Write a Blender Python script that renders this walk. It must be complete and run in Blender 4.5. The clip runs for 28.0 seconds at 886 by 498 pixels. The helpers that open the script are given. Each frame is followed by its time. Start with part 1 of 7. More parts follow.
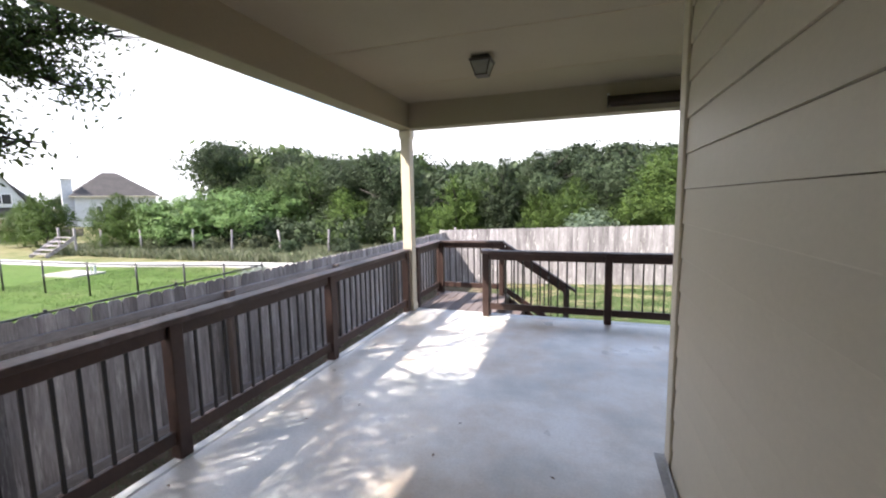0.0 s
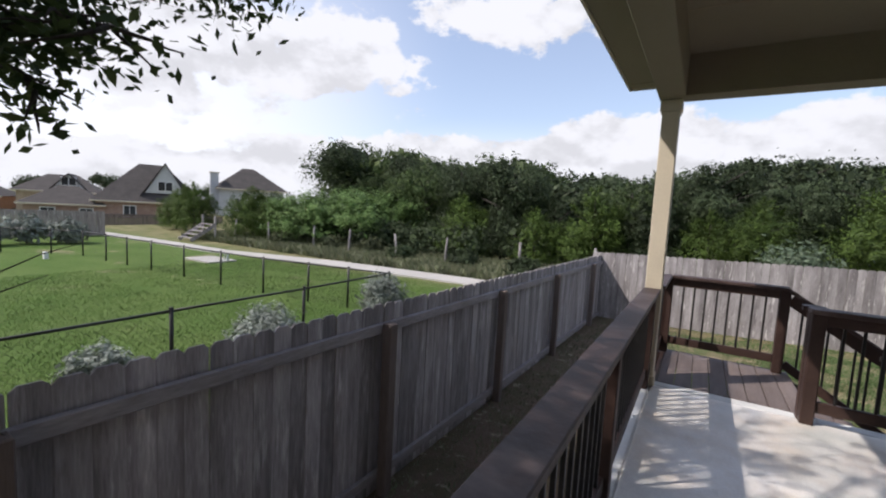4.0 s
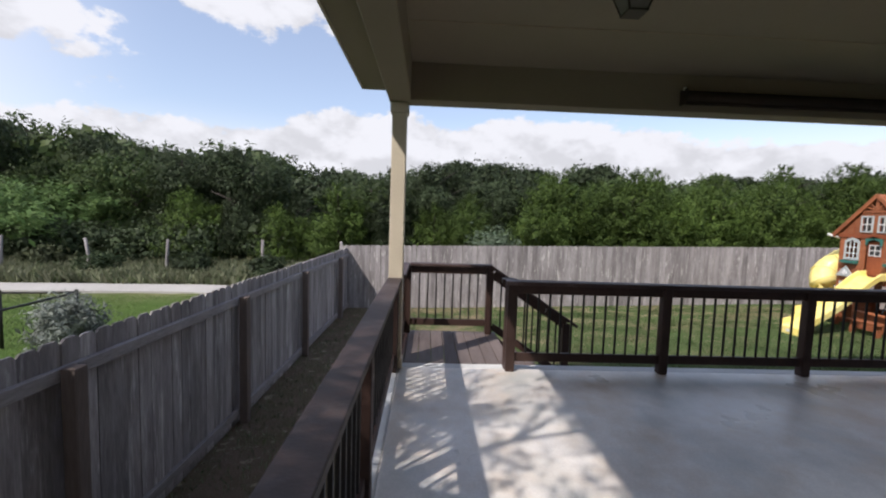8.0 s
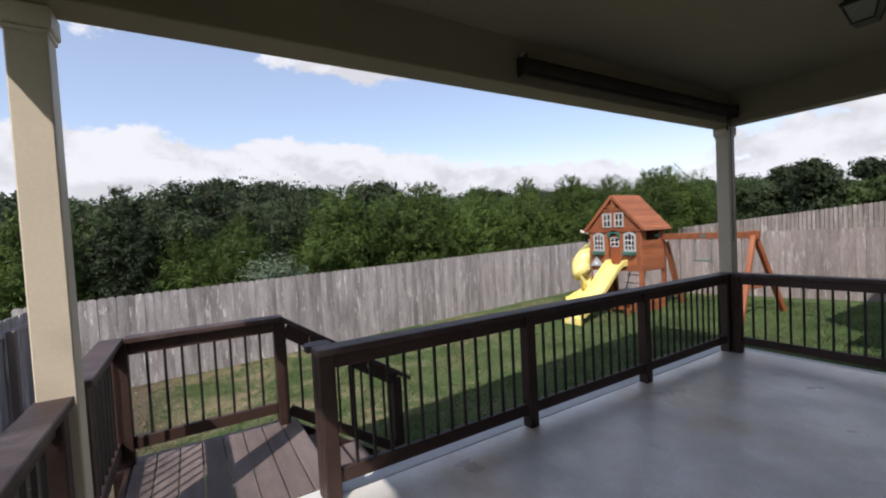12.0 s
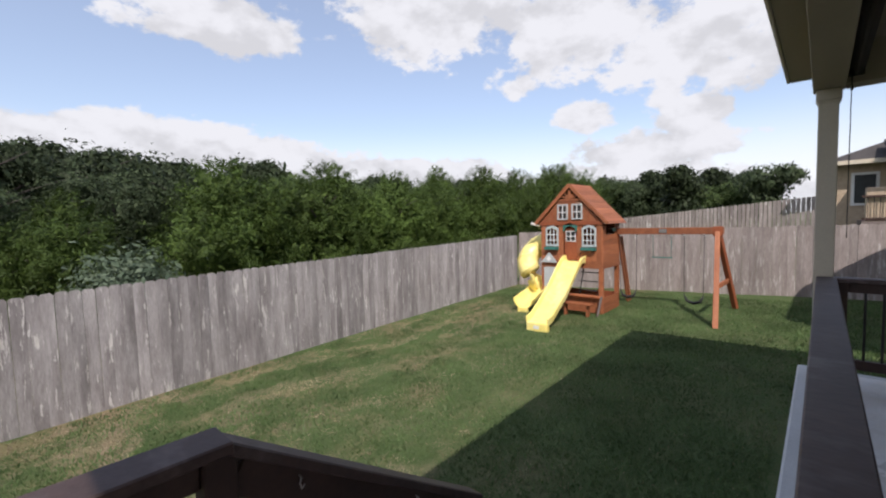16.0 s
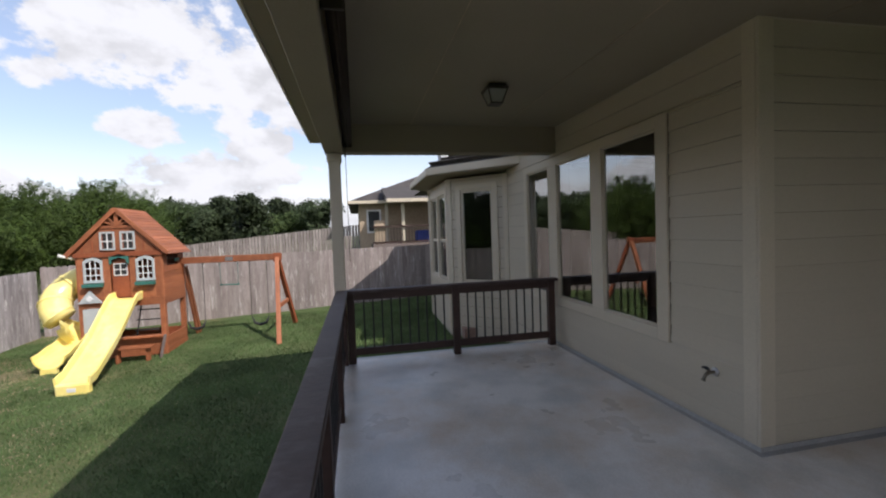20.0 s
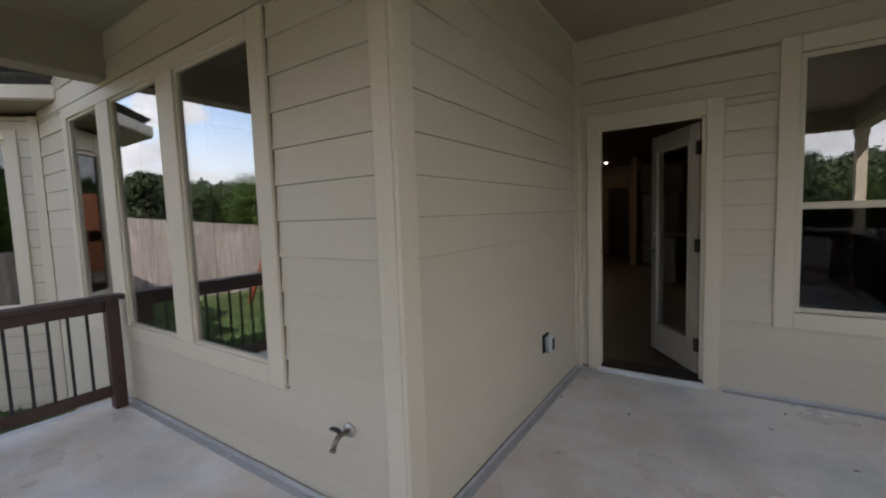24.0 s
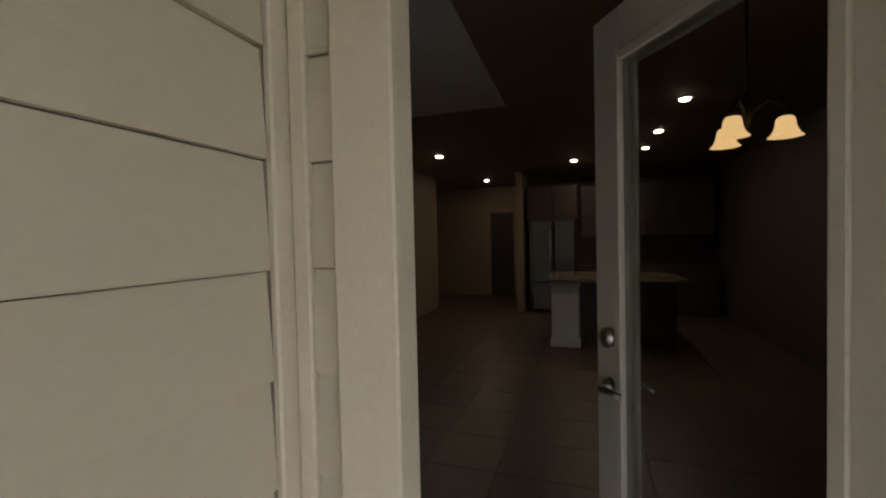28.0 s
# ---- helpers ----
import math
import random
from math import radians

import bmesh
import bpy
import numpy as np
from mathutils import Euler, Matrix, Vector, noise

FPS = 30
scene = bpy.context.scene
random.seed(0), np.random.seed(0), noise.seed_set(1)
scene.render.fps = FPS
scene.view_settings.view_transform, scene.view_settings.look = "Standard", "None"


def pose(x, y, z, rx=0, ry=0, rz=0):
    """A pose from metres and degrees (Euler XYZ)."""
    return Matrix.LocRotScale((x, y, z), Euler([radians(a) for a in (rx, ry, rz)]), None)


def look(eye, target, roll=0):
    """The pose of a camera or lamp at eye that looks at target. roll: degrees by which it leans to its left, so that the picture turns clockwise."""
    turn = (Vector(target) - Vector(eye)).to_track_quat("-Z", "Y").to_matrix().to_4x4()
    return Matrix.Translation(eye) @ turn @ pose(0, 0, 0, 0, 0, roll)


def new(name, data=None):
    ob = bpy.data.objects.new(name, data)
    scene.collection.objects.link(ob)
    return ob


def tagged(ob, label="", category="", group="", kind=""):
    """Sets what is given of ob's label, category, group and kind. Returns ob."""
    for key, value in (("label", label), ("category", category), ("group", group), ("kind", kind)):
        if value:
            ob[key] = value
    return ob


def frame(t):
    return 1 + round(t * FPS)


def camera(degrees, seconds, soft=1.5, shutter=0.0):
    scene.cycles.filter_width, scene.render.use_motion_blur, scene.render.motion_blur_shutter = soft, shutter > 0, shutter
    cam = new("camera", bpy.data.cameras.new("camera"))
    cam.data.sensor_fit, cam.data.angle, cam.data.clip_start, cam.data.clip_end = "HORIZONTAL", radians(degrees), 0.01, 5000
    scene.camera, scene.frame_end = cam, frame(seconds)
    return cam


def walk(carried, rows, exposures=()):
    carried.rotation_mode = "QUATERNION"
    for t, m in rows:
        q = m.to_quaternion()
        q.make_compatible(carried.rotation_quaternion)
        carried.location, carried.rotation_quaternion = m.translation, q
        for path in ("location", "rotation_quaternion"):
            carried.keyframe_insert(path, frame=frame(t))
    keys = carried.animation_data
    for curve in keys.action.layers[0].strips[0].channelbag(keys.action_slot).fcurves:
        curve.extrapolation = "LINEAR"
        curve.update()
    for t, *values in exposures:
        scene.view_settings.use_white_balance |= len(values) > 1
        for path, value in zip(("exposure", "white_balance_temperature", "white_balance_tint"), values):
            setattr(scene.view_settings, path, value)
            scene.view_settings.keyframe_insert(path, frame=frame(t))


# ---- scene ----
cam = camera(93.5, 28.0, soft=2.1)
PATH = [
    (0, (2.411, -5.59, 1.607), (1.773, -3.708, 1.377), -1.1),
    (0.5, (2.287, -5.522, 1.566), (1.665, -3.626, 1.428), -1.5),
    (1, (2.11, -5.327, 1.553), (1.285, -3.506, 1.504), 0.1),
    (1.5, (1.877, -5.08, 1.511), (0.803, -3.395, 1.427), 0.2),
    (2, (1.596, -4.872, 1.554), (0.324, -3.333, 1.442), 1.0),
    (2.5, (1.236, -4.596, 1.495), (0.174, -2.904, 1.404), -0.7),
    (4.5, (0.16, -4.242, 1.53), (-0.852, -2.53, 1.317), 4.5),
    (5, (0.12, -4.18, 1.536), (-0.723, -2.378, 1.328), 4.4),
    (5.5, (0.108, -4.166, 1.538), (-0.619, -2.314, 1.332), 4.8),
    (6, (0.12, -4.151, 1.536), (-0.474, -2.252, 1.331), 4.1),
    (6.5, (0.126, -4.133, 1.536), (-0.308, -2.19, 1.343), 3.5),
    (7, (0.176, -4.13, 1.539), (-0.126, -2.16, 1.374), 3.0),
    (7.5, (0.23, -4.123, 1.537), (0.134, -2.132, 1.367), 2.8),
    (8, (0.274, -4.107, 1.538), (0.354, -2.115, 1.38), 1.9),
    (8.5, (0.298, -4.116, 1.555), (0.553, -2.14, 1.386), 1.7),
    (9, (0.371, -4.052, 1.557), (0.844, -2.12, 1.347), 1.8),
    (9.5, (0.462, -3.889, 1.574), (1.089, -1.998, 1.396), 1.4),
    (10, (0.534, -3.691, 1.58), (1.258, -1.832, 1.439), 2.1),
    (10.5, (0.52, -3.42, 1.579), (1.37, -1.614, 1.456), 1.6),
    (11, (0.511, -3.107, 1.58), (1.462, -1.352, 1.456), 0.0),
    (11.5, (0.548, -2.788, 1.565), (1.568, -1.072, 1.439), -2.1),
    (12, (0.506, -2.445, 1.541), (1.548, -0.74, 1.469), -3.0),
    (12.5, (0.479, -2.075, 1.512), (1.546, -0.385, 1.466), -2.9),
    (14.5, (0.665, -0.66, 1.558), (1.713, 1.039, 1.427), -2.4),
    (15, (0.655, -0.315, 1.558), (1.769, 1.34, 1.415), -1.9),
    (15.5, (0.69, -0.08, 1.545), (1.969, 1.451, 1.402), -2.3),
    (16, (0.715, 0.02, 1.52), (2.191, 1.364, 1.389), -1.6),
    (16.5, (0.66, 0.075, 1.54), (2.315, 1.188, 1.426), -1.3),
    (17, (0.64, 0.075, 1.58), (2.388, 1.043, 1.481), -1.2),
    (17.5, (0.612, 0.08, 1.59), (2.469, 0.821, 1.534), -1.4),
    (18, (0.586, 0.031, 1.583), (2.514, 0.562, 1.544), -1.5),
    (18.5, (0.564, -0.038, 1.596), (2.542, 0.259, 1.555), -1.5),
    (19, (0.558, -0.085, 1.61), (2.557, -0.048, 1.546), -1.8),
    (19.5, (0.564, -0.153, 1.603), (2.551, -0.366, 1.537), -1.9),
    (20, (0.59, -0.235, 1.594), (2.548, -0.636, 1.514), -2.1),
    (20.5, (0.625, -0.378, 1.598), (2.569, -0.844, 1.559), -2.3),
    (21, (0.658, -0.509, 1.59), (2.552, -1.15, 1.561), -2.3),
    (21.5, (0.683, -0.596, 1.557), (2.461, -1.508, 1.477), -2.8),
    (23.5, (1.544, -1.291, 1.447), (2.87, -2.776, 1.253), -1.6),
    (24, (1.802, -1.558, 1.463), (2.916, -3.211, 1.3), -2.0),
    (24.5, (1.941, -1.871, 1.481), (2.759, -3.69, 1.334), -3.1),
    (25, (2.043, -2.204, 1.513), (2.724, -4.085, 1.516), -3.0),
    (25.5, (2.164, -2.585, 1.508), (2.819, -4.47, 1.376), -0.7),
    (26, (2.227, -3.03, 1.485), (2.824, -4.929, 1.292), -1.2),
    (26.5, (2.37, -3.473, 1.495), (2.866, -5.402, 1.315), -0.7),
    (27, (2.35, -3.90, 1.492), (2.88, -5.825, 1.358), -1.4),
    (27.5, (2.385, -4.36, 1.50), (3.038, -6.246, 1.386), -1.35),
    (28, (2.415, -4.81, 1.507), (3.075, -6.695, 1.453), -1.3),
]
EXPOSURES = [(t, s, k, 16) for t, s, k in ((0, 1.88, 6450), (1.0, 1.5, 6450), (2.0, 0.92, 6400), (3.0, 0.65, 6400), (4.5, 0.42, 6450), (12.5, 0.38, 6400), (17.0, 0.33, 6500), (19.0, 0.42, 6450), (21.5, 0.80, 6450), (23.5, 1.70, 6550), (24.0, 1.74, 6550), (25.0, 1.92, 6650), (26.5, 2.3, 6750), (28.0, 2.75, 6900))]
walk(cam, [(t, look(eye, target, roll)) for t, eye, target, roll in PATH], EXPOSURES)

# ---- world, sun ----
SUN_DIR = Vector((-0.57, -0.53, 0.84)).normalized()
sun_el = math.asin(SUN_DIR.z)
sun_data = bpy.data.lights.new("sun", "SUN")
sun_data.energy, sun_data.angle, sun_data.color = 3.6, radians(0.6), (1.0, 0.95, 0.87)
sun_ob = new("sun", sun_data)
sun_ob.matrix_world = look((-30, -30, 50), Vector((-30, -30, 50)) - SUN_DIR)

world = bpy.data.worlds.new("sky")
world.use_nodes = True
scene.world = world
wt = world.node_tree
wt.nodes.clear()


def wn(kind, **kw):
    n = wt.nodes.new(kind)
    for k, v in kw.items():
        n.inputs[k].default_value = v
    return n


def wmath(op, a, b=None):
    n = wt.nodes.new("ShaderNodeMath")
    n.operation = op
    for i, v in enumerate((a, b)):
        if v is None:
            continue
        if isinstance(v, (int, float)):
            n.inputs[i].default_value = v
        else:
            wt.links.new(v, n.inputs[i])
    return n.outputs[0]


def wrange(src, a, b, c=0.0, d=1.0, smooth=False):
    n = wt.nodes.new("ShaderNodeMapRange")
    if smooth:
        n.interpolation_type = "SMOOTHSTEP"
    wt.links.new(src, n.inputs[0])
    for i, v in enumerate((a, b, c, d)):
        n.inputs[i + 1].default_value = v
    return n.outputs[0]


def wmix(fac, a, b):
    n = wt.nodes.new("ShaderNodeMix")
    n.data_type = "RGBA"
    for i, v in ((0, fac), (6, a), (7, b)):
        if isinstance(v, (int, float)):
            n.inputs[i].default_value = v
        elif isinstance(v, tuple):
            n.inputs[i].default_value = (*v, 1)
        else:
            wt.links.new(v, n.inputs[i])
    return n.outputs[2]


sky = wt.nodes.new("ShaderNodeTexSky")
sky.sky_type, sky.sun_disc = "NISHITA", False
sky.sun_elevation, sky.sun_rotation = sun_el, math.atan2(SUN_DIR.x, SUN_DIR.y)
sky.air_density, sky.dust_density, sky.ozone_density = 1.0, 1.2, 1.5
sky_gain = wt.nodes.new("ShaderNodeMix")
sky_gain.data_type, sky_gain.blend_type = "RGBA", "MULTIPLY"
sky_gain.inputs[0].default_value = 1.0
wt.links.new(sky.outputs[0], sky_gain.inputs[6])
sky_gain.inputs[7].default_value = (0.165, 0.158, 0.152, 1)
blue = wmix(0.22, sky_gain.outputs[2], (0.60, 0.65, 0.72))
tc = wt.nodes.new("ShaderNodeTexCoord")
sep = wt.nodes.new("ShaderNodeSeparateXYZ")
wt.links.new(tc.outputs["Generated"], sep.inputs[0])
# compass bearing from north and height above the horizon, in degrees
az = wmath("MULTIPLY", wmath("ARCTAN2", sep.outputs[0], sep.outputs[1]), 57.2958)
el = wmath("MULTIPLY", wmath("ARCSINE", sep.outputs[2]), 57.2958)


def sky_noise(scale, detail, rough, loc=(0.0, 0.0, 0.0), tall=1.6):
    m = wt.nodes.new("ShaderNodeMapping")
    m.inputs["Scale"].default_value = (1.0, 1.0, tall)
    m.inputs["Location"].default_value = loc
    wt.links.new(tc.outputs["Generated"], m.inputs[0])
    n = wn("ShaderNodeTexNoise", Scale=scale, Detail=detail, Roughness=rough)
    wt.links.new(m.outputs[0], n.inputs["Vector"])
    return n.outputs[0]


billow = sky_noise(7.0, 9.0, 0.56)
billow_sun = sky_noise(7.0, 6.0, 0.56, (-0.012, -0.012, 0.05))
broad = sky_noise(2.0, 6.0, 0.5, (3.1, 1.7, 0.4))
ragged = wmath("ADD", wmath("SUBTRACT", billow, 0.5), wmath("MULTIPLY", wmath("SUBTRACT", sky_noise(19.0, 6.0, 0.6, (0.7, 2.2, 1.1)), 0.5), 0.7))

# heaped clouds: bearing, height, half width, half height
CLOUDS = ((-56, 17, 15, 5.5), (-46, 18.4, 9, 4.6), (-24.5, 24, 12.5, 2.6), (-67, 15, 9, 5), (-85, 16, 12, 7), (19, 22, 6.7, 1.2), (23.5, 23, 7, 2.9), (17.7, 24, 4.7, 1.6), (48, 24.8, 13, 3.7), (64.5, 22.4, 11.5, 5),
          (77, 18.8, 8.8, 5), (58.5, 17, 2.4, 1.6), (66.3, 12.8, 4, 1.8), (78.6, 11, 3.3, 2.6), (74, 8, 9, 2))
heap = None
for ca, ce, ra, re in CLOUDS:
    dx = wmath("DIVIDE", wmath("SUBTRACT", az, ca), ra)
    dy = wmath("DIVIDE", wmath("SUBTRACT", el, ce), re)
    d = wmath("SUBTRACT", 1.0, wmath("SQRT", wmath("ADD", wmath("MULTIPLY", dx, dx), wmath("MULTIPLY", dy, dy))))
    heap = d if heap is None else wmath("MAXIMUM", heap, d)
# a bank of cumulus all along the horizon, its top by bearing
top = wt.nodes.new("ShaderNodeValToRGB")
BANK = ((-90, 5), (-64, 6), (-49, 9), (-34, 10), (-21, 10), (-16, 13), (-6, 14), (2.5, 12), (8, 13), (22, 13), (29, 10.5), (42, 8.6), (53, 8.5), (61, 5.8), (72, 8), (83, 5.4), (90, 3.7))
while len(top.color_ramp.elements) < len(BANK):
    top.color_ramp.elements.new(0.5)
for e_, (ba, be) in zip(top.color_ramp.elements, BANK):
    e_.position = (ba + 90) / 180
for e_, (ba, be) in zip(top.color_ramp.elements, BANK):
    e_.color = (be / 20, be / 20, be / 20, 1)
wt.links.new(wrange(az, -90.0, 90.0), top.inputs[0])
bank_d = wmath("DIVIDE", wmath("SUBTRACT", wmath("MULTIPLY", top.outputs[0], 20.0), el), 2.4)
# behind the house and overhead the same broken cover goes on
rest = wmath("ADD", wmath("MULTIPLY", wmath("SUBTRACT", broad, 0.52), 5.0), wmath("ADD", wrange(el, 24.0, 34.0, -2.2, 0.0), wrange(wmath("ABSOLUTE", az), 92.0, 110.0, -2.2, 2.2)))
rest = wmath("MINIMUM", rest, wmath("MULTIPLY", wmath("SUBTRACT", broad, 0.50), 5.0))
solid = wmath("MAXIMUM", wmath("MAXIMUM", wmath("ADD", heap, 0.12), bank_d), rest)
solid = wmath("ADD", solid, wmath("MULTIPLY", ragged, 2.4))
cover = wrange(solid, -0.08, 0.30, smooth=True)
# thin white veil over the west and low down
veil = wmath("MULTIPLY", wrange(az, -30.0, -62.0, 0.0, 0.75, True), wrange(el, 34.0, 16.0, 0.0, 1.0, True))
veil = wmath("MAXIMUM", veil, wrange(el, 13.0, 2.0, 0.0, 0.8, True))
# crests bright, flat undersides greyer
shade = wmath("ADD", wmath("MULTIPLY", wmath("SUBTRACT", billow, billow_sun), 2.2), wmath("MULTIPLY", wmath("SUBTRACT", sky_noise(3.2, 4.0, 0.5, (1.3, 0.2, 2.0), 2.6), 0.5), 1.3))
tone = wrange(shade, -0.36, 0.18, 0.57, 0.72, True)
white = wt.nodes.new("ShaderNodeMix")
white.data_type, white.blend_type = "RGBA", "MULTIPLY"
white.inputs[0].default_value = 1.0
white.inputs[6].default_value = (0.935, 0.968, 1.0, 1)
wt.links.new(tone, white.inputs[7])
seen = wmix(cover, wmix(veil, blue, (0.78, 0.80, 0.83)), white.outputs[2])
bg = wt.nodes.new("ShaderNodeBackground")
wt.links.new(seen, bg.inputs[0])
bg.inputs[1].default_value = 1.0
wout = wt.nodes.new("ShaderNodeOutputWorld")
wt.links.new(bg.outputs[0], wout.inputs[0])

# ---- materials ----


def mk(name, c1, c2, scale=3.0, rough=0.7, bump=0.15, bscale=40.0, stretch=(1, 1, 1), rand=0.0, metal=0.0, c3=None, stain=0.45, place=False, wet=0.0, spec=0.4, c3s=0.43, c3r=(0.52, 0.66), c4=None, c4s=1.1, c4r=(0.50, 0.72)):
    """A surface with broad stains, fine grain, relief and a little change from piece to piece."""
    m = bpy.data.materials.new(name)
    m.use_nodes = True
    nt = m.node_tree
    bsdf = nt.nodes["Principled BSDF"]
    bsdf.inputs["Roughness"].default_value = rough
    bsdf.inputs["Metallic"].default_value = metal
    bsdf.inputs["Specular IOR Level"].default_value = spec
    co = nt.nodes.new("ShaderNodeTexCoord")
    geo = nt.nodes.new("ShaderNodeNewGeometry")
    info = nt.nodes.new("ShaderNodeObjectInfo")
    mp = nt.nodes.new("ShaderNodeMapping")
    mp.inputs["Scale"].default_value = stretch
    nt.links.new(geo.outputs["Position"] if place else co.outputs["Object"], mp.inputs[0])
    off = nt.nodes.new("ShaderNodeVectorMath")
    off.operation = "ADD"
    nt.links.new(mp.outputs[0], off.inputs[0])
    shift = nt.nodes.new("ShaderNodeMath")
    shift.operation = "MULTIPLY"
    nt.links.new(info.outputs["Random"], shift.inputs[0])
    shift.inputs[1].default_value = 0.0 if place else 37.0
    nt.links.new(shift.outputs[0], off.inputs[1])

    def nz(sc, det, ro=0.6):
        n = nt.nodes.new("ShaderNodeTexNoise")
        n.inputs["Scale"].default_value, n.inputs["Detail"].default_value, n.inputs["Roughness"].default_value = sc, det, ro
        nt.links.new(off.outputs[0], n.inputs["Vector"])
        return n.outputs[0]

    def ramp(src, a, b):
        r = nt.nodes.new("ShaderNodeMapRange")
        nt.links.new(src, r.inputs[0])
        r.inputs[1].default_value, r.inputs[2].default_value = a, b
        return r.outputs[0]

    def blend(fac, a, b, kind="MIX"):
        x = nt.nodes.new("ShaderNodeMix")
        x.data_type, x.blend_type = "RGBA", kind
        for sock, v in ((0, fac), (6, a), (7, b)):
            if isinstance(v, (int, float)):
                x.inputs[sock].default_value = v
            elif isinstance(v, tuple):
                x.inputs[sock].default_value = (*v, 1)
            else:
                nt.links.new(v, x.inputs[sock])
        return x.outputs[2]

    col = blend(ramp(nz(scale, 4), 0.32, 0.68), tuple(c1), tuple(c2))
    if c3:
        col = blend(ramp(nz(scale * c3s, 5, 0.7), *c3r), col, tuple(c3))
    if c4:
        col = blend(ramp(nz(scale * c4s, 4, 0.55), *c4r), col, tuple(c4))
    fine = nz(bscale, 5, 0.65)
    col = blend(stain, col, blend(ramp(fine, 0.3, 0.7), (0.62, 0.62, 0.62), (1.25, 1.25, 1.25)), "MULTIPLY")
    if rand:
        r = nt.nodes.new("ShaderNodeMapRange")
        nt.links.new(info.outputs["Random"], r.inputs[0])
        r.inputs[3].default_value, r.inputs[4].default_value = 1 - rand, 1 + rand
        col = blend(1.0, col, r.outputs[0], "MULTIPLY")
    nt.links.new(col, bsdf.inputs["Base Color"])
    if wet:
        rr = nt.nodes.new("ShaderNodeMapRange")
        nt.links.new(nz(scale * 1.3, 4), rr.inputs[0])
        rr.inputs[1].default_value, rr.inputs[2].default_value = 0.35, 0.65
        rr.inputs[3].default_value, rr.inputs[4].default_value = rough - wet, rough
        nt.links.new(rr.outputs[0], bsdf.inputs["Roughness"])
    if bump:
        bp = nt.nodes.new("ShaderNodeBump")
        bp.inputs["Strength"].default_value, bp.inputs["Distance"].default_value = bump, 0.01
        nt.links.new(fine, bp.inputs["Height"])
        nt.links.new(bp.outputs[0], bsdf.inputs["Normal"])
    return m


def leaf_mat(name, c1, c2, c3, patch=1.3):
    m = bpy.data.materials.new(name)
    m.use_nodes = True
    nt = m.node_tree
    bsdf = nt.nodes["Principled BSDF"]
    bsdf.inputs["Roughness"].default_value = 0.55
    bsdf.inputs["Specular IOR Level"].default_value = 0.15
    geo = nt.nodes.new("ShaderNodeNewGeometry")
    ramp = nt.nodes.new("ShaderNodeValToRGB")
    ramp.color_ramp.elements[0].color, ramp.color_ramp.elements[1].color = (*c1, 1), (*c3, 1)
    el = ramp.color_ramp.elements.new(0.5)
    el.color = (*c2, 1)
    nt.links.new(geo.outputs["Random Per Island"], ramp.inputs[0])
    info = nt.nodes.new("ShaderNodeObjectInfo")
    r = nt.nodes.new("ShaderNodeMapRange")
    nt.links.new(info.outputs["Random"], r.inputs[0])
    r.inputs[3].default_value, r.inputs[4].default_value = 0.75, 1.25
    x = nt.nodes.new("ShaderNodeMix")
    x.data_type, x.blend_type = "RGBA", "MULTIPLY"
    x.inputs[0].default_value = 1.0
    nt.links.new(ramp.outputs[0], x.inputs[6])
    nt.links.new(r.outputs[0], x.inputs[7])
    # broad changes of tone from bough to bough
    tone_n = nt.nodes.new("ShaderNodeTexNoise")
    tone_n.inputs["Scale"].default_value, tone_n.inputs["Detail"].default_value = patch, 3.0
    nt.links.new(geo.outputs["Position"], tone_n.inputs["Vector"])
    tr_n = nt.nodes.new("ShaderNodeMapRange")
    nt.links.new(tone_n.outputs[0], tr_n.inputs[0])
    for i, v in ((1, 0.36), (2, 0.64), (3, 0.70), (4, 1.28)):
        tr_n.inputs[i].default_value = v
    x2 = nt.nodes.new("ShaderNodeMix")
    x2.data_type, x2.blend_type = "RGBA", "MULTIPLY"
    x2.inputs[0].default_value = 1.0
    nt.links.new(x.outputs[2], x2.inputs[6])
    nt.links.new(tr_n.outputs[0], x2.inputs[7])
    x = x2
    nt.links.new(x.outputs[2], bsdf.inputs["Base Color"])
    tr = nt.nodes.new("ShaderNodeBsdfTranslucent")
    nt.links.new(x.outputs[2], tr.inputs[0])
    ms = nt.nodes.new("ShaderNodeMixShader")
    ms.inputs[0].default_value = 0.22
    nt.links.new(bsdf.outputs[0], ms.inputs[1])
    nt.links.new(tr.outputs[0], ms.inputs[2])
    nt.links.new(ms.outputs[0], nt.nodes["Material Output"].inputs[0])
    return m


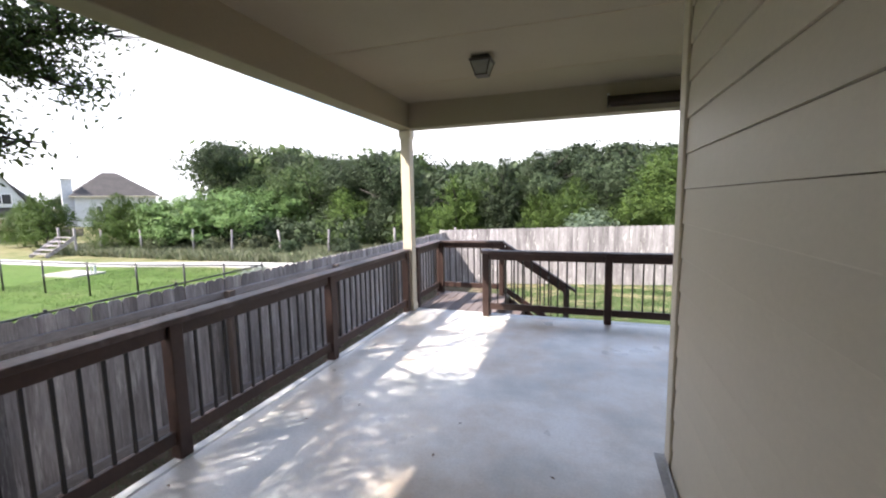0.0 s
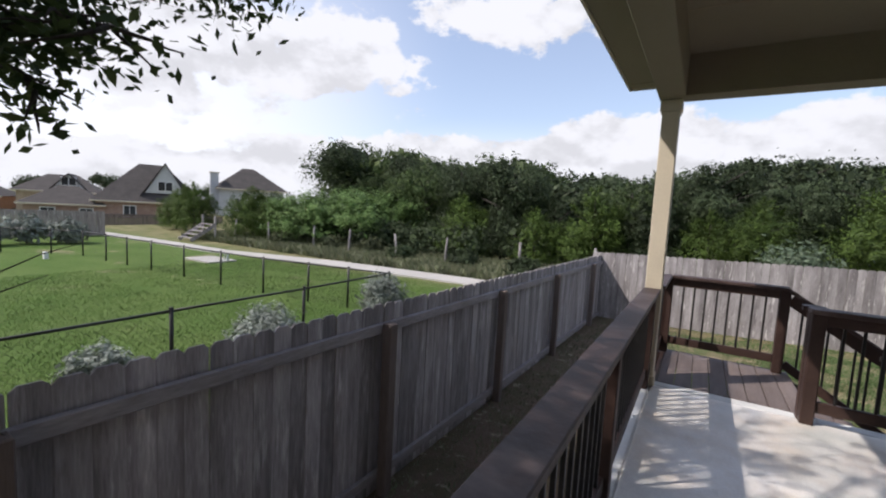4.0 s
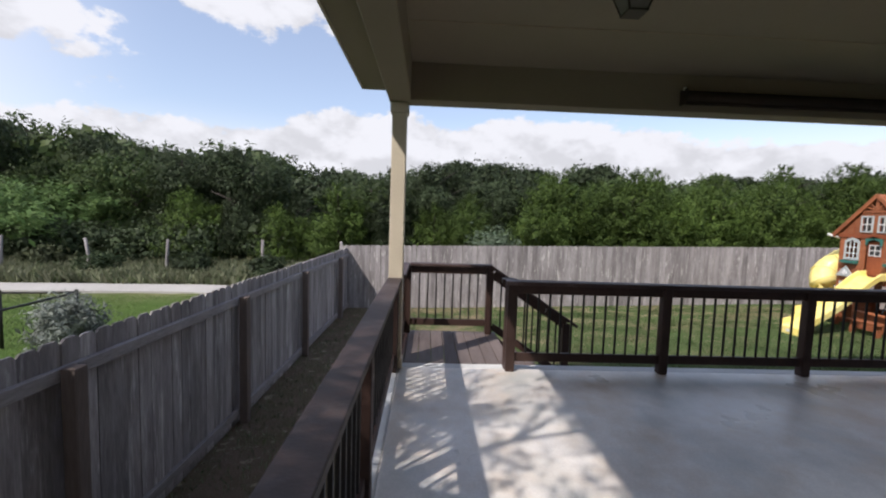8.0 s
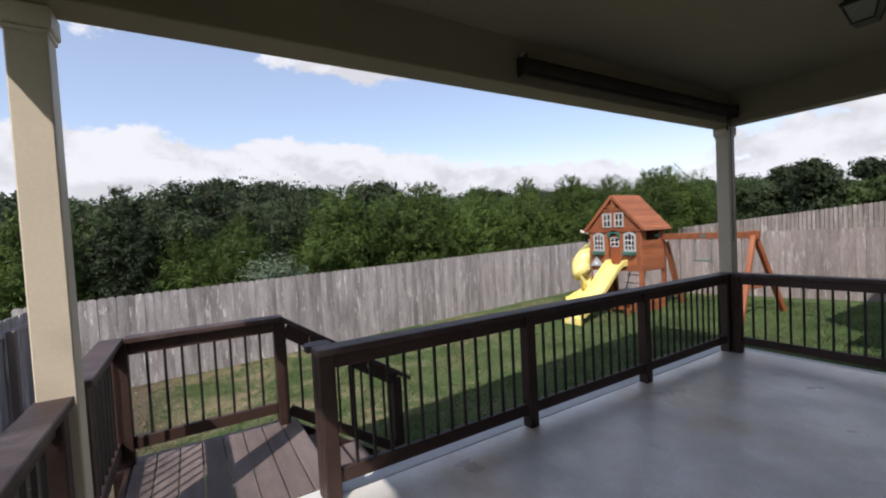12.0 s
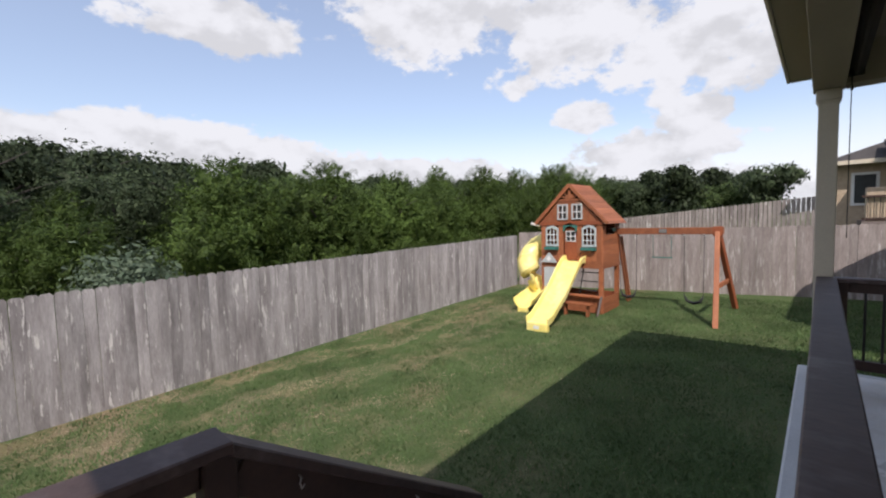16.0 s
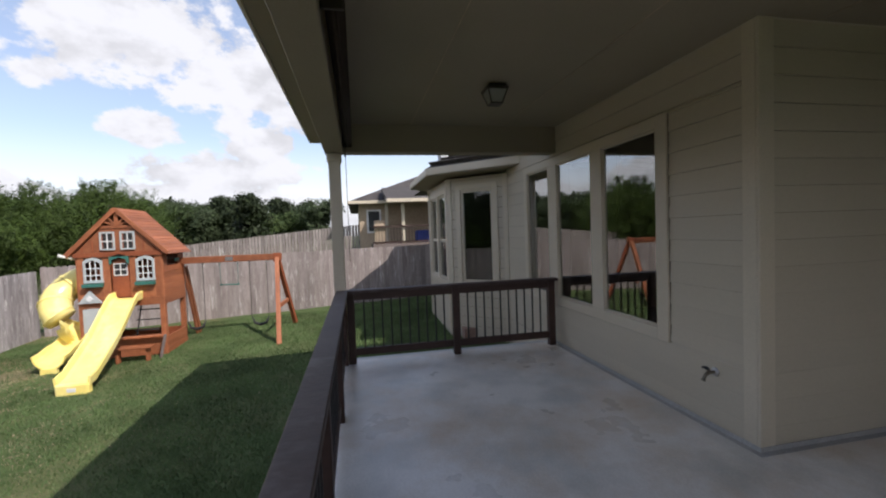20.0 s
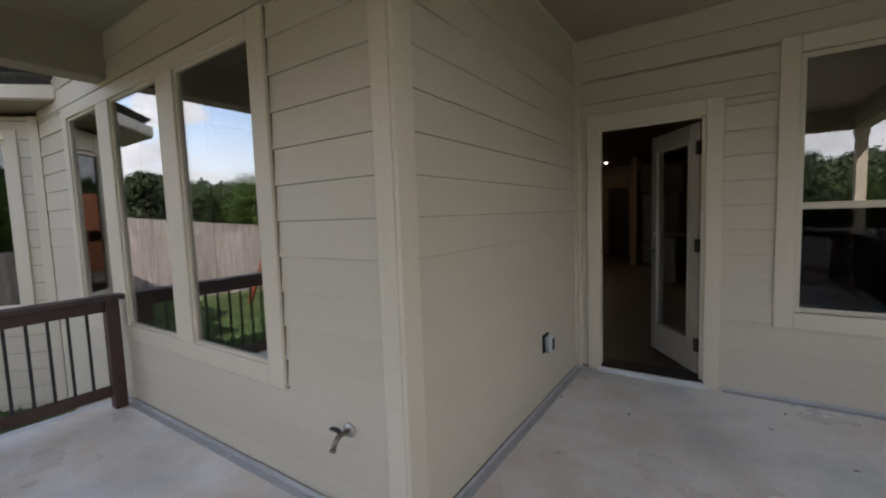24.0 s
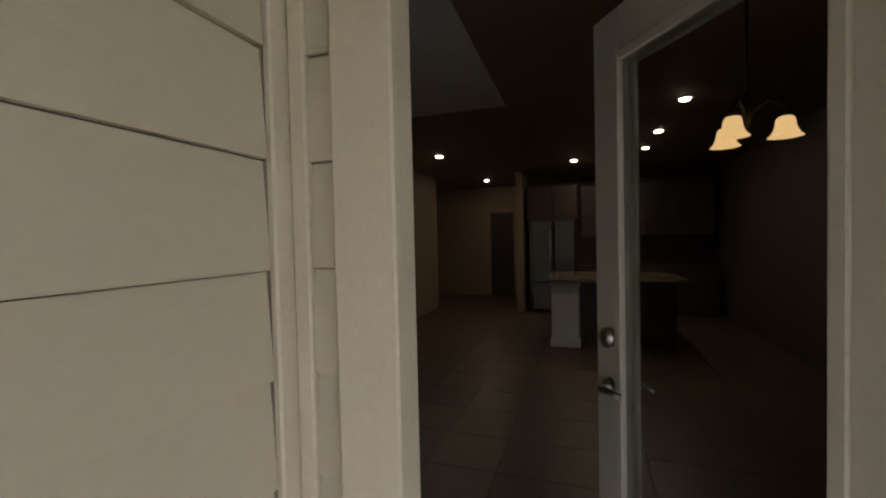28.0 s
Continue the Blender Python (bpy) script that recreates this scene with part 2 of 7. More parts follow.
def glass_mat(name, tint, ior):
    m = bpy.data.materials.new(name)
    m.use_nodes = True
    nt = m.node_tree
    nt.nodes.remove(nt.nodes["Principled BSDF"])
    tr = nt.nodes.new("ShaderNodeBsdfTransparent")
    tr.inputs[0].default_value = (*tint, 1)
    gl = nt.nodes.new("ShaderNodeBsdfGlossy")
    gl.inputs["Roughness"].default_value = 0.0
    lw = nt.nodes.new("ShaderNodeLayerWeight")
    lw.inputs[0].default_value = 0.5
    pw5 = nt.nodes.new("ShaderNodeMath")
    pw5.operation = "POWER"
    nt.links.new(lw.outputs["Facing"], pw5.inputs[0])
    pw5.inputs[1].default_value = 4.0
    fr = nt.nodes.new("ShaderNodeMapRange")
    nt.links.new(pw5.outputs[0], fr.inputs[0])
    fr.inputs[3].default_value, fr.inputs[4].default_value = ior, 0.9
    nz = nt.nodes.new("ShaderNodeTexNoise")
    nz.inputs["Scale"].default_value = 1.1
    bp = nt.nodes.new("ShaderNodeBump")
    bp.inputs["Strength"].default_value, bp.inputs["Distance"].default_value = 0.05, 0.01
    nt.links.new(nz.outputs[0], bp.inputs["Height"])
    nt.links.new(bp.outputs[0], gl.inputs["Normal"])
    ms = nt.nodes.new("ShaderNodeMixShader")
    nt.links.new(fr.outputs[0], ms.inputs[0])
    nt.links.new(tr.outputs[0], ms.inputs[1])
    nt.links.new(gl.outputs[0], ms.inputs[2])
    nt.links.new(ms.outputs[0], nt.nodes["Material Output"].inputs[0])
    return m


def glow_mat(name, col, power):
    m = bpy.data.materials.new(name)
    m.use_nodes = True
    bsdf = m.node_tree.nodes["Principled BSDF"]
    bsdf.inputs["Base Color"].default_value = (*col, 1)
    bsdf.inputs["Emission Color"].default_value = (*col, 1)
    bsdf.inputs["Emission Strength"].default_value = power
    return m


M_CONC = mk("concrete", (0.78, 0.745, 0.70), (0.83, 0.795, 0.75), 0.9, 0.40, 0.05, 55, c3=(0.58, 0.465, 0.345), stain=0.3, place=True, wet=0.14, spec=1.0, c3s=0.8, c3r=(0.45, 0.70), c4=(0.50, 0.505, 0.475), c4s=1.3, c4r=(0.50, 0.72))
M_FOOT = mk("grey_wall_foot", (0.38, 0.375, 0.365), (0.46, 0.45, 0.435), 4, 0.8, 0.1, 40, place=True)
M_CONC_EDGE = mk("pale_concrete_edge", (0.66, 0.66, 0.64), (0.58, 0.58, 0.56), 2.0, 0.8, 0.15, 60, stain=0.25, place=True)
M_PATH = mk("path_concrete", (0.44, 0.425, 0.40), (0.37, 0.355, 0.33), 0.5, 0.85, 0.1, 20, place=True)
M_SIDING = mk("siding_paint", (0.53, 0.472, 0.365), (0.505, 0.448, 0.345), 1.2, 0.5, 0.015, 50, stretch=(0.6, 0.6, 1.0), rand=0.03, stain=0.10)
M_TRIM = mk("trim_paint", (0.60, 0.53, 0.41), (0.57, 0.505, 0.39), 2.0, 0.5, 0.06, 60, stain=0.15)
# toned well below the trim's cream: shade under the roof put into the colour
M_CEIL = mk("shaded_soffit_paint", (0.315, 0.272, 0.198), (0.295, 0.254, 0.184), 1.1, 0.65, 0.06, 60, stain=0.12)
M_CAULK = mk("dark_gap", (0.17, 0.14, 0.11), (0.21, 0.175, 0.14), 5, 0.9, 0.1)
M_RAIL = mk("dark_brown_stain", (0.040, 0.021, 0.016), (0.060, 0.033, 0.026), 4.0, 0.55, 0.25, 30, stretch=(1, 1, 1), rand=0.12)
M_RAIL_CAP = mk("weathered_brown_cap", (0.052, 0.032, 0.028), (0.078, 0.050, 0.044), 2.4, 0.55, 0.25, 26, stretch=(1, 0.6, 1), rand=0.10, c3=(0.120, 0.090, 0.084), stain=0.6, c3s=0.9)
M_BALUSTER = mk("black_metal", (0.012, 0.011, 0.011), (0.022, 0.02, 0.02), 8, 0.4, 0.05, 50)
M_DECK = mk("deck_board_stain", (0.135, 0.103, 0.092), (0.185, 0.148, 0.134), 3.0, 0.65, 0.3, 30, stretch=(4, 0.5, 4), rand=0.15)
M_FENCE_RAIL = mk("fence_rail_wood", (0.31, 0.287, 0.288), (0.23, 0.21, 0.21), 3, 0.9, 0.4, 26, stretch=(0.4, 0.4, 2), rand=0.12, stain=0.6)
M_FENCE = mk("weathered_cedar", (0.385, 0.358, 0.358), (0.190, 0.170, 0.170), 3.4, 0.9, 0.5, 26, stretch=(2.8, 2.8, 0.28), rand=0.30, c3=(0.48, 0.455, 0.45), stain=0.7, c3s=1.3, c3r=(0.56, 0.66))
M_FENCE_BACK = mk("weathered_cedar_sunny", (0.36, 0.338, 0.336), (0.175, 0.158, 0.157), 2.4, 0.9, 0.45, 26, stretch=(2.6, 2.6, 0.42), rand=0.20, c3=(0.50, 0.475, 0.455), stain=0.6, c3s=2.3, c3r=(0.585, 0.64))
M_FENCE_EAST = mk("weathered_cedar_pale", (0.35, 0.305, 0.285), (0.215, 0.180, 0.168), 2.4, 0.9, 0.45, 26, stretch=(2.6, 2.6, 0.38), rand=0.18, c3=(0.50, 0.465, 0.44), stain=0.6, c3s=1.4, c3r=(0.55, 0.66))
M_POST_WOOD = mk("fence_post_wood", (0.13, 0.10, 0.085), (0.19, 0.155, 0.14), 3, 0.9, 0.4, 26, stretch=(2, 2, 0.3), rand=0.15)
M_RED = mk("redwood_stain", (0.36, 0.128, 0.055), (0.26, 0.085, 0.036), 3.0, 0.6, 0.3, 30, stretch=(0.5, 3, 3), rand=0.22, stain=0.65)
M_RED_DK = mk("redwood_dark", (0.30, 0.085, 0.032), (0.23, 0.062, 0.025), 2.5, 0.65, 0.25, 30, rand=0.12)
M_YELLOW = mk("yellow_plastic", (0.90, 0.76, 0.26), (0.87, 0.71, 0.20), 2.5, 0.30, 0.03, 20, stain=0.1, c3=(0.88, 0.78, 0.34))
M_GREEN_PL = mk("green_plastic", (0.045, 0.16, 0.13), (0.035, 0.13, 0.105), 4, 0.5, 0.03, 20, stain=0.15)
M_GREY_PL = mk("grey_plastic", (0.46, 0.49, 0.49), (0.40, 0.43, 0.43), 5, 0.5, 0.03, 20, stain=0.15)
M_WHITE_PL = mk("white_plastic", (0.75, 0.75, 0.74), (0.68, 0.68, 0.67), 5, 0.45, 0.03, 20, stain=0.15)
M_BLACK = mk("black_rubber", (0.015, 0.015, 0.016), (0.03, 0.03, 0.03), 5, 0.6, 0.1)
M_STEEL = mk("brushed_nickel", (0.55, 0.54, 0.52), (0.48, 0.47, 0.45), 8, 0.3, 0.02, 60, metal=1.0, stain=0.1)
M_FRIDGE = mk("dull_steel", (0.20, 0.20, 0.195), (0.16, 0.16, 0.155), 8, 0.32, 0.02, 60, metal=1.0, stain=0.1)
M_BRASS = mk("dull_brass", (0.30, 0.26, 0.20), (0.22, 0.2, 0.16), 8, 0.45, 0.05, 60, metal=1.0)
M_BRONZE = mk("dark_bronze", (0.030, 0.022, 0.018), (0.045, 0.033, 0.027), 6, 0.45, 0.05, 50)
M_FROST = mk("frosted_lamp_glass", (0.30, 0.30, 0.29), (0.26, 0.26, 0.25), 6, 0.25, 0.02, 40, stain=0.1)
M_ROLL = mk("rolled_shade_fabric", (0.030, 0.019, 0.014), (0.045, 0.03, 0.022), 6, 0.8, 0.3, 60, stretch=(1, 6, 6))
M_SHINGLE = mk("asphalt_shingle", (0.12, 0.11, 0.105), (0.075, 0.07, 0.068), 7, 0.95, 0.5, 90, rand=0.25, stain=0.6)
M_SHINGLE_FAR = mk("far_shingle", (0.074, 0.066, 0.062), (0.054, 0.049, 0.047), 1.2, 0.95, 0.3, 8, stain=0.6)
M_BRICK_FAR = mk("far_brick", (0.30, 0.19, 0.145), (0.37, 0.26, 0.205), 2.0, 0.9, 0.2, 12)
M_STUCCO_FAR = mk("far_pale_siding", (0.56, 0.57, 0.58), (0.50, 0.51, 0.52), 0.6, 0.85, 0.1, 8)
M_TAN_FAR = mk("far_tan_wall", (0.46, 0.36, 0.26), (0.40, 0.31, 0.22), 0.7, 0.85, 0.1, 8)
M_BARK = mk("oak_bark", (0.034, 0.028, 0.024), (0.062, 0.054, 0.047), 6, 0.95, 0.9, 18, stretch=(2, 2, 0.5))
M_LEAF_OAK = leaf_mat("live_oak_leaf", (0.036, 0.058, 0.020), (0.052, 0.082, 0.028), (0.085, 0.115, 0.040))
M_LEAF_DK = leaf_mat("dark_tree_leaf", (0.034, 0.049, 0.024), (0.045, 0.065, 0.031), (0.064, 0.085, 0.043))
M_LEAF_JUN = leaf_mat("juniper_leaf", (0.045, 0.076, 0.017), (0.060, 0.098, 0.021), (0.086, 0.128, 0.028), 0.8)
M_LEAF_PALE = leaf_mat("willow_green_leaf", (0.105, 0.185, 0.056), (0.150, 0.245, 0.080), (0.20, 0.30, 0.105))
M_LEAF_SAGE = leaf_mat("sage_leaf", (0.17, 0.20, 0.17), (0.25, 0.28, 0.245), (0.34, 0.37, 0.33))
M_LEAF_GREY = leaf_mat("grey_green_leaf", (0.095, 0.135, 0.085), (0.125, 0.170, 0.110), (0.165, 0.21, 0.140))
M_LEAF_SCRUB = leaf_mat("scrub_leaf", (0.075, 0.090, 0.045), (0.10, 0.118, 0.06), (0.14, 0.155, 0.085))
M_BLADE = leaf_mat("grass_blade", (0.070, 0.120, 0.042), (0.090, 0.142, 0.052), (0.128, 0.164, 0.075))
M_STRAW = leaf_mat("straw_blade", (0.36, 0.295, 0.19), (0.43, 0.36, 0.24), (0.28, 0.25, 0.14))
M_BLADE_FAR = leaf_mat("far_grass_blade", (0.082, 0.152, 0.036), (0.108, 0.178, 0.048), (0.165, 0.21, 0.078))
M_DRY = leaf_mat("dry_grass_blade", (0.165, 0.185, 0.105), (0.25, 0.255, 0.165), (0.125, 0.170, 0.076))
M_GLASS = glass_mat("window_glass", (0.76, 0.78, 0.78), 0.25)
M_GLASS_DOOR = glass_mat("door_glass", (0.80, 0.81, 0.80), 0.035)
M_GLASS_BAY = glass_mat("bay_window_glass", (0.36, 0.42, 0.42), 0.10)
M_SCREEN = mk("dark_screen_mesh", (0.03, 0.033, 0.035), (0.045, 0.05, 0.05), 3, 0.7, 0.1, 90)
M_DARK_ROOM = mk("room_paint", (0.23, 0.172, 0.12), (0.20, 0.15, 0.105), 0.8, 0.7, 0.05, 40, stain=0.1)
# for the right-hand wall: the room's dimness there is put into the colour
M_ROOM_DIM = mk("dimmed_room_paint", (0.075, 0.058, 0.046), (0.062, 0.048, 0.038), 0.8, 0.7, 0.05, 40, stain=0.1)
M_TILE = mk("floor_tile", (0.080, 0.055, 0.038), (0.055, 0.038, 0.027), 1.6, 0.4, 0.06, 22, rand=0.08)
M_CABINET = mk("espresso_cabinet", (0.028, 0.018, 0.013), (0.04, 0.026, 0.018), 2, 0.4, 0.08, 30)
M_DOOR_PAINT = mk("door_paint", (0.52, 0.48, 0.41), (0.48, 0.445, 0.38), 1.5, 0.4, 0.04, 50, stain=0.12)
M_ISLAND = mk("island_paint", (0.62, 0.60, 0.55), (0.57, 0.55, 0.5), 1.5, 0.5, 0.04, 50, stain=0.12)
M_COUNTER = mk("granite", (0.16, 0.12, 0.09), (0.07, 0.055, 0.045), 14, 0.2, 0.02, 90)
M_THRESH = mk("dark_threshold", (0.014, 0.011, 0.010), (0.024, 0.019, 0.017), 4, 0.5, 0.1)
M_BLUE = mk("blue_cover", (0.03, 0.06, 0.30), (0.02, 0.045, 0.22), 3, 0.6, 0.1)
M_LAMP = glow_mat("recessed_lamp", (1.0, 0.84, 0.62), 34.0)
M_SHADE = glow_mat("amber_lamp_shade", (1.0, 0.66, 0.30), 0.17)

# ---- builders ----
ORIG = {}


def thing(name, loc, label="", category="", group="", kind="", local=False):
    """An empty at a thing's base; its parts are given in world places, or round the empty where local."""
    e = new(name)
    e.location = loc
    e.empty_display_size = 0.1
    ORIG[e.name] = Vector((0, 0, 0)) if local else Vector(loc)
    return tagged(e, label, category, group, kind)


def link(name, me, at, parent=None, label="", rot=None):
    ob = new(name, me)
    ob.location = Vector(at) - (ORIG[parent.name] if parent else Vector((0, 0, 0)))
    if rot:
        ob.rotation_euler = rot
    ob.parent = parent
    ORIG[ob.name] = Vector(at)
    if label:
        tagged(ob, label)
    return ob


def bm_mesh(name, bm, mat, smooth=False):
    me = bpy.data.meshes.new(name)
    bm.to_mesh(me)
    bm.free()
    me.materials.append(mat)
    if smooth:
        me.polygons.foreach_set("use_smooth", [True] * len(me.polygons))
    return me


def part(name, bm, material, parent, label="", at=(0, 0, 0), rot=None, smooth=False):
    return link(name, bm_mesh(name, bm, material, smooth), at, parent, label, rot)


def raw_mesh(name, verts, faces, mat, smooth=False):
    me = bpy.data.meshes.new(name)
    me.from_pydata([tuple(v) for v in verts], [], [tuple(f) for f in faces])
    me.materials.append(mat)
    if smooth:
        me.polygons.foreach_set("use_smooth", [True] * len(me.polygons))
    me.update()
    return me


BOXES = {}


def box_mesh(sx, sy, sz, mat, bevel=0.004):
    key = (round(sx, 4), round(sy, 4), round(sz, 4), mat.name, bevel)
    if key not in BOXES:
        bm = bmesh.new()
        bmesh.ops.create_cube(bm, size=1.0)
        for v in bm.verts:
            v.co = Vector((v.co.x * sx, v.co.y * sy, v.co.z * sz))
        if bevel:
            bmesh.ops.bevel(bm, geom=bm.edges[:], offset=min(bevel, min(sx, sy, sz) * 0.3), segments=1, affect="EDGES", clamp_overlap=True)
        BOXES[key] = bm_mesh("block", bm, mat)
    return BOXES[key]


def slab(name, x0, x1, y0, y1, z0, z1, mat, parent=None, label="", bevel=0.004, rot=None):
    me = box_mesh(abs(x1 - x0), abs(y1 - y0), abs(z1 - z0), mat, bevel)
    return link(name, me, ((x0 + x1) / 2, (y0 + y1) / 2, (z0 + z1) / 2), parent, label, rot)


def beam(name, a, b, w, h, mat, parent=None, label="", bevel=0.005):
    """A squared timber from a to b, w wide and h high."""
    a, b = Vector(a), Vector(b)
    d = b - a
    me = box_mesh(d.length, w, h, mat, bevel)
    return link(name, me, (a + b) / 2, parent, label, (0, -math.atan2(d.z, math.hypot(d.x, d.y)), math.atan2(d.y, d.x)))


def tube_bm(points, radii, seg=10, cap=True):
    """A round bar along points."""
    bm = bmesh.new()
    rings = []
    pts = [Vector(p) for p in points]
    if isinstance(radii, (int, float)):
        radii = [radii] * len(pts)
    up = Vector((0, 0, 1))
    for i, p in enumerate(pts):
        d = (pts[min(i + 1, len(pts) - 1)] - pts[max(i - 1, 0)]).normalized()
        side = d.cross(up if abs(d.z) < 0.95 else Vector((1, 0, 0))).normalized()
        oth = side.cross(d)
        rings.append([bm.verts.new(p + (side * math.cos(a) + oth * math.sin(a)) * radii[i]) for a in (2 * math.pi * k / seg for k in range(seg))])
    for r0, r1 in zip(rings, rings[1:]):
        for k in range(seg):
            bm.faces.new((r0[k], r0[(k + 1) % seg], r1[(k + 1) % seg], r1[k]))
    if cap:
        bm.faces.new(rings[0][::-1])
        bm.faces.new(rings[-1])
    bmesh.ops.recalc_face_normals(bm, faces=bm.faces[:])
    return bm


def bar(name, points, radii, mat, parent=None, label="", seg=10, smooth=True):
    at = Vector(points[0])
    return part(name, tube_bm([Vector(p) - at for p in points], radii, seg), mat, parent, label, at, smooth=smooth)


def prism_bm(outline, depth, axis="y"):
    """A plate with the given outline (pairs), depth thick along the axis, centred on it."""
    bm = bmesh.new()
    put = {"y": lambda u, v, d: (u, d, v), "x": lambda u, v, d: (d, u, v), "z": lambda u, v, d: (u, v, d)}[axis]
    a = [bm.verts.new(put(u, v, -depth / 2)) for u, v in outline]
    b = [bm.verts.new(put(u, v, depth / 2)) for u, v in outline]
    bm.faces.new(a)
    bm.faces.new(b[::-1])
    n = len(outline)
    for i in range(n):
        bm.faces.new((a[i], b[i], b[(i + 1) % n], a[(i + 1) % n]))
    bmesh.ops.recalc_face_normals(bm, faces=bm.faces[:])
    return bm


def holed_wall(name, axis, plane, depth, a0, a1, z0, z1, holes, mat, label):
    """A wall across one axis with rectangular holes (a0, a1, z0, z1); plane is its face, depth goes behind it."""
    us = sorted({a0, a1, *[h for o in holes for h in o[:2]]})
    vs = sorted({z0, z1, *[h for o in holes for h in o[2:]]})
    bm = bmesh.new()
    for u0, u1 in zip(us, us[1:]):
        for v0, v1 in zip(vs, vs[1:]):
            um, vm = (u0 + u1) / 2, (v0 + v1) / 2
            if any(o[0] < um < o[1] and o[2] < vm < o[3] for o in holes):
                continue
            mid, size = (um, plane + depth / 2), (u1 - u0, abs(depth))
            loc = (mid[0], mid[1], vm) if axis == "y" else (mid[1], mid[0], vm)
            sc = (size[0], size[1], v1 - v0) if axis == "y" else (size[1], size[0], v1 - v0)
            bmesh.ops.create_cube(bm, size=1.0, matrix=Matrix.LocRotScale(loc, None, sc))
    ob = new(name, bm_mesh(name, bm, mat))
    ORIG[ob.name] = Vector((0, 0, 0))
    return tagged(ob, label, "wall", kind="structure")


def ground_z(x, y):
    """The lawn's height: lower to the west and towards the back fence."""
    xx = min(max(x, -2.6), 14.0)
    z = -1.05 + (0.027 if xx < 0 else 0.035) * xx + 0.025 * (7.5 - min(max(y, -8), 9.0)) * min(max((xx - 1) / 5, 0), 1.2)
    if x < -2.6:
        z -= 0.02 * min(-2.6 - x, 8)
    if x > 14:
        z += 0.07 * min(x - 14, 14)
    if y > 9:
        z += 0.03 * min(y - 9, 20)
    return z

# ---- ground ----


def ground_sheet():
    def axis(lo, hi, step, far):
        inner = list(np.arange(lo, hi + 0.01, step))
        out, d, v = [], step, hi
        while v < far:
            d *= 1.35
            v += d
            out.append(v)
        neg, d, v = [], step, lo
        while v > -far:
            d *= 1.35
            v -= d
            neg.append(v)
        return neg[::-1] + inner + out
    xs, ys = axis(-8, 16, 0.4, 900), axis(-8, 12, 0.4, 900)
    verts = [(x, y, ground_z(x, y) + ((0.018 if x > -2.7 else 0.045) * noise.noise((x * 0.9, y * 0.9, 0)) if abs(x) < 40 else 0)) for y in ys for x in xs]
    n = len(xs)
    faces = [(j * n + i, j * n + i + 1, (j + 1) * n + i + 1, (j + 1) * n + i) for j in range(len(ys) - 1) for i in range(n - 1)]
    m = bpy.data.materials.new("lawn")
    m.use_nodes = True
    nt = m.node_tree
    bsdf = nt.nodes["Principled BSDF"]
    bsdf.inputs["Roughness"].default_value, bsdf.inputs["Specular IOR Level"].default_value = 0.9, 0.1
    geo = nt.nodes.new("ShaderNodeNewGeometry")

    def nz(sc, det=5, ro=0.6):
        k = nt.nodes.new("ShaderNodeTexNoise")
        k.inputs["Scale"].default_value, k.inputs["Detail"].default_value, k.inputs["Roughness"].default_value = sc, det, ro
        nt.links.new(geo.outputs["Position"], k.inputs["Vector"])
        return k.outputs[0]

    def rng(src, a, b, c=0.0, d=1.0):
        r = nt.nodes.new("ShaderNodeMapRange")
        nt.links.new(src, r.inputs[0])
        for i, v in ((1, a), (2, b), (3, c), (4, d)):
            r.inputs[i].default_value = v
        return r.outputs[0]

    def mix(f, a, b, kind="MIX"):
        x = nt.nodes.new("ShaderNodeMix")
        x.data_type, x.blend_type = "RGBA", kind
        for s, v in ((0, f), (6, a), (7, b)):
            if isinstance(v, tuple):
                x.inputs[s].default_value = (*v, 1)
            elif isinstance(v, float):
                x.inputs[s].default_value = v
            else:
                nt.links.new(v, x.inputs[s])
        return x.outputs[2]

    def mul(a, b):
        k = nt.nodes.new("ShaderNodeMath")
        k.operation = "MULTIPLY"
        nt.links.new(a, k.inputs[0])
        nt.links.new(b, k.inputs[1])
        return k.outputs[0]

    sp = nt.nodes.new("ShaderNodeSeparateXYZ")
    nt.links.new(geo.outputs["Position"], sp.inputs[0])
    green = mix(rng(nz(2.2), 0.35, 0.65), (0.072, 0.108, 0.040), (0.098, 0.134, 0.054))
    # worn straw-coloured patches, mostly along the back fence
    worn = mul(rng(nz(0.9, 7, 0.75), 0.48, 0.64), rng(sp.outputs[1], 2.2, 6.5, 0.25, 1.0))
    yard = mix(worn, green, (0.25, 0.205, 0.115))
    bare = mul(rng(nz(1.25, 6, 0.65), 0.50, 0.62), rng(sp.outputs[0], 4.5, 1.5))
    yard = mix(bare, yard, (0.27, 0.21, 0.14))
    bright = mix(rng(nz(0.5, 6), 0.35, 0.65), (0.074, 0.130, 0.030), (0.105, 0.156, 0.044))
    bright = mix(rng(nz(0.25, 7, 0.7), 0.62, 0.70), bright, (0.25, 0.22, 0.14))
    soil = mix(rng(nz(3.0, 7, 0.7), 0.4, 0.6), (0.155, 0.115, 0.085), (0.115, 0.100, 0.062))
    soil = mix(rng(nz(7.0, 5), 0.60, 0.68), soil, (0.30, 0.26, 0.19))
    wild = mix(rng(nz(0.8, 7), 0.4, 0.6), (0.13, 0.14, 0.06), (0.22, 0.20, 0.11))
    # west of the fence: a mown lawn; between fence and porch: worn soil
    col = mix(rng(sp.outputs[0], -0.2, 0.4), soil, yard)
    col = mix(rng(sp.outputs[0], -2.15, -2.05), bright, col)
    col = mix(rng(sp.outputs[1], 7.6, 10.2), col, wild)
    col = mix(0.55, col, mix(rng(nz(70.0, 4), 0.3, 0.7), (0.5, 0.5, 0.5), (1.4, 1.4, 1.4)), "MULTIPLY")
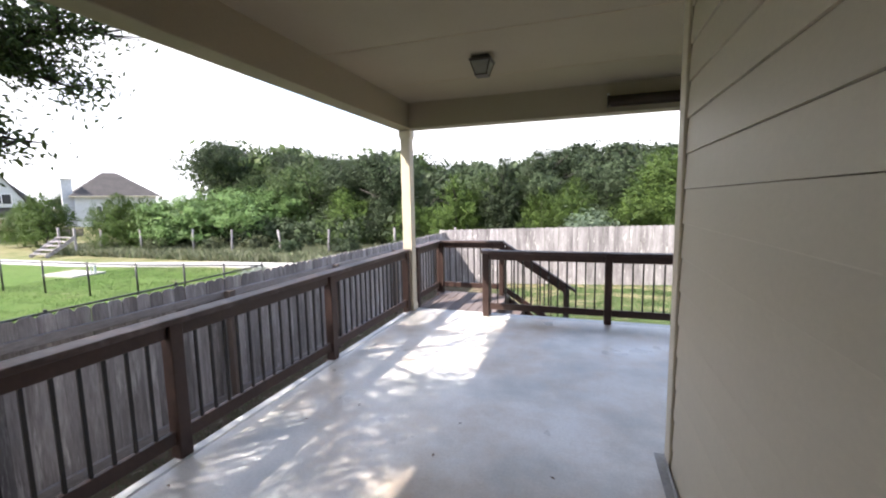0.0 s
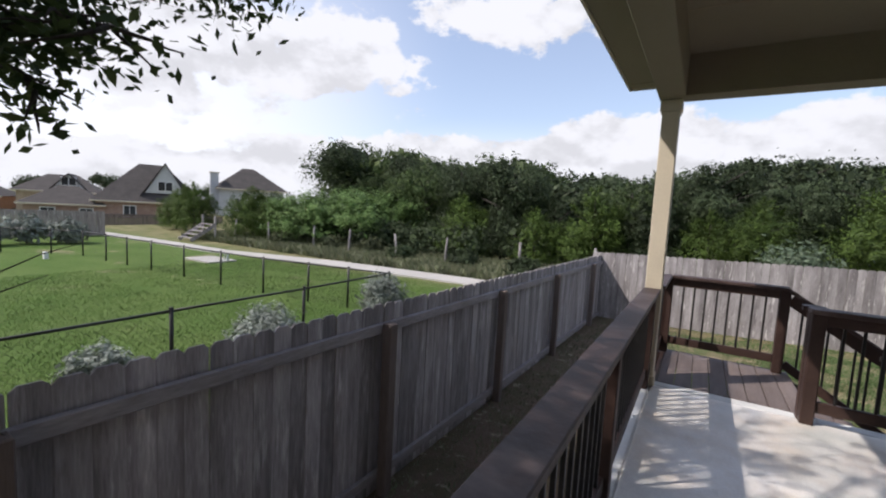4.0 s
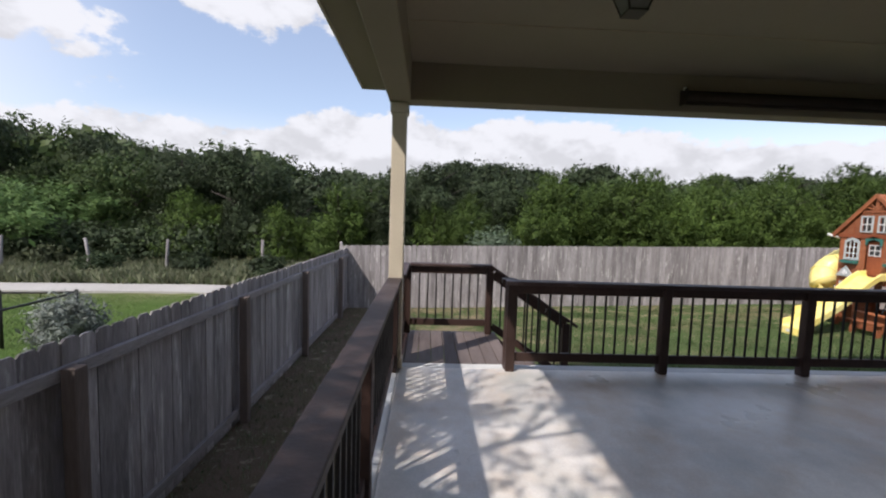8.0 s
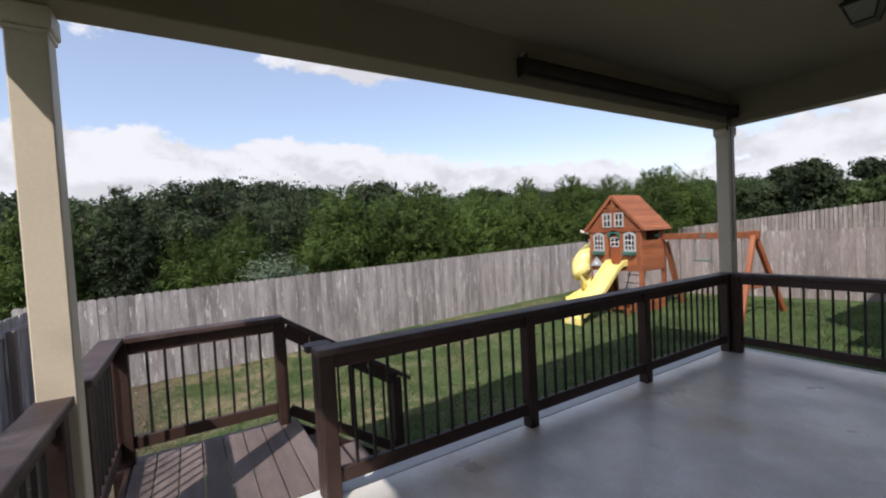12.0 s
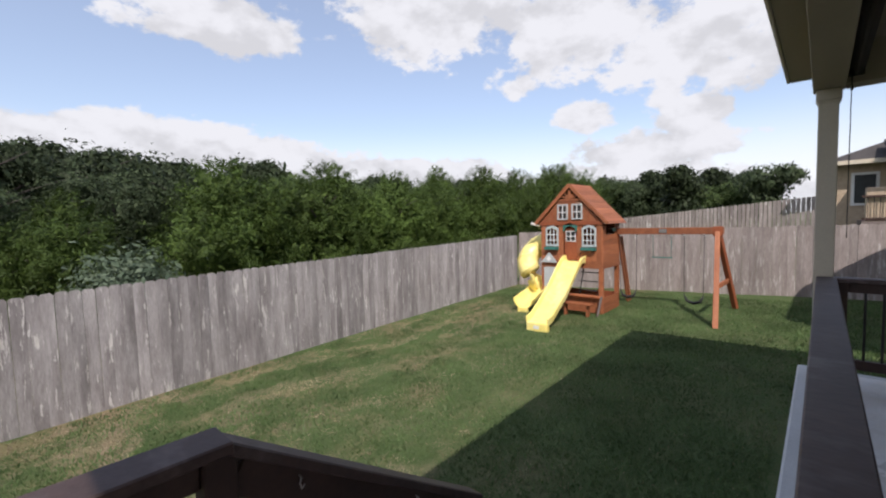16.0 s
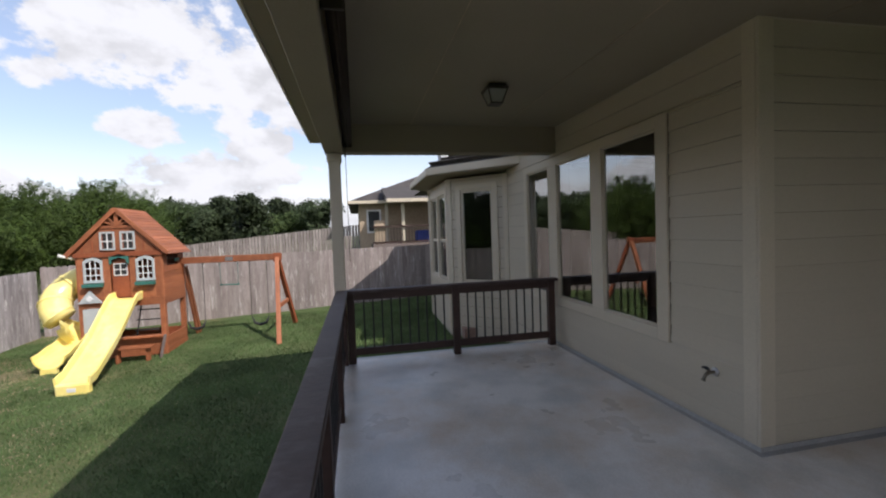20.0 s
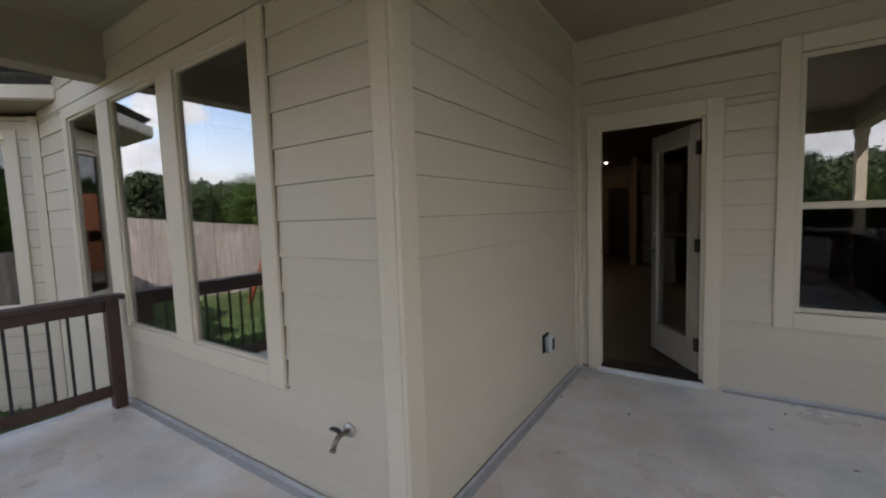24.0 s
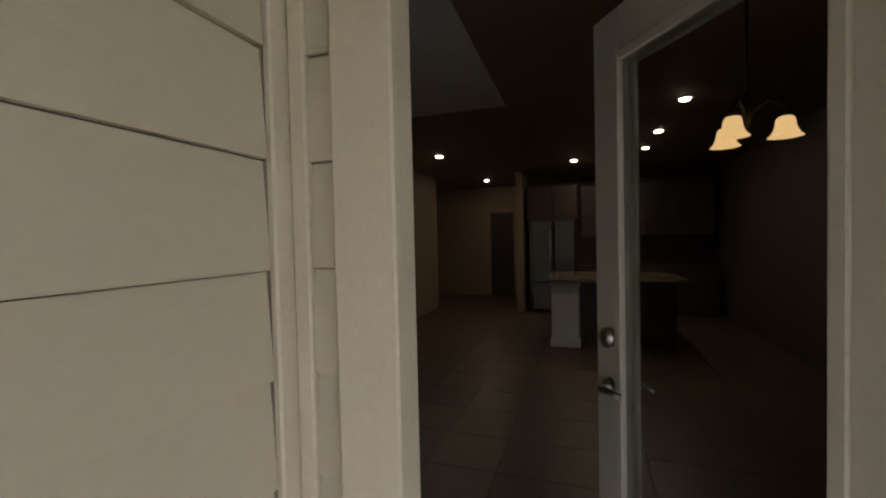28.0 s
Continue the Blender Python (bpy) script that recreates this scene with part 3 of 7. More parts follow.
    nt.links.new(col, bsdf.inputs["Base Color"])
    bp = nt.nodes.new("ShaderNodeBump")
    bp.inputs["Strength"].default_value, bp.inputs["Distance"].default_value = 0.8, 0.03
    nt.links.new(nz(60.0, 5, 0.7), bp.inputs["Height"])
    nt.links.new(bp.outputs[0], bsdf.inputs["Normal"])
    ob = new("ground", raw_mesh("ground", verts, faces, m, True))
    tagged(ob, "mown green lawn with worn straw-coloured patches", "ground", kind="structure")


ground_sheet()

# ---- porch slab, columns, beams, ceiling, roof ----
X_R, Y_C, X_W, Y_D = 5.86, -2.91, 2.932, -5.44      # right rail, side wall, wall beside the door, door wall
CEIL, BEAM = 2.95, 2.61
floor = tagged(slab("floor", 0.03, 6.02, Y_D - 0.1, 0.03, -0.14, 0.0, M_CONC, bevel=0.012), "broom-finished grey concrete porch floor with rusty stains", "floor", kind="structure")
edge = thing("slab_edge", (3, 0.1, -1.3), "pale painted concrete edge of the raised porch", "slab edge", kind="structure")
slab("edge_front", -0.07, 6.12, 0.03, 0.17, -1.3, -0.004, M_CONC_EDGE, edge, bevel=0.015)
slab("edge_side", -0.07, 0.03, Y_D - 0.1, 0.03, -1.3, -0.004, M_CONC_EDGE, edge, bevel=0.015)
slab("edge_end", 6.02, 6.12, Y_C, 0.03, -1.3, -0.004, M_CONC_EDGE, edge, bevel=0.015)
slab("fill", 0.03, 6.02, Y_D - 0.1, 0.03, -1.3, -0.15, M_CONC_EDGE, edge, bevel=0)


def column(x, y):
    c = thing("porch_column", (x, y, 0), "slim square column painted cream, with a plain capital", "column", "porch columns")
    slab("shaft", x - 0.07, x + 0.07, y - 0.07, y + 0.07, 0.0, BEAM - 0.11, M_TRIM, c, bevel=0.006)
    slab("capital", x - 0.088, x + 0.088, y - 0.088, y + 0.088, BEAM - 0.10, BEAM - 0.003, M_TRIM, c, bevel=0.008)
    slab("capital_band", x - 0.078, x + 0.078, y - 0.078, y + 0.078, BEAM - 0.125, BEAM - 0.10, M_TRIM, c, bevel=0.006)
    slab("base", x - 0.082, x + 0.082, y - 0.082, y + 0.082, 0.0, 0.10, M_TRIM, c, bevel=0.006)


column(-0.02, 0.045)
column(5.945, 0.0)
roof = thing("porch_roof", (3, -1.5, 2.6), "cream-painted porch roof, its boxed beams and soffit toned down for shade", "porch roof", kind="structure")
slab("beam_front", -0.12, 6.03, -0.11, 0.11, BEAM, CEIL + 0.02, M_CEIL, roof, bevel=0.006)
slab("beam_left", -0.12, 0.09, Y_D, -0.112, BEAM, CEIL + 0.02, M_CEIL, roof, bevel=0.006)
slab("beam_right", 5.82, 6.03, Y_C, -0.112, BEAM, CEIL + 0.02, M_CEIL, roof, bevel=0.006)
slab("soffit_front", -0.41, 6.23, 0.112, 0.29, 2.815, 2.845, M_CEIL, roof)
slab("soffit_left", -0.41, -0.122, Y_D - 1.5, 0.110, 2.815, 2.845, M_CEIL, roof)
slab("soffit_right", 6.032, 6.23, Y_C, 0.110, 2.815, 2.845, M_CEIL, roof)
slab("fascia_front", -0.435, 6.255, 0.292, 0.315, 2.805, 2.98, M_TRIM, roof)
slab("fascia_left", -0.435, -0.412, Y_D - 1.5, 0.291, 2.805, 2.98, M_TRIM, roof)
slab("fascia_right", 6.232, 6.255, Y_C - 1.0, 0.291, 2.805, 2.98, M_TRIM, roof)
slab("drip_edge", -0.45, 6.27, 0.316, 0.327, 2.95, 2.995, M_BRONZE, roof)
slab("drip_edge", -0.447, -0.4365, Y_D - 1.5, 0.315, 2.95, 2.995, M_BRONZE, roof)
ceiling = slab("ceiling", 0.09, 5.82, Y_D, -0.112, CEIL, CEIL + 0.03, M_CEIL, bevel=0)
tagged(ceiling, "cream-painted porch ceiling toned down for shade, in wide sheets with fine joints", "ceiling", kind="structure")
for jy in (-0.95, -2.15, -3.4):
    slab("joint_strip", 0.10, 5.81 if jy > Y_C else 2.9, jy - 0.004, jy + 0.004, CEIL - 0.003, CEIL - 0.0005, M_TAN_FAR, roof, bevel=0)


def hip(name, x0, x1, y0, y1, z, rise, inset, mat, label, parent=None):
    cx0, cx1, cy = x0 + inset, x1 - inset, (y0 + y1) / 2
    v = [(x0, y0, z), (x1, y0, z), (x1, y1, z), (x0, y1, z), (cx0, cy, z + rise), (cx1, cy, z + rise)]
    f = [(0, 1, 5, 4), (1, 2, 5), (2, 3, 4, 5), (3, 0, 4), (3, 2, 1, 0)]
    o = Vector(((x0 + x1) / 2, cy, z))
    return link(name, raw_mesh(name, [Vector(p) - o for p in v], f, mat), o, parent, label)


hip("shingle_cover", -0.45, 6.27, -6.2, 0.325, 2.99, 1.15, 2.9, M_SHINGLE_FAR, "", roof)
tagged(hip("house_roof", -0.45, 7.6, -20.0, -3.2, 3.06, 2.9, 7.0, M_SHINGLE_FAR, ""), "grey-brown shingled hip roof of the house", "roof", kind="structure")

# ---- house walls ----
DO = (1.92, 2.705, 0.05, 2.165)          # door opening
DW = (0.505, 1.37, 0.67, 2.495)            # window beside the door
SW = [(3.895, 4.735, 0.66, 2.45), (4.965, 5.795, 0.66, 2.45), (6.05, 6.78, 0.66, 2.45)]
holed_wall("wall_door", "y", Y_D, -0.16, -0.05, X_W, -1.2, 3.05, [(DO[0] - 0.06, DO[1] + 0.085, DO[2], DO[3] + 0.03), DW], M_CAULK, "cream lap-sided house wall with a glazed door and a window")
holed_wall("wall_corner", "x", X_W, 0.16, Y_D - 0.16, Y_C, -1.2, 3.05, [], M_CAULK, "cream lap-sided wall beside the door")
holed_wall("wall_side", "y", Y_C, -0.16, X_W + 0.16, 7.76, -1.2, 3.05, SW, M_CAULK, "cream lap-sided wall with three tall windows")
holed_wall("wall_west", "x", -0.05, 0.16, -19.5, Y_D - 0.16, -1.2, 3.05, [], M_SIDING, "plain cream house wall")
COURSE, LAP = 0.186, 0.014


def board(parent, axis, plane, sgn, a0, a1, z0, z1, lap=LAP):
    """One lap board: thick at its foot, thin at its head."""
    L, h = a1 - a0, z1 - z0
    key = ("lap", axis, sgn, round(L, 3), round(h, 3))
    if key not in BOXES:
        v = []
        for u in (-L / 2, L / 2):
            for d, z in ((0, -h / 2), (lap, -h / 2), (lap * 0.92, -h / 2 + 0.004), (0.003, h / 2 - 0.003), (0, h / 2 - 0.003)):
                v.append((u, sgn * d, z) if axis == "y" else (sgn * d, u, z))
        f = [(i, (i + 1) % 5, 5 + (i + 1) % 5, 5 + i) for i in range(5)] + [(4, 3, 2, 1, 0), (5, 6, 7, 8, 9)]
        me = raw_mesh("lap_board", v, f, M_SIDING)
        bm = bmesh.new()
        bm.from_mesh(me)
        bmesh.ops.recalc_face_normals(bm, faces=bm.faces[:])
        bm.to_mesh(me)
        bm.free()
        BOXES[key] = me
    mid = (a0 + a1) / 2
    return link("siding_board", BOXES[key], (mid, plane, (z0 + z1) / 2) if axis == "y" else (plane, mid, (z0 + z1) / 2), parent)


def siding(wall, axis, plane, sgn, a0, a1, z0, z1, holes, start):
    z = start
    while z < z1:
        lo, hi = max(z, z0), min(z + COURSE, z1)
        cuts = sorted({lo, hi, *[c for o in holes for c in o[2:] if lo + 0.01 < c < hi - 0.01]})
        for b0, b1 in zip(cuts, cuts[1:]):
            spans = [(a0, a1)]
            for o in holes:
                if o[2] < (b0 + b1) / 2 < o[3]:
                    spans = [s for u, v in spans for s in ((u, min(v, o[0])), (max(u, o[1]), v)) if s[1] - s[0] > 0.02]
            for u, v in spans:
                board(wall, axis, plane, sgn, u, v, b0, b1)
        z += COURSE


T = 0.115                                 # trim width


def grow(o, t=T - 0.02):
    return (o[0] - t, o[1] + t, o[2] - t, o[3] + t)


S0 = 1.645 - 9 * COURSE
HOUSE = {n: bpy.data.objects[n] for n in ("wall_door", "wall_corner", "wall_side")}


def trim_frame(axis, plane, sgn, o, sides="lrtb", proud=0.028):
    """Flat casing round an opening."""
    t = thing("trim", (o[0], plane, o[2]) if axis == "y" else (plane, o[0], o[2]), "flat cream casing boards round an opening", "trim", kind="structure")
    d0, d1 = sorted((plane + sgn * 0.0005, plane + sgn * proud))
    boards = {"l": (o[0] - T, o[0], o[2] - (T if "b" in sides else 0), o[3] + T), "r": (o[1], o[1] + T, o[2] - (T if "b" in sides else 0), o[3] + T),
              "t": (o[0], o[1], o[3], o[3] + T), "b": (o[0], o[1], o[2] - T, o[2])}
    for s in sides:
        u0, u1, v0, v1 = boards[s]
        slab("casing", u0, u1, d0, d1, v0, v1, M_TRIM, t) if axis == "y" else slab("casing", d0, d1, u0, u1, v0, v1, M_TRIM, t)
    return t


# outside corner beside the porch
cb = thing("trim", (X_W, Y_C, 0), "wide cream corner boards of the house", "trim", kind="structure")
slab("corner_board", X_W - 0.024, X_W - 0.0005, Y_C - 0.105, Y_C + 0.024, 0.0, CEIL - 0.002, M_TRIM, cb)
slab("corner_board", X_W + 0.0005, X_W + 0.105, Y_C + 0.0005, Y_C + 0.024, 0.0, CEIL - 0.002, M_TRIM, cb)
# inside corner next to the door
ci = thing("trim", (X_W, Y_D, 0), "narrow cream boards in the inside corner", "trim", kind="structure")
slab("corner_board", X_W - 0.020, X_W - 0.0005, Y_D + 0.0005, Y_D + 0.06, 0.0, CEIL - 0.002, M_TRIM, ci)
slab("corner_board", X_W - 0.055, X_W - 0.021, Y_D + 0.0005, Y_D + 0.02, 0.0, CEIL - 0.002, M_TRIM, ci)
slab("dark_gap", X_W - 0.006, X_W - 0.0008, Y_D + 0.0605, Y_D + 0.066, 0.0, CEIL - 0.01, M_CAULK, ci, bevel=0)
slab("dark_gap", X_W - 0.006, X_W - 0.0008, Y_C - 0.112, Y_C - 0.1055, 0.0, CEIL - 0.01, M_CAULK, cb, bevel=0)
siding(HOUSE["wall_corner"], "x", X_W, -1, Y_D + 0.066, Y_C - 0.112, 0.03, CEIL - 0.002, [], S0)
siding(HOUSE["wall_side"], "y", Y_C, 1, X_W + 0.105, 7.70, -0.019, CEIL - 0.002, [grow((3.895, 6.78, 0.66, 2.45))], S0)
siding(HOUSE["wall_side"], "y", Y_C, 1, 6.13, 7.70, -0.72, S0 - 0.001, [], S0 - 4 * COURSE)
siding(HOUSE["wall_door"], "y", Y_D, 1, 0.0, X_W - 0.055, 0.03, CEIL - 0.002, [grow((DO[0], DO[1], -0.2, DO[3])), grow(DW)], S0)
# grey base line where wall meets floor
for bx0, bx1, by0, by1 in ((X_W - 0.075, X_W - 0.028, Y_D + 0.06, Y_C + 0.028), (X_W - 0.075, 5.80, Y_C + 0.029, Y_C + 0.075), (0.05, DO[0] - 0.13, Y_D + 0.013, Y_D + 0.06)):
    slab("floor_band", bx0, bx1, by0, by1, 0.0004, 0.0022, M_FOOT, floor, "grey band of floor along the wall", bevel=0)
bl = thing("baseboard", (X_W, Y_C, 0), "grey foot of the siding along the floor", "baseboard", kind="structure")
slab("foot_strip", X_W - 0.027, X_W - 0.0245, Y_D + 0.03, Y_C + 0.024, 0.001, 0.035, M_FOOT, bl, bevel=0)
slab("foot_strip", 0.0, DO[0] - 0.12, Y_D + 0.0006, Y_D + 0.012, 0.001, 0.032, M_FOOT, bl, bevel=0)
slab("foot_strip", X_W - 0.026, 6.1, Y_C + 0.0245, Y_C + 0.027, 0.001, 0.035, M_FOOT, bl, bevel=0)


def sash(parent, axis, plane, sgn, o, mat=M_TRIM, w=0.035, back=-0.05, split=None, label=""):
    """Frame and glass set into an opening."""
    p0, p1 = sorted((plane + sgn * back, plane + sgn * (back + 0.04)))
    pm = plane + sgn * (back + 0.02)
    def put(name, u0, u1, v0, v1, m, a=p0, b=p1, bevel=0.004):
        return slab(name, u0, u1, a, b, v0, v1, m, parent, "", bevel) if axis == "y" else slab(name, a, b, u0, u1, v0, v1, m, parent, "", bevel)
    put("window_frame", o[0], o[0] + w, o[2], o[3], mat)
    put("window_frame", o[1] - w, o[1], o[2], o[3], mat)
    put("window_frame", o[0] + w, o[1] - w, o[2], o[2] + w, mat)
    put("window_frame", o[0] + w, o[1] - w, o[3] - w, o[3], mat)
    zs = [o[2] + w, o[3] - w]
    if split:
        put("meeting_rail", o[0] + w, o[1] - w, split - 0.024, split + 0.024, mat)
        zs = [o[2] + w, split - 0.024, split + 0.024, o[3] - w]
    for v0, v1 in zip(zs[::2], zs[1::2]):
        g = put("pane", o[0] + w, o[1] - w, v0, v1, M_GLASS, pm - 0.003, pm + 0.003, 0)
        g.visible_shadow = False


w1 = thing("window_1", (0.95, Y_D, 0.7), "double-hung window with cream frame and dark reflecting glass", "window", kind="structure")
sash(w1, "y", Y_D, 1, DW, split=1.438)
trim_frame("y", Y_D, 1, DW)
slab("insect_screen", DW[0] + 0.036, DW[1] - 0.036, Y_D - 0.022, Y_D - 0.018, DW[2] + 0.036, 1.414, glass_mat("screen_mesh", (0.36, 0.37, 0.38), 0.015), w1, bevel=0)
w2 = thing("window_2", (5.36, Y_C, 0.7), "row of three tall fixed windows with dark reflecting glass", "window", kind="structure")
for o in SW:
    sash(w2, "y", Y_C, 1, o, w=0.022, back=-0.025)
t2 = thing("trim", (5.36, Y_C, 0.6), "flat cream casing boards round three windows", "trim", kind="structure")
y0, y1 = Y_C + 0.0005, Y_C + 0.03
slab("casing", 3.755, 3.895, y0, y1, 0.55, 2.555, M_TRIM, t2)
slab("casing", 4.735, 4.965, y0, y1, 0.66, 2.45, M_TRIM, t2)
slab("casing", 5.795, 6.05, y0, y1, 0.66, 2.45, M_TRIM, t2)
slab("casing", 6.78, 6.90, y0, y1, 0.55, 2.555, M_TRIM, t2)
slab("casing", 3.895, 6.78, y0, y1, 2.45, 2.555, M_TRIM, t2)
slab("casing", 3.895, 6.78, y0, y1, 0.55, 0.66, M_TRIM, t2)
slab("dark_gap", 3.748, 3.7545, y0, y0 + 0.012, 0.55, 2.555, M_CAULK, t2, bevel=0)

# door: casing, jambs, sill, leaf standing open into the room
trim_frame("y", Y_D, 1, (DO[0], DO[1], 0.0, DO[3]), "lrt", 0.03)
jb = thing("door_frame", (2.375, Y_D, 0), "cream-painted door jambs with a dark threshold", "door frame", kind="structure")
slab("jamb", DO[0] - 0.06, DO[0] + 0.03, Y_D - 0.06, Y_D - 0.001, 0.05, DO[3], M_TRIM, jb)
slab("jamb", DO[1] + 0.004, DO[1] + 0.085, Y_D - 0.06, Y_D - 0.001, 0.05, DO[3], M_TRIM, jb)
slab("head_jamb", DO[0] + 0.03, DO[1] + 0.004, Y_D - 0.06, Y_D - 0.001, DO[3] - 0.02, DO[3] + 0.03, M_TRIM, jb)
slab("threshold", DO[0], DO[1], Y_D - 0.16, Y_D + 0.03, 0.03, 0.055, M_THRESH, jb)
slab("sill_step", DO[0] - 0.02, DO[1] + 0.02, Y_D + 0.031, Y_D + 0.065, 0.0, 0.042, M_CONC_EDGE, jb)


def open_door():
    d = new("door_1")
    d.location = (DO[0] + 0.035, Y_D - 0.11, 0.06)
    d.rotation_euler = (0, 0, radians(-56))
    ORIG[d.name] = Vector((0, 0, 0))
    tagged(d, "cream full-glass door standing open into the dark room", "door", kind="structure")
    W, H, t = 0.755, 2.075, 0.022
    glass = (0.115, 0.648, 0.26, 1.935)
    slab("stile", 0, glass[0], -t, t, 0, H, M_DOOR_PAINT, d)
    slab("stile", glass[1], W, -t, t, 0, H, M_DOOR_PAINT, d)
    slab("bottom_rail", glass[0], glass[1], -t, t, 0, glass[2], M_DOOR_PAINT, d)
    slab("top_rail", glass[0], glass[1], -t, t, glass[3], H, M_DOOR_PAINT, d)
    for s in (-1, 1):
        a, b = sorted((s * t, s * (t + 0.012)))
        slab("bead", glass[0] - 0.012, glass[0] + 0.018, a, b, glass[2] - 0.012, glass[3] + 0.012, M_DOOR_PAINT, d)
        slab("bead", glass[1] - 0.018, glass[1] + 0.012, a, b, glass[2] - 0.012, glass[3] + 0.012, M_DOOR_PAINT, d)
        slab("bead", glass[0] + 0.018, glass[1] - 0.018, a, b, glass[2] - 0.012, glass[2] + 0.018, M_DOOR_PAINT, d)
        slab("bead", glass[0] + 0.018, glass[1] - 0.018, a, b, glass[3] - 0.018, glass[3] + 0.012, M_DOOR_PAINT, d)
    g = slab("pane", glass[0] + 0.001, glass[1] - 0.001, -0.004, 0.004, glass[2], glass[3], M_GLASS_DOOR, d, bevel=0)
    g.visible_shadow = False
    for s in (-1, 1):
        k = bar("door_handle", [(W - 0.06, s * t, 1.0), (W - 0.06, s * 0.05, 1.0)], [0.030, 0.012], M_STEEL, d, "brushed nickel lever handle")
        bar("lever", [(W - 0.06, s * 0.052, 1.0), (W - 0.085, s * 0.060, 1.002), (W - 0.15, s * 0.058, 1.005)], [0.012, 0.011, 0.009], M_STEEL, k)
        bar("deadbolt", [(W - 0.06, s * t, 1.145), (W - 0.06, s * 0.036, 1.145), (W - 0.06, s * 0.046, 1.145)], [0.031, 0.030, 0.012], M_STEEL, d, "round nickel deadbolt")
    for z in (0.25, 1.08, 1.87):
        slab("hinge", -0.03, 0.012, 0.012, 0.045, z - 0.055, z + 0.055, M_BRONZE, d, "dark bronze hinge", bevel=0.006)


open_door()

# ---- railings ----


def railing(name, a, b, posts, label, skip_ends=False, cap_over=(0.0, 0.0), z0=0.0, top=0.92, foot=0.10):
    """A stained timber rail from a to b (level), with square posts at the given distances and thin black balusters."""
    a, b = Vector((*a, z0)), Vector((*b, z0))
    d = (b - a).normalized()
    side = Vector((-d.y, d.x, 0))
    L = (b - a).length
    r = thing(name, tuple((a + b) / 2), label, "railing", "porch railings")
    ang = math.atan2(d.y, d.x)
    for s in posts:
        p = a + d * s
        link("post", box_mesh(0.09, 0.09, top - 0.04, M_RAIL, 0.006), p + Vector((0, 0, (top - 0.04) / 2)), r, rot=(0, 0, ang))
    beam("top_cap", a - d * cap_over[0] + Vector((0, 0, top - 0.019)), b + d * cap_over[1] + Vector((0, 0, top - 0.019)), 0.14, 0.038, M_RAIL_CAP, r, "weathered brown cap board")
    marks = sorted(posts)
    for s0, s1 in zip(marks, marks[1:]):
        u, v = a + d * (s0 + 0.046), a + d * (s1 - 0.046)
        beam("top_rail", u + Vector((0, 0, top - 0.085)), v + Vector((0, 0, top - 0.085)), 0.04, 0.088, M_RAIL, r)
        beam("bottom_rail", u + Vector((0, 0, foot + 0.045)), v + Vector((0, 0, foot + 0.045)), 0.04, 0.088, M_RAIL, r)
        n = max(2, round((s1 - s0 - 0.09) / 0.115))
        for i in range(1, n):
            p = a + d * (s0 + 0.045 + (s1 - s0 - 0.09) * i / n)
            lo, hi = foot + 0.088, top - 0.125
            link("baluster", box_mesh(0.019, 0.019, hi - lo + 0.02, M_BALUSTER, 0.003), p + Vector((0, 0, (lo + hi) / 2)), r, rot=(0, 0, ang))
    return r


Y_F = -0.02
railing("left_railing", (-0.025, Y_D + 0.03), (-0.025, -0.05), [0.05, 1.675, 3.396, 5.31], "long dark brown wooden railing beside the fence, with black balusters", cap_over=(0, 0.0))
railing("front_railing", (1.145, Y_F), (X_R, Y_F), [0.0, 1.575, 3.082, 4.67], "dark brown wooden railing towards the lawn, with black balusters", cap_over=(0.06, 0.07))
railing("right_railing", (X_R, Y_F - 0.06), (X_R, Y_C + 0.035), [0.04, 1.378, 2.715], "short dark brown wooden railing ending at the house wall", cap_over=(0, 0))
railing("landing_railing", (0.0, 0.18), (0.0, 1.30), [0.06, 1.12], "brown wooden railing along the landing", cap_over=(0, 0.0))
railing("landing_railing", (0.075, 1.30), (1.15, 1.30), [-0.03, 1.045], "brown wooden railing across the landing's far side", cap_over=(0, 0.0))

# landing and stairs
ld = thing("landing", (0.6, 0.75, -1.2), "small timber landing with brown-stained deck boards in broken light", "deck", kind="structure")
xw = 0.139
for i in range(8):
    x = 0.075 + i * (xw + 0.006)
    slab("deck_board", x, x + xw, 0.175, 1.40, -0.035, -0.004, M_DECK, ld, bevel=0.005)
slab("rim_joist", 0.06, 1.235, 1.405, 1.44, -0.22, -0.036, M_RAIL, ld)
slab("rim_joist", 1.195, 1.232, 0.175, 1.40, -0.20, -0.037, M_RAIL, ld)
slab("rim_joist", 0.03, 0.070, 0.175, 1.44, -0.22, -0.006, M_RAIL, ld)
for px, py in ((0.0, 1.30), (1.12, 1.30), (0.10, 0.25)):
    slab("support_post", px - 0.045, px + 0.045, py - 0.045, py + 0.045, ground_z(px, py) - 0.1, -0.02 if py > 1 else -0.04, M_RAIL, ld)
st = thing("stairs", (1.8, 0.75, -1.1), "brown-stained wooden steps down to the lawn", "stairs", kind="structure")
gz = ground_z(2.3, 0.8)
nst = 5
rise = -gz / nst
for i in range(1, nst):
    x0 = 1.22 + (i - 1) * 0.27
    z = -0.004 - i * rise
    for k in range(2):
        slab("tread", x0 + k * 0.14, x0 + k * 0.14 + 0.135, 0.20, 1.36, z - 0.035, z, M_DECK, st)
    slab("riser", x0 - 0.012, x0 + 0.008, 0.20, 1.36, z, z + rise - 0.036, M_RAIL, st)
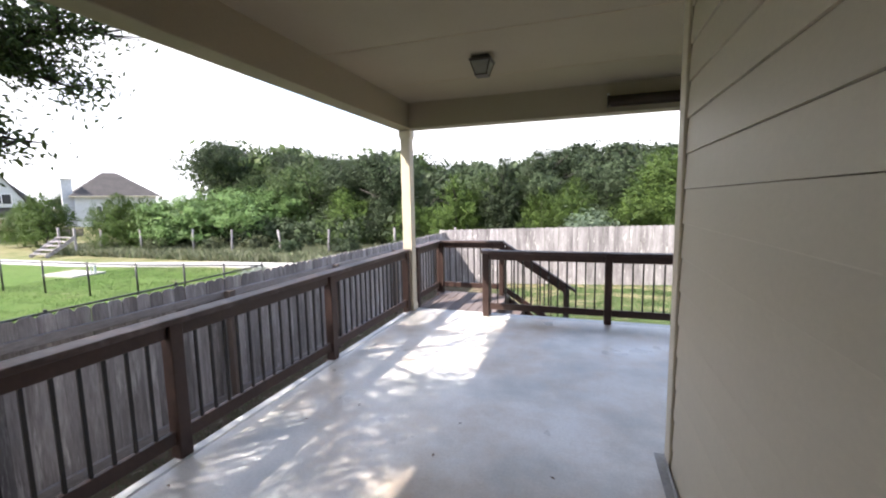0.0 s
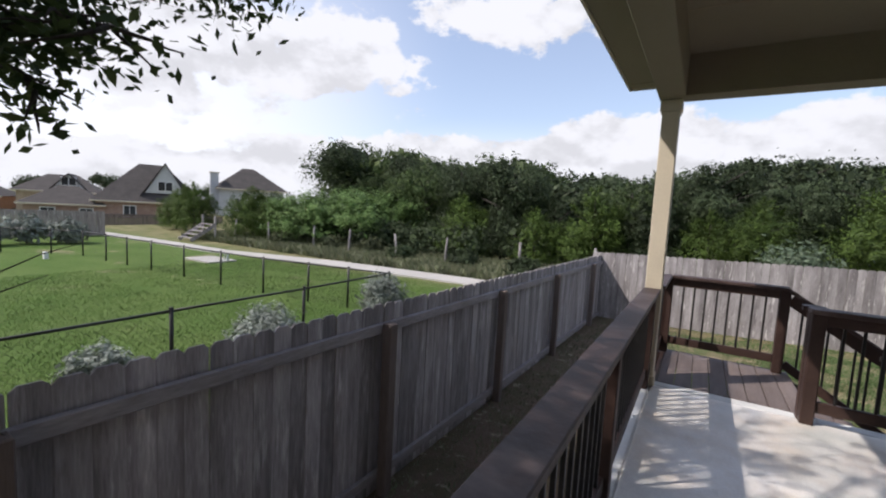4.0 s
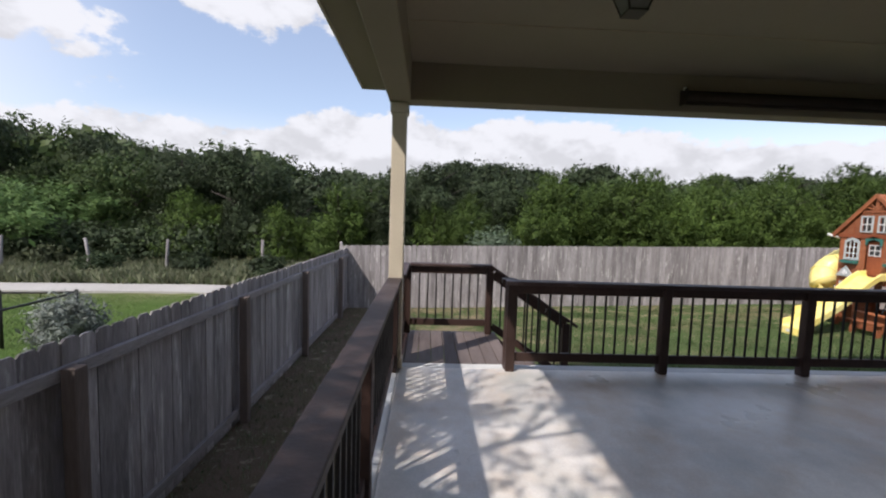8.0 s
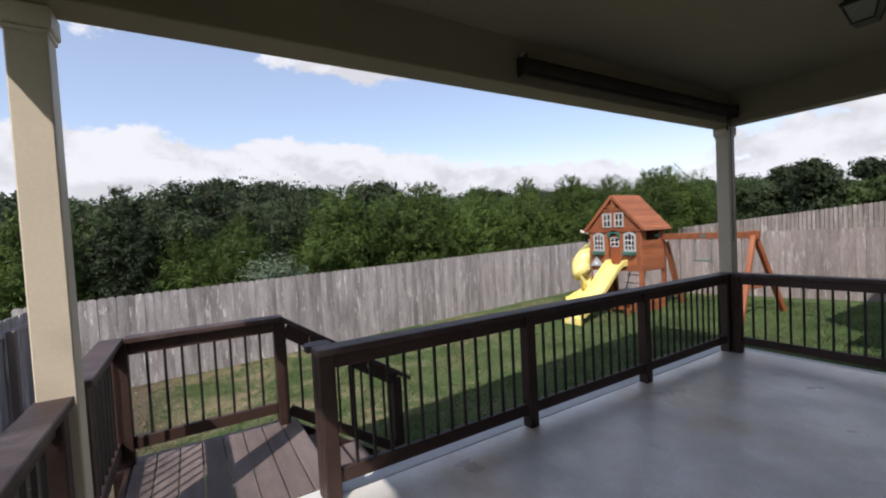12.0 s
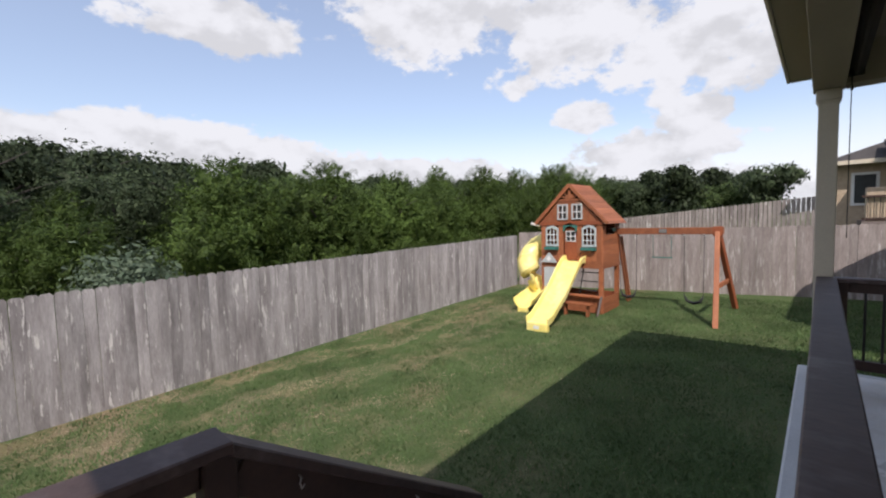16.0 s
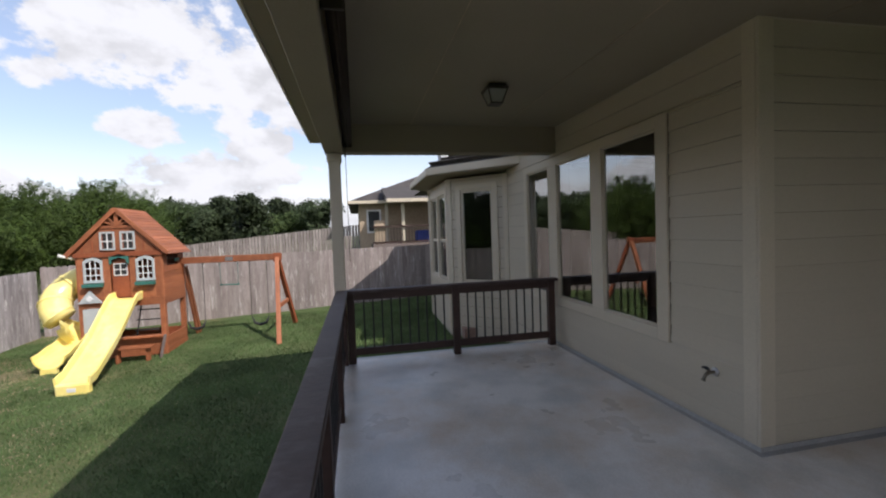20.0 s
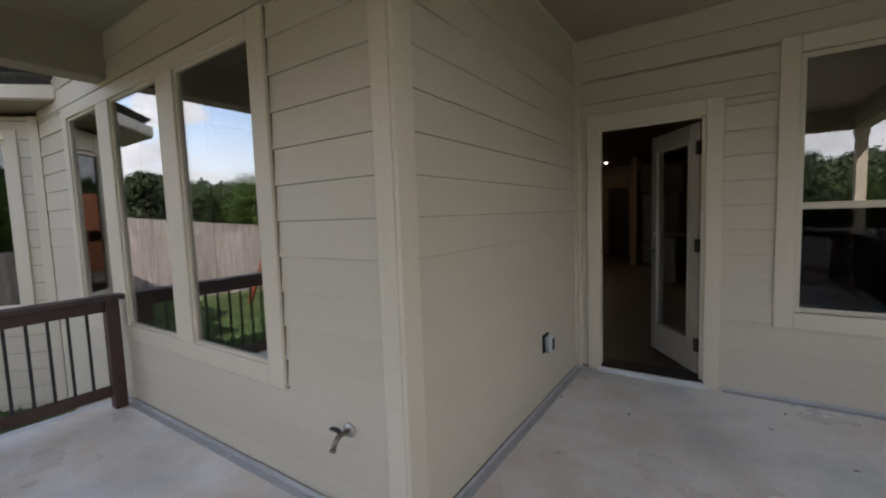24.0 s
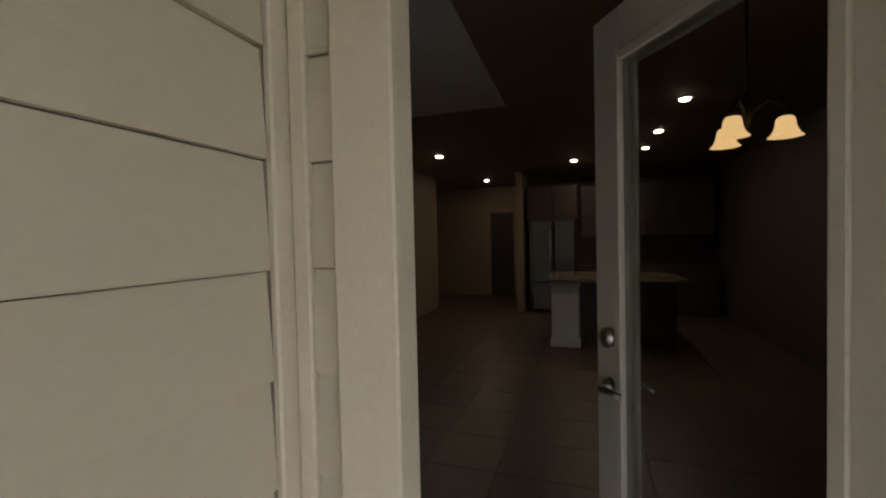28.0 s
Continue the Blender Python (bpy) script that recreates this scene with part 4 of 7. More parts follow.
for y in (0.195, 1.385):
    o = bm_mesh("stringer", prism_bm([(1.22, -0.05), (1.22, -0.40), (2.05, gz - 0.05), (2.36, gz - 0.05), (2.36, gz + 0.12)], 0.035), M_RAIL)
    link("stringer", o, (0, y, 0), st)
sr = thing("stair_railing", (1.8, 1.33, -1.0), "sloping dark brown stair handrail with black balusters", "railing", "porch railings")
slab("post", 2.12, 2.21, 1.255, 1.345, gz - 0.03, 0.16, M_RAIL, sr)
beam("handrail", (1.13, 1.30, 0.90), (2.31, 1.30, 0.125), 0.10, 0.038, M_RAIL_CAP, sr)
beam("top_rail", (1.17, 1.30, 0.800), (2.16, 1.30, 0.150), 0.04, 0.135, M_RAIL, sr)
for hx, hz in ((1.36, 0.69), (1.88, 0.345)):
    bar("hook", [(hx, 1.278, hz + 0.012), (hx, 1.262, hz + 0.008), (hx - 0.008, 1.258, hz - 0.008), (hx, 1.262, hz - 0.03), (hx + 0.008, 1.258, hz - 0.018)], 0.0035, M_STEEL, sr, "small steel screw hook", seg=6)
beam("bottom_rail", (1.17, 1.30, 0.10), (2.14, 1.30, -0.54), 0.04, 0.088, M_RAIL, sr)
for i in range(1, 9):
    x = 1.17 + i * 0.108
    zt = 0.815 - (x - 1.17) * 0.66
    slab("baluster", x - 0.0095, x + 0.0095, 1.2905, 1.3095, zt - 0.70, zt - 0.03, M_BALUSTER, sr, bevel=0.003)



def rail_end():
    """Doubled end post at the head of the steps, under a short cap board that turns the corner."""
    r = thing("rail_end_post", (1.135, 0.09, 0), "doubled dark brown end post with a short rounded cap board", "post", "porch railings")
    slab("post", 1.10, 1.19, 0.032, 0.122, -0.14, 0.88, M_RAIL, r)
    c, n = [], 8
    for k in range(n + 1):
        a = math.pi * k / n
        c.append((1.135 + 0.075 * math.cos(a), 0.125 + 0.05 * math.sin(a)))
    c += [(1.06, 0.052), (1.21, 0.052)]
    part("top_cap", prism_bm(c, 0.038, "z"), M_RAIL_CAP, r, "weathered brown cap board", (0, 0, 0.901))


rail_end()

# ---- fences ----


def picket_mesh(h, mat, w=0.138, dog=True, t=0.016):
    c = 0.028
    out = [(-w / 2, 0), (w / 2, 0), (w / 2, h - c), (w / 2 - c, h), (-w / 2 + c, h), (-w / 2, h - c)] if dog else [(-w / 2, 0), (w / 2, 0), (w / 2, h), (-w / 2, h)]
    return bm_mesh("picket", prism_bm(out, t), mat)


def fence(name, a, b, ztop, h, mat, label, side, posts=True, dog=True, rails=True, gap=0.003, base=None):
    """A run of upright boards from a to b. ztop(s): height of the tops; side: which side the posts and rails stand on."""
    a, b = Vector((*a, 0)), Vector((*b, 0))
    d = (b - a).normalized()
    L = (b - a).length
    nrm = Vector((-d.y, d.x, 0)) * side
    f = thing(name, (a.x, a.y, ground_z(a.x, a.y)), label, "fence")
    rng = random.Random(name)
    ms = [picket_mesh(h, mat, 0.138 + dw, dog) for dw in (0.0, 0.002, 0.003)]
    ang = math.atan2(d.y, d.x)
    s, n = 0.07, 0
    pitch = 0.138 + gap
    while s < L:
        p = a + d * s
        z = ztop(s) - h + rng.uniform(-0.006, 0.006)
        link("picket", rng.choice(ms), (p.x + nrm.x * rng.uniform(-0.003, 0.003), p.y + nrm.y * rng.uniform(-0.003, 0.003), z), f, rot=(rng.uniform(-0.004, 0.004), rng.uniform(-0.003, 0.003), ang))
        s += pitch
    if rails:
        for lvl in (0.24, h - 0.21):
            u, v = a + nrm * 0.032, b + nrm * 0.032
            beam("rail", (u.x, u.y, ztop(0) - h + lvl), (v.x, v.y, ztop(L) - h + lvl), 0.042, 0.09, M_FENCE_RAIL, f)
    if posts:
        for s in posts:
            p = a + d * s + nrm * 0.10
            zt = ztop(s) - 0.16
            link("post", box_mesh(0.10, 0.10, h + 0.1, M_POST_WOOD, 0.008), (p.x, p.y, zt - (h + 0.1) / 2), f, rot=(0, 0, ang))
    return f


zl = lambda s: 0.66 - 0.0085 * (s - 8.6)
fence("left_fence", (-2.22, -10.0), (-1.90, 7.45), zl, 1.83, M_FENCE, "tall weathered grey cedar fence of dog-eared boards with posts and rails", -1,
      posts=[1.3, 3.75, 6.15, 8.59, 11.0, 13.43, 16.24])
fence("back_fence", (-2.11, 7.42), (12.45, 7.4), lambda s: 0.65 + 0.025 * s, 1.75, M_FENCE_BACK, "long sunlit weathered cedar fence of upright boards", 1, posts=False, rails=False)
fence("right_fence", (12.45, 7.33), (13.3, -6.0), lambda s: 1.10 + 0.016 * s, 1.80, M_FENCE_EAST, "weathered cedar fence beside the neighbouring yard", 1, posts=False, rails=True)

# ---- porch fixtures ----


def ceiling_light(x, y):
    c = thing("ceiling_light", (x, y, CEIL), "small dark bronze lantern with frosted panes on the ceiling", "ceiling light", "porch lights", local=False)
    slab("plate", x - 0.085, x + 0.085, y - 0.085, y + 0.085, CEIL - 0.025, CEIL - 0.001, M_BRONZE, c, bevel=0.008)
    slab("rim", x - 0.105, x + 0.105, y - 0.105, y + 0.105, CEIL - 0.055, CEIL - 0.025, M_BRONZE, c, bevel=0.01)
    top, bot, z0, z1 = 0.09, 0.055, CEIL - 0.055, CEIL - 0.165
    for sx, sy in ((1, 0), (-1, 0), (0, 1), (0, -1)):
        def q(r, k, z):
            return Vector((sx * r, k * r, z)) if sx else Vector((k * r, sy * r, z))
        v = [q(top, -1, z0 - CEIL), q(top, 1, z0 - CEIL), q(bot, 1, z1 - CEIL), q(bot, -1, z1 - CEIL)]
        n = Vector((sx, sy, 0.0)) * 0.004
        link("pane", raw_mesh("pane", v + [p - n for p in v], [(0, 1, 2, 3), (7, 6, 5, 4), (0, 4, 5, 1), (1, 5, 6, 2), (2, 6, 7, 3), (3, 7, 4, 0)], M_FROST), (x, y, CEIL), c)
    for sx in (-1, 1):
        for sy in (-1, 1):
            bar("rib", [(x + sx * top, y + sy * top, z0), (x + sx * bot, y + sy * bot, z1)], 0.007, M_BRONZE, c, seg=6)
    slab("bottom_ring", x - 0.062, x + 0.062, y - 0.062, y + 0.062, z1 - 0.012, z1, M_BRONZE, c)
    bar("bulb", [(x, y, z0), (x, y, z0 - 0.03), (x, y, z0 - 0.07)], [0.012, 0.025, 0.012], M_WHITE_PL, c)


ceiling_light(1.47, -1.56)
ceiling_light(4.37, -1.56)
sh = thing("rolled_sun_shade", (4.2, -0.12, 2.74), "rolled-up dark brown outdoor sun shade under the beam", "sun shade")
bar("roll", [(2.66, -0.175, 2.735), (5.78, -0.175, 2.735)], 0.052, M_ROLL, sh, seg=14)
bar("roll_hem", [(2.68, -0.17, 2.675), (5.76, -0.17, 2.675)], 0.016, M_ROLL, sh, seg=8)
for x in (2.655, 5.785):
    slab("bracket", x - 0.008, x + 0.008, -0.22, -0.111, 2.66, 2.80, M_BRONZE, sh)
slab("bracket_clip", 2.645, 2.67, -0.19, -0.16, 2.785, 2.815, M_WHITE_PL, sh)
bar("pull_cord", [(5.77, -0.14, 2.72), (5.772, -0.139, 1.9), (5.77, -0.14, 1.28)], 0.004, M_BLACK, sh, seg=5)
bar("pull_cord", [(5.70, -0.14, 2.72), (5.70, -0.14, 2.56)], 0.004, M_BLACK, sh, seg=5)
bar("cord_weight", [(5.70, -0.14, 2.57), (5.70, -0.14, 2.53)], [0.008, 0.012], M_BLACK, sh, seg=8)

bib = thing("hose_bib", (3.29, Y_C + 0.012, 0.44), "brass garden tap on the house wall", "tap")
bx_, bz_ = 3.29, 0.44
bar("flange", [(bx_, Y_C + 0.010, bz_), (bx_, Y_C + 0.018, bz_)], [0.036, 0.031], M_STEEL, bib, seg=16)
bar("pipe", [(bx_, Y_C + 0.016, bz_), (bx_, Y_C + 0.075, bz_), (bx_, Y_C + 0.10, bz_ - 0.018), (bx_, Y_C + 0.118, bz_ - 0.05)], [0.011, 0.014, 0.013, 0.012], M_BRASS, bib)
bar("spout_ring", [(bx_, Y_C + 0.116, bz_ - 0.046), (bx_, Y_C + 0.122, bz_ - 0.058)], 0.016, M_BRASS, bib)
bar("stem", [(bx_, Y_C + 0.065, bz_), (bx_, Y_C + 0.092, bz_ + 0.034)], 0.008, M_BRASS, bib)
bar("handle", [(bx_ - 0.034, Y_C + 0.096, bz_ + 0.036), (bx_ - 0.012, Y_C + 0.094, bz_ + 0.040), (bx_ + 0.012, Y_C + 0.094, bz_ + 0.040), (bx_ + 0.034, Y_C + 0.096, bz_ + 0.036)], [0.008, 0.011, 0.011, 0.008], M_BLACK, bib)

oy = -4.575
ou = thing("outdoor_outlet", (X_W - 0.012, oy, 0.46), "weatherproof outlet with a clear plastic cover", "outlet")
slab("back_plate", X_W - 0.022, X_W - 0.010, oy - 0.055, oy + 0.055, 0.39, 0.53, M_BLACK, ou)
slab("cover", X_W - 0.075, X_W - 0.0225, oy - 0.048, oy + 0.045, 0.395, 0.522, M_GREY_PL, ou, "grey hinged bubble cover", bevel=0.02)
slab("socket", X_W - 0.078, X_W - 0.0755, oy - 0.025, oy + 0.022, 0.415, 0.50, M_BLACK, ou)

# dead leaves blown on the floor
lf = random.Random(5)
lm = raw_mesh("dead_leaf", [(-0.02, 0, 0.002), (0, -0.008, 0.005), (0.02, 0, 0.001), (0, 0.008, 0.006), (0, 0, 0.002)], [(0, 1, 4), (1, 2, 4), (2, 3, 4), (3, 0, 4)], mk("dead_leaf", (0.12, 0.08, 0.05), (0.2, 0.13, 0.08), 20, 0.8, 0.1))
for i in range(13):
    x, y = (lf.uniform(0.1, 2.4), lf.uniform(-5.2, -2.6)) if i < 9 else (lf.uniform(2.2, 2.85), lf.uniform(-5.3, -4.6))
    o = link("fallen_leaf", lm, (x, y, 0.002), rot=(0, 0, lf.uniform(0, 6.28)))
    tagged(o, "small curled brown leaf on the concrete", "leaf", "fallen leaves")

# ---- bay of the house, its roof ----
BX0, BX1, BY = 7.70, 11.6, -2.0
bay_pts = [(BX0, Y_C), (BX0 + 0.9, BY), (BX1 - 0.9, BY), (BX1, Y_C)]
E_B = 2.62
bay = thing("wall_bay", (9.6, Y_C, -1.1), "cream lap-sided bay of the house with tall windows", "bay", kind="structure")


def bay_face(a, b, wins):
    """One face of the bay, seen from outside, with lap boards, casings and panes."""
    a, b = Vector((*a, 0)), Vector((*b, 0))
    d = (b - a).normalized()
    L = (b - a).length
    n = Vector((d.y, -d.x, 0))
    ang = math.atan2(d.y, d.x) + math.pi

    def blk(name, u0, u1, z0, z1, t0, t1, mat, bevel=0.003):
        c = a + d * ((u0 + u1) / 2) + n * ((t0 + t1) / 2) + Vector((0, 0, (z0 + z1) / 2))
        return link(name, box_mesh(u1 - u0, t1 - t0, z1 - z0, mat, bevel), c, bay, rot=(0, 0, ang))
    us = sorted({0, L, *[w for o in wins for w in o[:2]]})
    for u0, u1 in zip(us, us[1:]):
        o = next((o for o in wins if o[0] < (u0 + u1) / 2 < o[1]), None)
        for z0, z1 in ([(-1.2, o[2]), (o[3], E_B)] if o else [(-1.2, E_B)]):
            blk("wall_core", u0, u1, z0, z1, -0.14, 0.0, M_CAULK, 0)
            z = S0 - 5 * COURSE
            while z < E_B:
                lo, hi = max(z, z0), min(z + COURSE, z1)
                if hi - lo > 0.02:
                    blk("siding_board", u0, u1, lo, hi - 0.008, 0.0005, 0.006, M_SIDING, 0)
                    blk("board_lip", u0, u1, lo, lo + 0.03, 0.0065, 0.014, M_SIDING, 0)
                z += COURSE
        if o:
            w = 0.05
            blk("window_frame", u0, u0 + w, o[2], o[3], -0.06, 0.0, M_TRIM)
            blk("window_frame", u1 - w, u1, o[2], o[3], -0.06, 0.0, M_TRIM)
            blk("window_frame", u0 + w, u1 - w, o[2], o[2] + w, -0.06, 0.0, M_TRIM)
            blk("window_frame", u0 + w, u1 - w, o[3] - w, o[3], -0.06, 0.0, M_TRIM)
            if len(o) > 4:
                blk("meeting_rail", u0 + w, u1 - w, o[4] - 0.03, o[4] + 0.03, -0.05, -0.01, M_TRIM)
            blk("pane", u0 + w, u1 - w, o[2] + w, o[3] - w, -0.034, -0.028, M_GLASS_BAY, 0).visible_shadow = False
            for q in ((u0 - 0.1, u0, o[2] - 0.1, o[3] + 0.1), (u1, u1 + 0.1, o[2] - 0.1, o[3] + 0.1), (u0, u1, o[3], o[3] + 0.1), (u0, u1, o[2] - 0.1, o[2])):
                blk("casing", *q, 0.001, 0.03, M_TRIM)
    blk("corner_board", 0.0, 0.09, -0.4, E_B, 0.001, 0.026, M_TRIM)
    blk("corner_board", L - 0.09, L, -0.4, E_B, 0.001, 0.026, M_TRIM)


# outward side is on the right of the way from east to west
bay_face(bay_pts[1], bay_pts[0], [(0.30, 0.98, 0.62, 2.38)])
bay_face(bay_pts[2], bay_pts[1], [(0.30, 1.02, 0.62, 2.36, 1.42), (1.14, 1.94, 0.62, 2.36, 1.42)])
bay_face(bay_pts[3], bay_pts[2], [(0.32, 0.97, 0.62, 2.30)])
slab("brick_foot", BX0 + 0.5, BX1 - 0.5, Y_C - 0.2, BY - 0.16, -1.2, -0.25, M_BRICK_FAR, bay, bevel=0)
holed_wall("wall_east", "y", Y_C, -0.16, BX1, 16.0, -1.2, 3.05, [], M_SIDING, "plain cream house wall past the bay")
# plain dark rooms behind the bay windows
br_room = thing("bay_room", (9.6, -5.0, -0.1), "tan-painted dim room behind the bay windows", "room", kind="structure")
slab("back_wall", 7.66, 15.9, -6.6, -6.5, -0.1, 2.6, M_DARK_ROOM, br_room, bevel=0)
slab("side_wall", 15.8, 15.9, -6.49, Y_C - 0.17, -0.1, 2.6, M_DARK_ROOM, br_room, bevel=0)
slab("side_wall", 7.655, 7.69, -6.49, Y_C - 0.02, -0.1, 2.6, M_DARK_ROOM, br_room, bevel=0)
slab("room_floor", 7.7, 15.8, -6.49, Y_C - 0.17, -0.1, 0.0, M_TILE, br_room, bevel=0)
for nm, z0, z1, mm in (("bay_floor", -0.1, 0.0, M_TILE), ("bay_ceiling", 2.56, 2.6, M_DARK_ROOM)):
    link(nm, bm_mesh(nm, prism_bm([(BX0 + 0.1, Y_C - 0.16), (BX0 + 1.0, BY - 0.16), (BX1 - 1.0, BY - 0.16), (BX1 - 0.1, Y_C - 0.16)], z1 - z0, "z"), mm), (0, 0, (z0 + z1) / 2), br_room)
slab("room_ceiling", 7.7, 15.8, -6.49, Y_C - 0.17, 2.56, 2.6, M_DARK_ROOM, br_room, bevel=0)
br = thing("bay_roof", (9.6, Y_C, E_B), "dark grey shingled bay roof with cream fascia and soffit", "roof", kind="structure")
ov = 0.42
ring = [(BX0 - 0.62, Y_C + 0.0), (BX0 + 0.9 - 0.17, BY + ov), (BX1 - 0.9 + 0.17, BY + ov), (BX1 + 0.62, Y_C)]
peak = [(BX0 + 1.2, Y_C - 1.4, E_B + 1.55), (BX1 - 1.2, Y_C - 1.4, E_B + 1.55)]
zf = E_B + 0.20
v = [Vector((x, y, zf)) for x, y in ring] + [Vector(p) for p in peak] + [Vector((BX0 - 0.62, Y_C - 3.0, zf)), Vector((BX1 + 0.62, Y_C - 3.0, zf))]
link("shingle_bed", raw_mesh("shingle_bed", v, [(0, 1, 4), (1, 2, 5, 4), (2, 3, 5), (6, 0, 4), (3, 7, 5), (7, 6, 4, 5)], M_SHINGLE), (0, 0, 0), br)
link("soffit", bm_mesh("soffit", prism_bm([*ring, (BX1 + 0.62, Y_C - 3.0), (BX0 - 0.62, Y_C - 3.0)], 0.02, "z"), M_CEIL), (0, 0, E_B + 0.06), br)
for p, q in zip(ring, ring[1:]):
    beam("fascia", (*p, E_B + 0.13), (*q, E_B + 0.13), 0.03, 0.13, M_TRIM, br)
beam("fascia", (BX0 - 0.62, Y_C - 3.0, E_B + 0.13), (BX0 - 0.62, Y_C, E_B + 0.13), 0.03, 0.13, M_TRIM, br)
# courses of shingle tabs on the two slopes that face the porch
tab = box_mesh(0.30, 0.20, 0.010, M_SHINGLE, 0.0)
for A, B, C in ((v[0], v[1], v[4]), (v[6], v[0], v[4])):
    n = (B - A).cross(C - A).normalized()
    if n.z < 0:
        n = -n
    d = (B - A).normalized()
    up = n.cross(d)
    if up.z < 0:
        up = -up
    H = (C - A).dot(up)
    rot = Matrix((d, up, n)).transposed().to_euler()
    k = 0
    while k * 0.15 < H - 0.15:
        s = (k * 0.15 + 0.07) / H
        l, r = A.lerp(C, s), B.lerp(C, s)
        w = (r - l).length
        for i in range(int(w / 0.305)):
            link("shingle", tab, l + d * (0.15 + i * 0.305 + (0.1 if k % 2 else 0)) + n * 0.008, br, rot=rot)
        k += 1
hip("roof_over_bay", 6.6, 16.8, -18.0, Y_C + 0.45, 3.06, 2.6, 4.5, M_SHINGLE_FAR, "", br)

# ---- room behind the door ----
RZ = 0.04
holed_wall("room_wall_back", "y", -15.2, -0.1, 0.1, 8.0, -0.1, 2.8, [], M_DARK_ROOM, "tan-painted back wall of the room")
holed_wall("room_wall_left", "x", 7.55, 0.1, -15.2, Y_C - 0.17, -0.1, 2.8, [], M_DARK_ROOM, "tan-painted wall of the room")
holed_wall("room_wall_right", "x", 0.16, -0.1, -15.2, Y_D - 0.16, -0.1, 2.8, [], M_ROOM_DIM, "room wall with the dimness of that side put into its dark brown")
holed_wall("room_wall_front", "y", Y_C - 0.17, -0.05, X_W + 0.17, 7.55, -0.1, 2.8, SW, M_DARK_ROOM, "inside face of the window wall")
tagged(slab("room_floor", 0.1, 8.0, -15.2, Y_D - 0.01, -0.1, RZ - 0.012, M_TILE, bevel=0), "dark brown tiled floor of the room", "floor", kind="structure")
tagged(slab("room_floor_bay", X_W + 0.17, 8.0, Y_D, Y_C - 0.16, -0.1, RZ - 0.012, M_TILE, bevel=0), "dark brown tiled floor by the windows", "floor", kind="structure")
rf = bpy.data.objects["room_floor"]
tm = box_mesh(0.447, 0.447, 0.012, M_TILE, 0.0015)
for i in range(9):
    for j in range(16):
        link("floor_tile", tm, (0.5 + i * 0.45, Y_D - 0.30 - j * 0.45, RZ - 0.006), rf)
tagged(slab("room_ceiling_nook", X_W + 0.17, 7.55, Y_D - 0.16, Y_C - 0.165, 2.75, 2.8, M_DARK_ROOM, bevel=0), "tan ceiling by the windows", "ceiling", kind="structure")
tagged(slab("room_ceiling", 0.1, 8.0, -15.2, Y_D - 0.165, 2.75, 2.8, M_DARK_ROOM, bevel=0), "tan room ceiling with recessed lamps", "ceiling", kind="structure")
# flat pale panel: daylight on the living room ceiling is put into its colour
rc = new("ceiling_panel", bm_mesh("ceiling_panel", prism_bm([(3.05, -6.0), (3.14, -8.72), (5.35, -8.70), (5.35, -6.0)], 0.02, "z"), M_WHITE_PL))
rc.location = (0, 0, 2.735)
tagged(rc, "pale panel standing for the daylit ceiling over the living room", "ceiling", kind="structure")


def downlight(x, y):
    d = thing("recessed_light", (x, y, 2.75), "small round recessed ceiling lamp, lit", "ceiling light", "recessed lights")
    bar("ring", [(x, y, 2.7495), (x, y, 2.743)], [0.065, 0.06], M_WHITE_PL, d, seg=20)
    bar("lens", [(x, y, 2.7425), (x, y, 2.738)], [0.045, 0.040], M_LAMP, d, seg=20)


for px, dist in ((0.0, 6.4), (0.111, 9.2), (0.322, 7.0), (0.59, 3.9), (0.525, 5.1), (0.493, 6.1)):
    downlight(2.43 + dist * (0.332 - 0.943 * px), -4.81 - dist * (0.943 + 0.332 * px))


def chandelier(x, y, z):
    c = thing("chandelier", (x, y, 2.75), "bronze chandelier with three lit amber glass shades", "chandelier")
    bar("rod", [(x, y, 2.748), (x, y, z + 0.22)], 0.008, M_BRONZE, c)
    bar("hub", [(x, y, z + 0.26), (x, y, z + 0.2), (x, y, z + 0.12), (x, y, z + 0.06)], [0.012, 0.03, 0.022, 0.008], M_BRONZE, c)
    for k in range(3):
        a = 0.9 + k * 2.094
        ex, ey = x + 0.165 * math.cos(a), y + 0.165 * math.sin(a)
        mx, my = x + 0.09 * math.cos(a), y + 0.09 * math.sin(a)
        bar("arm", [(x, y, z + 0.12), (mx, my, z + 0.20), (ex, ey, z + 0.16), (ex, ey, z + 0.10)], 0.008, M_BRONZE, c)
        s = bar("shade", [(ex, ey, z + 0.10), (ex, ey, z + 0.085), (ex, ey, z + 0.045), (ex, ey, z + 0.01), (ex, ey, z - 0.005)], [0.030, 0.042, 0.047, 0.062, 0.078], M_SHADE, c, "flared amber glass shade", seg=18)


chandelier(1.60, -7.50, 2.00)
fr = thing("refrigerator", (3.10, -12.9, RZ), "tall stainless steel refrigerator with two doors", "refrigerator")
slab("body", 2.65, 3.45, -13.7, -13.02, RZ, 1.80, M_BRONZE, fr)
slab("door", 2.66, 3.04, -13.02, -12.95, 0.62, 1.79, M_FRIDGE, fr, bevel=0.015)
slab("door", 3.06, 3.44, -13.02, -12.95, 0.62, 1.79, M_FRIDGE, fr, bevel=0.015)
slab("freezer_drawer", 2.66, 3.44, -13.02, -12.95, RZ + 0.05, 0.60, M_FRIDGE, fr, bevel=0.015)
for x in (3.0, 3.10):
    bar("handle", [(x, -12.93, 0.85), (x, -12.90, 0.9), (x, -12.90, 1.55), (x, -12.93, 1.6)], 0.012, M_STEEL, fr)
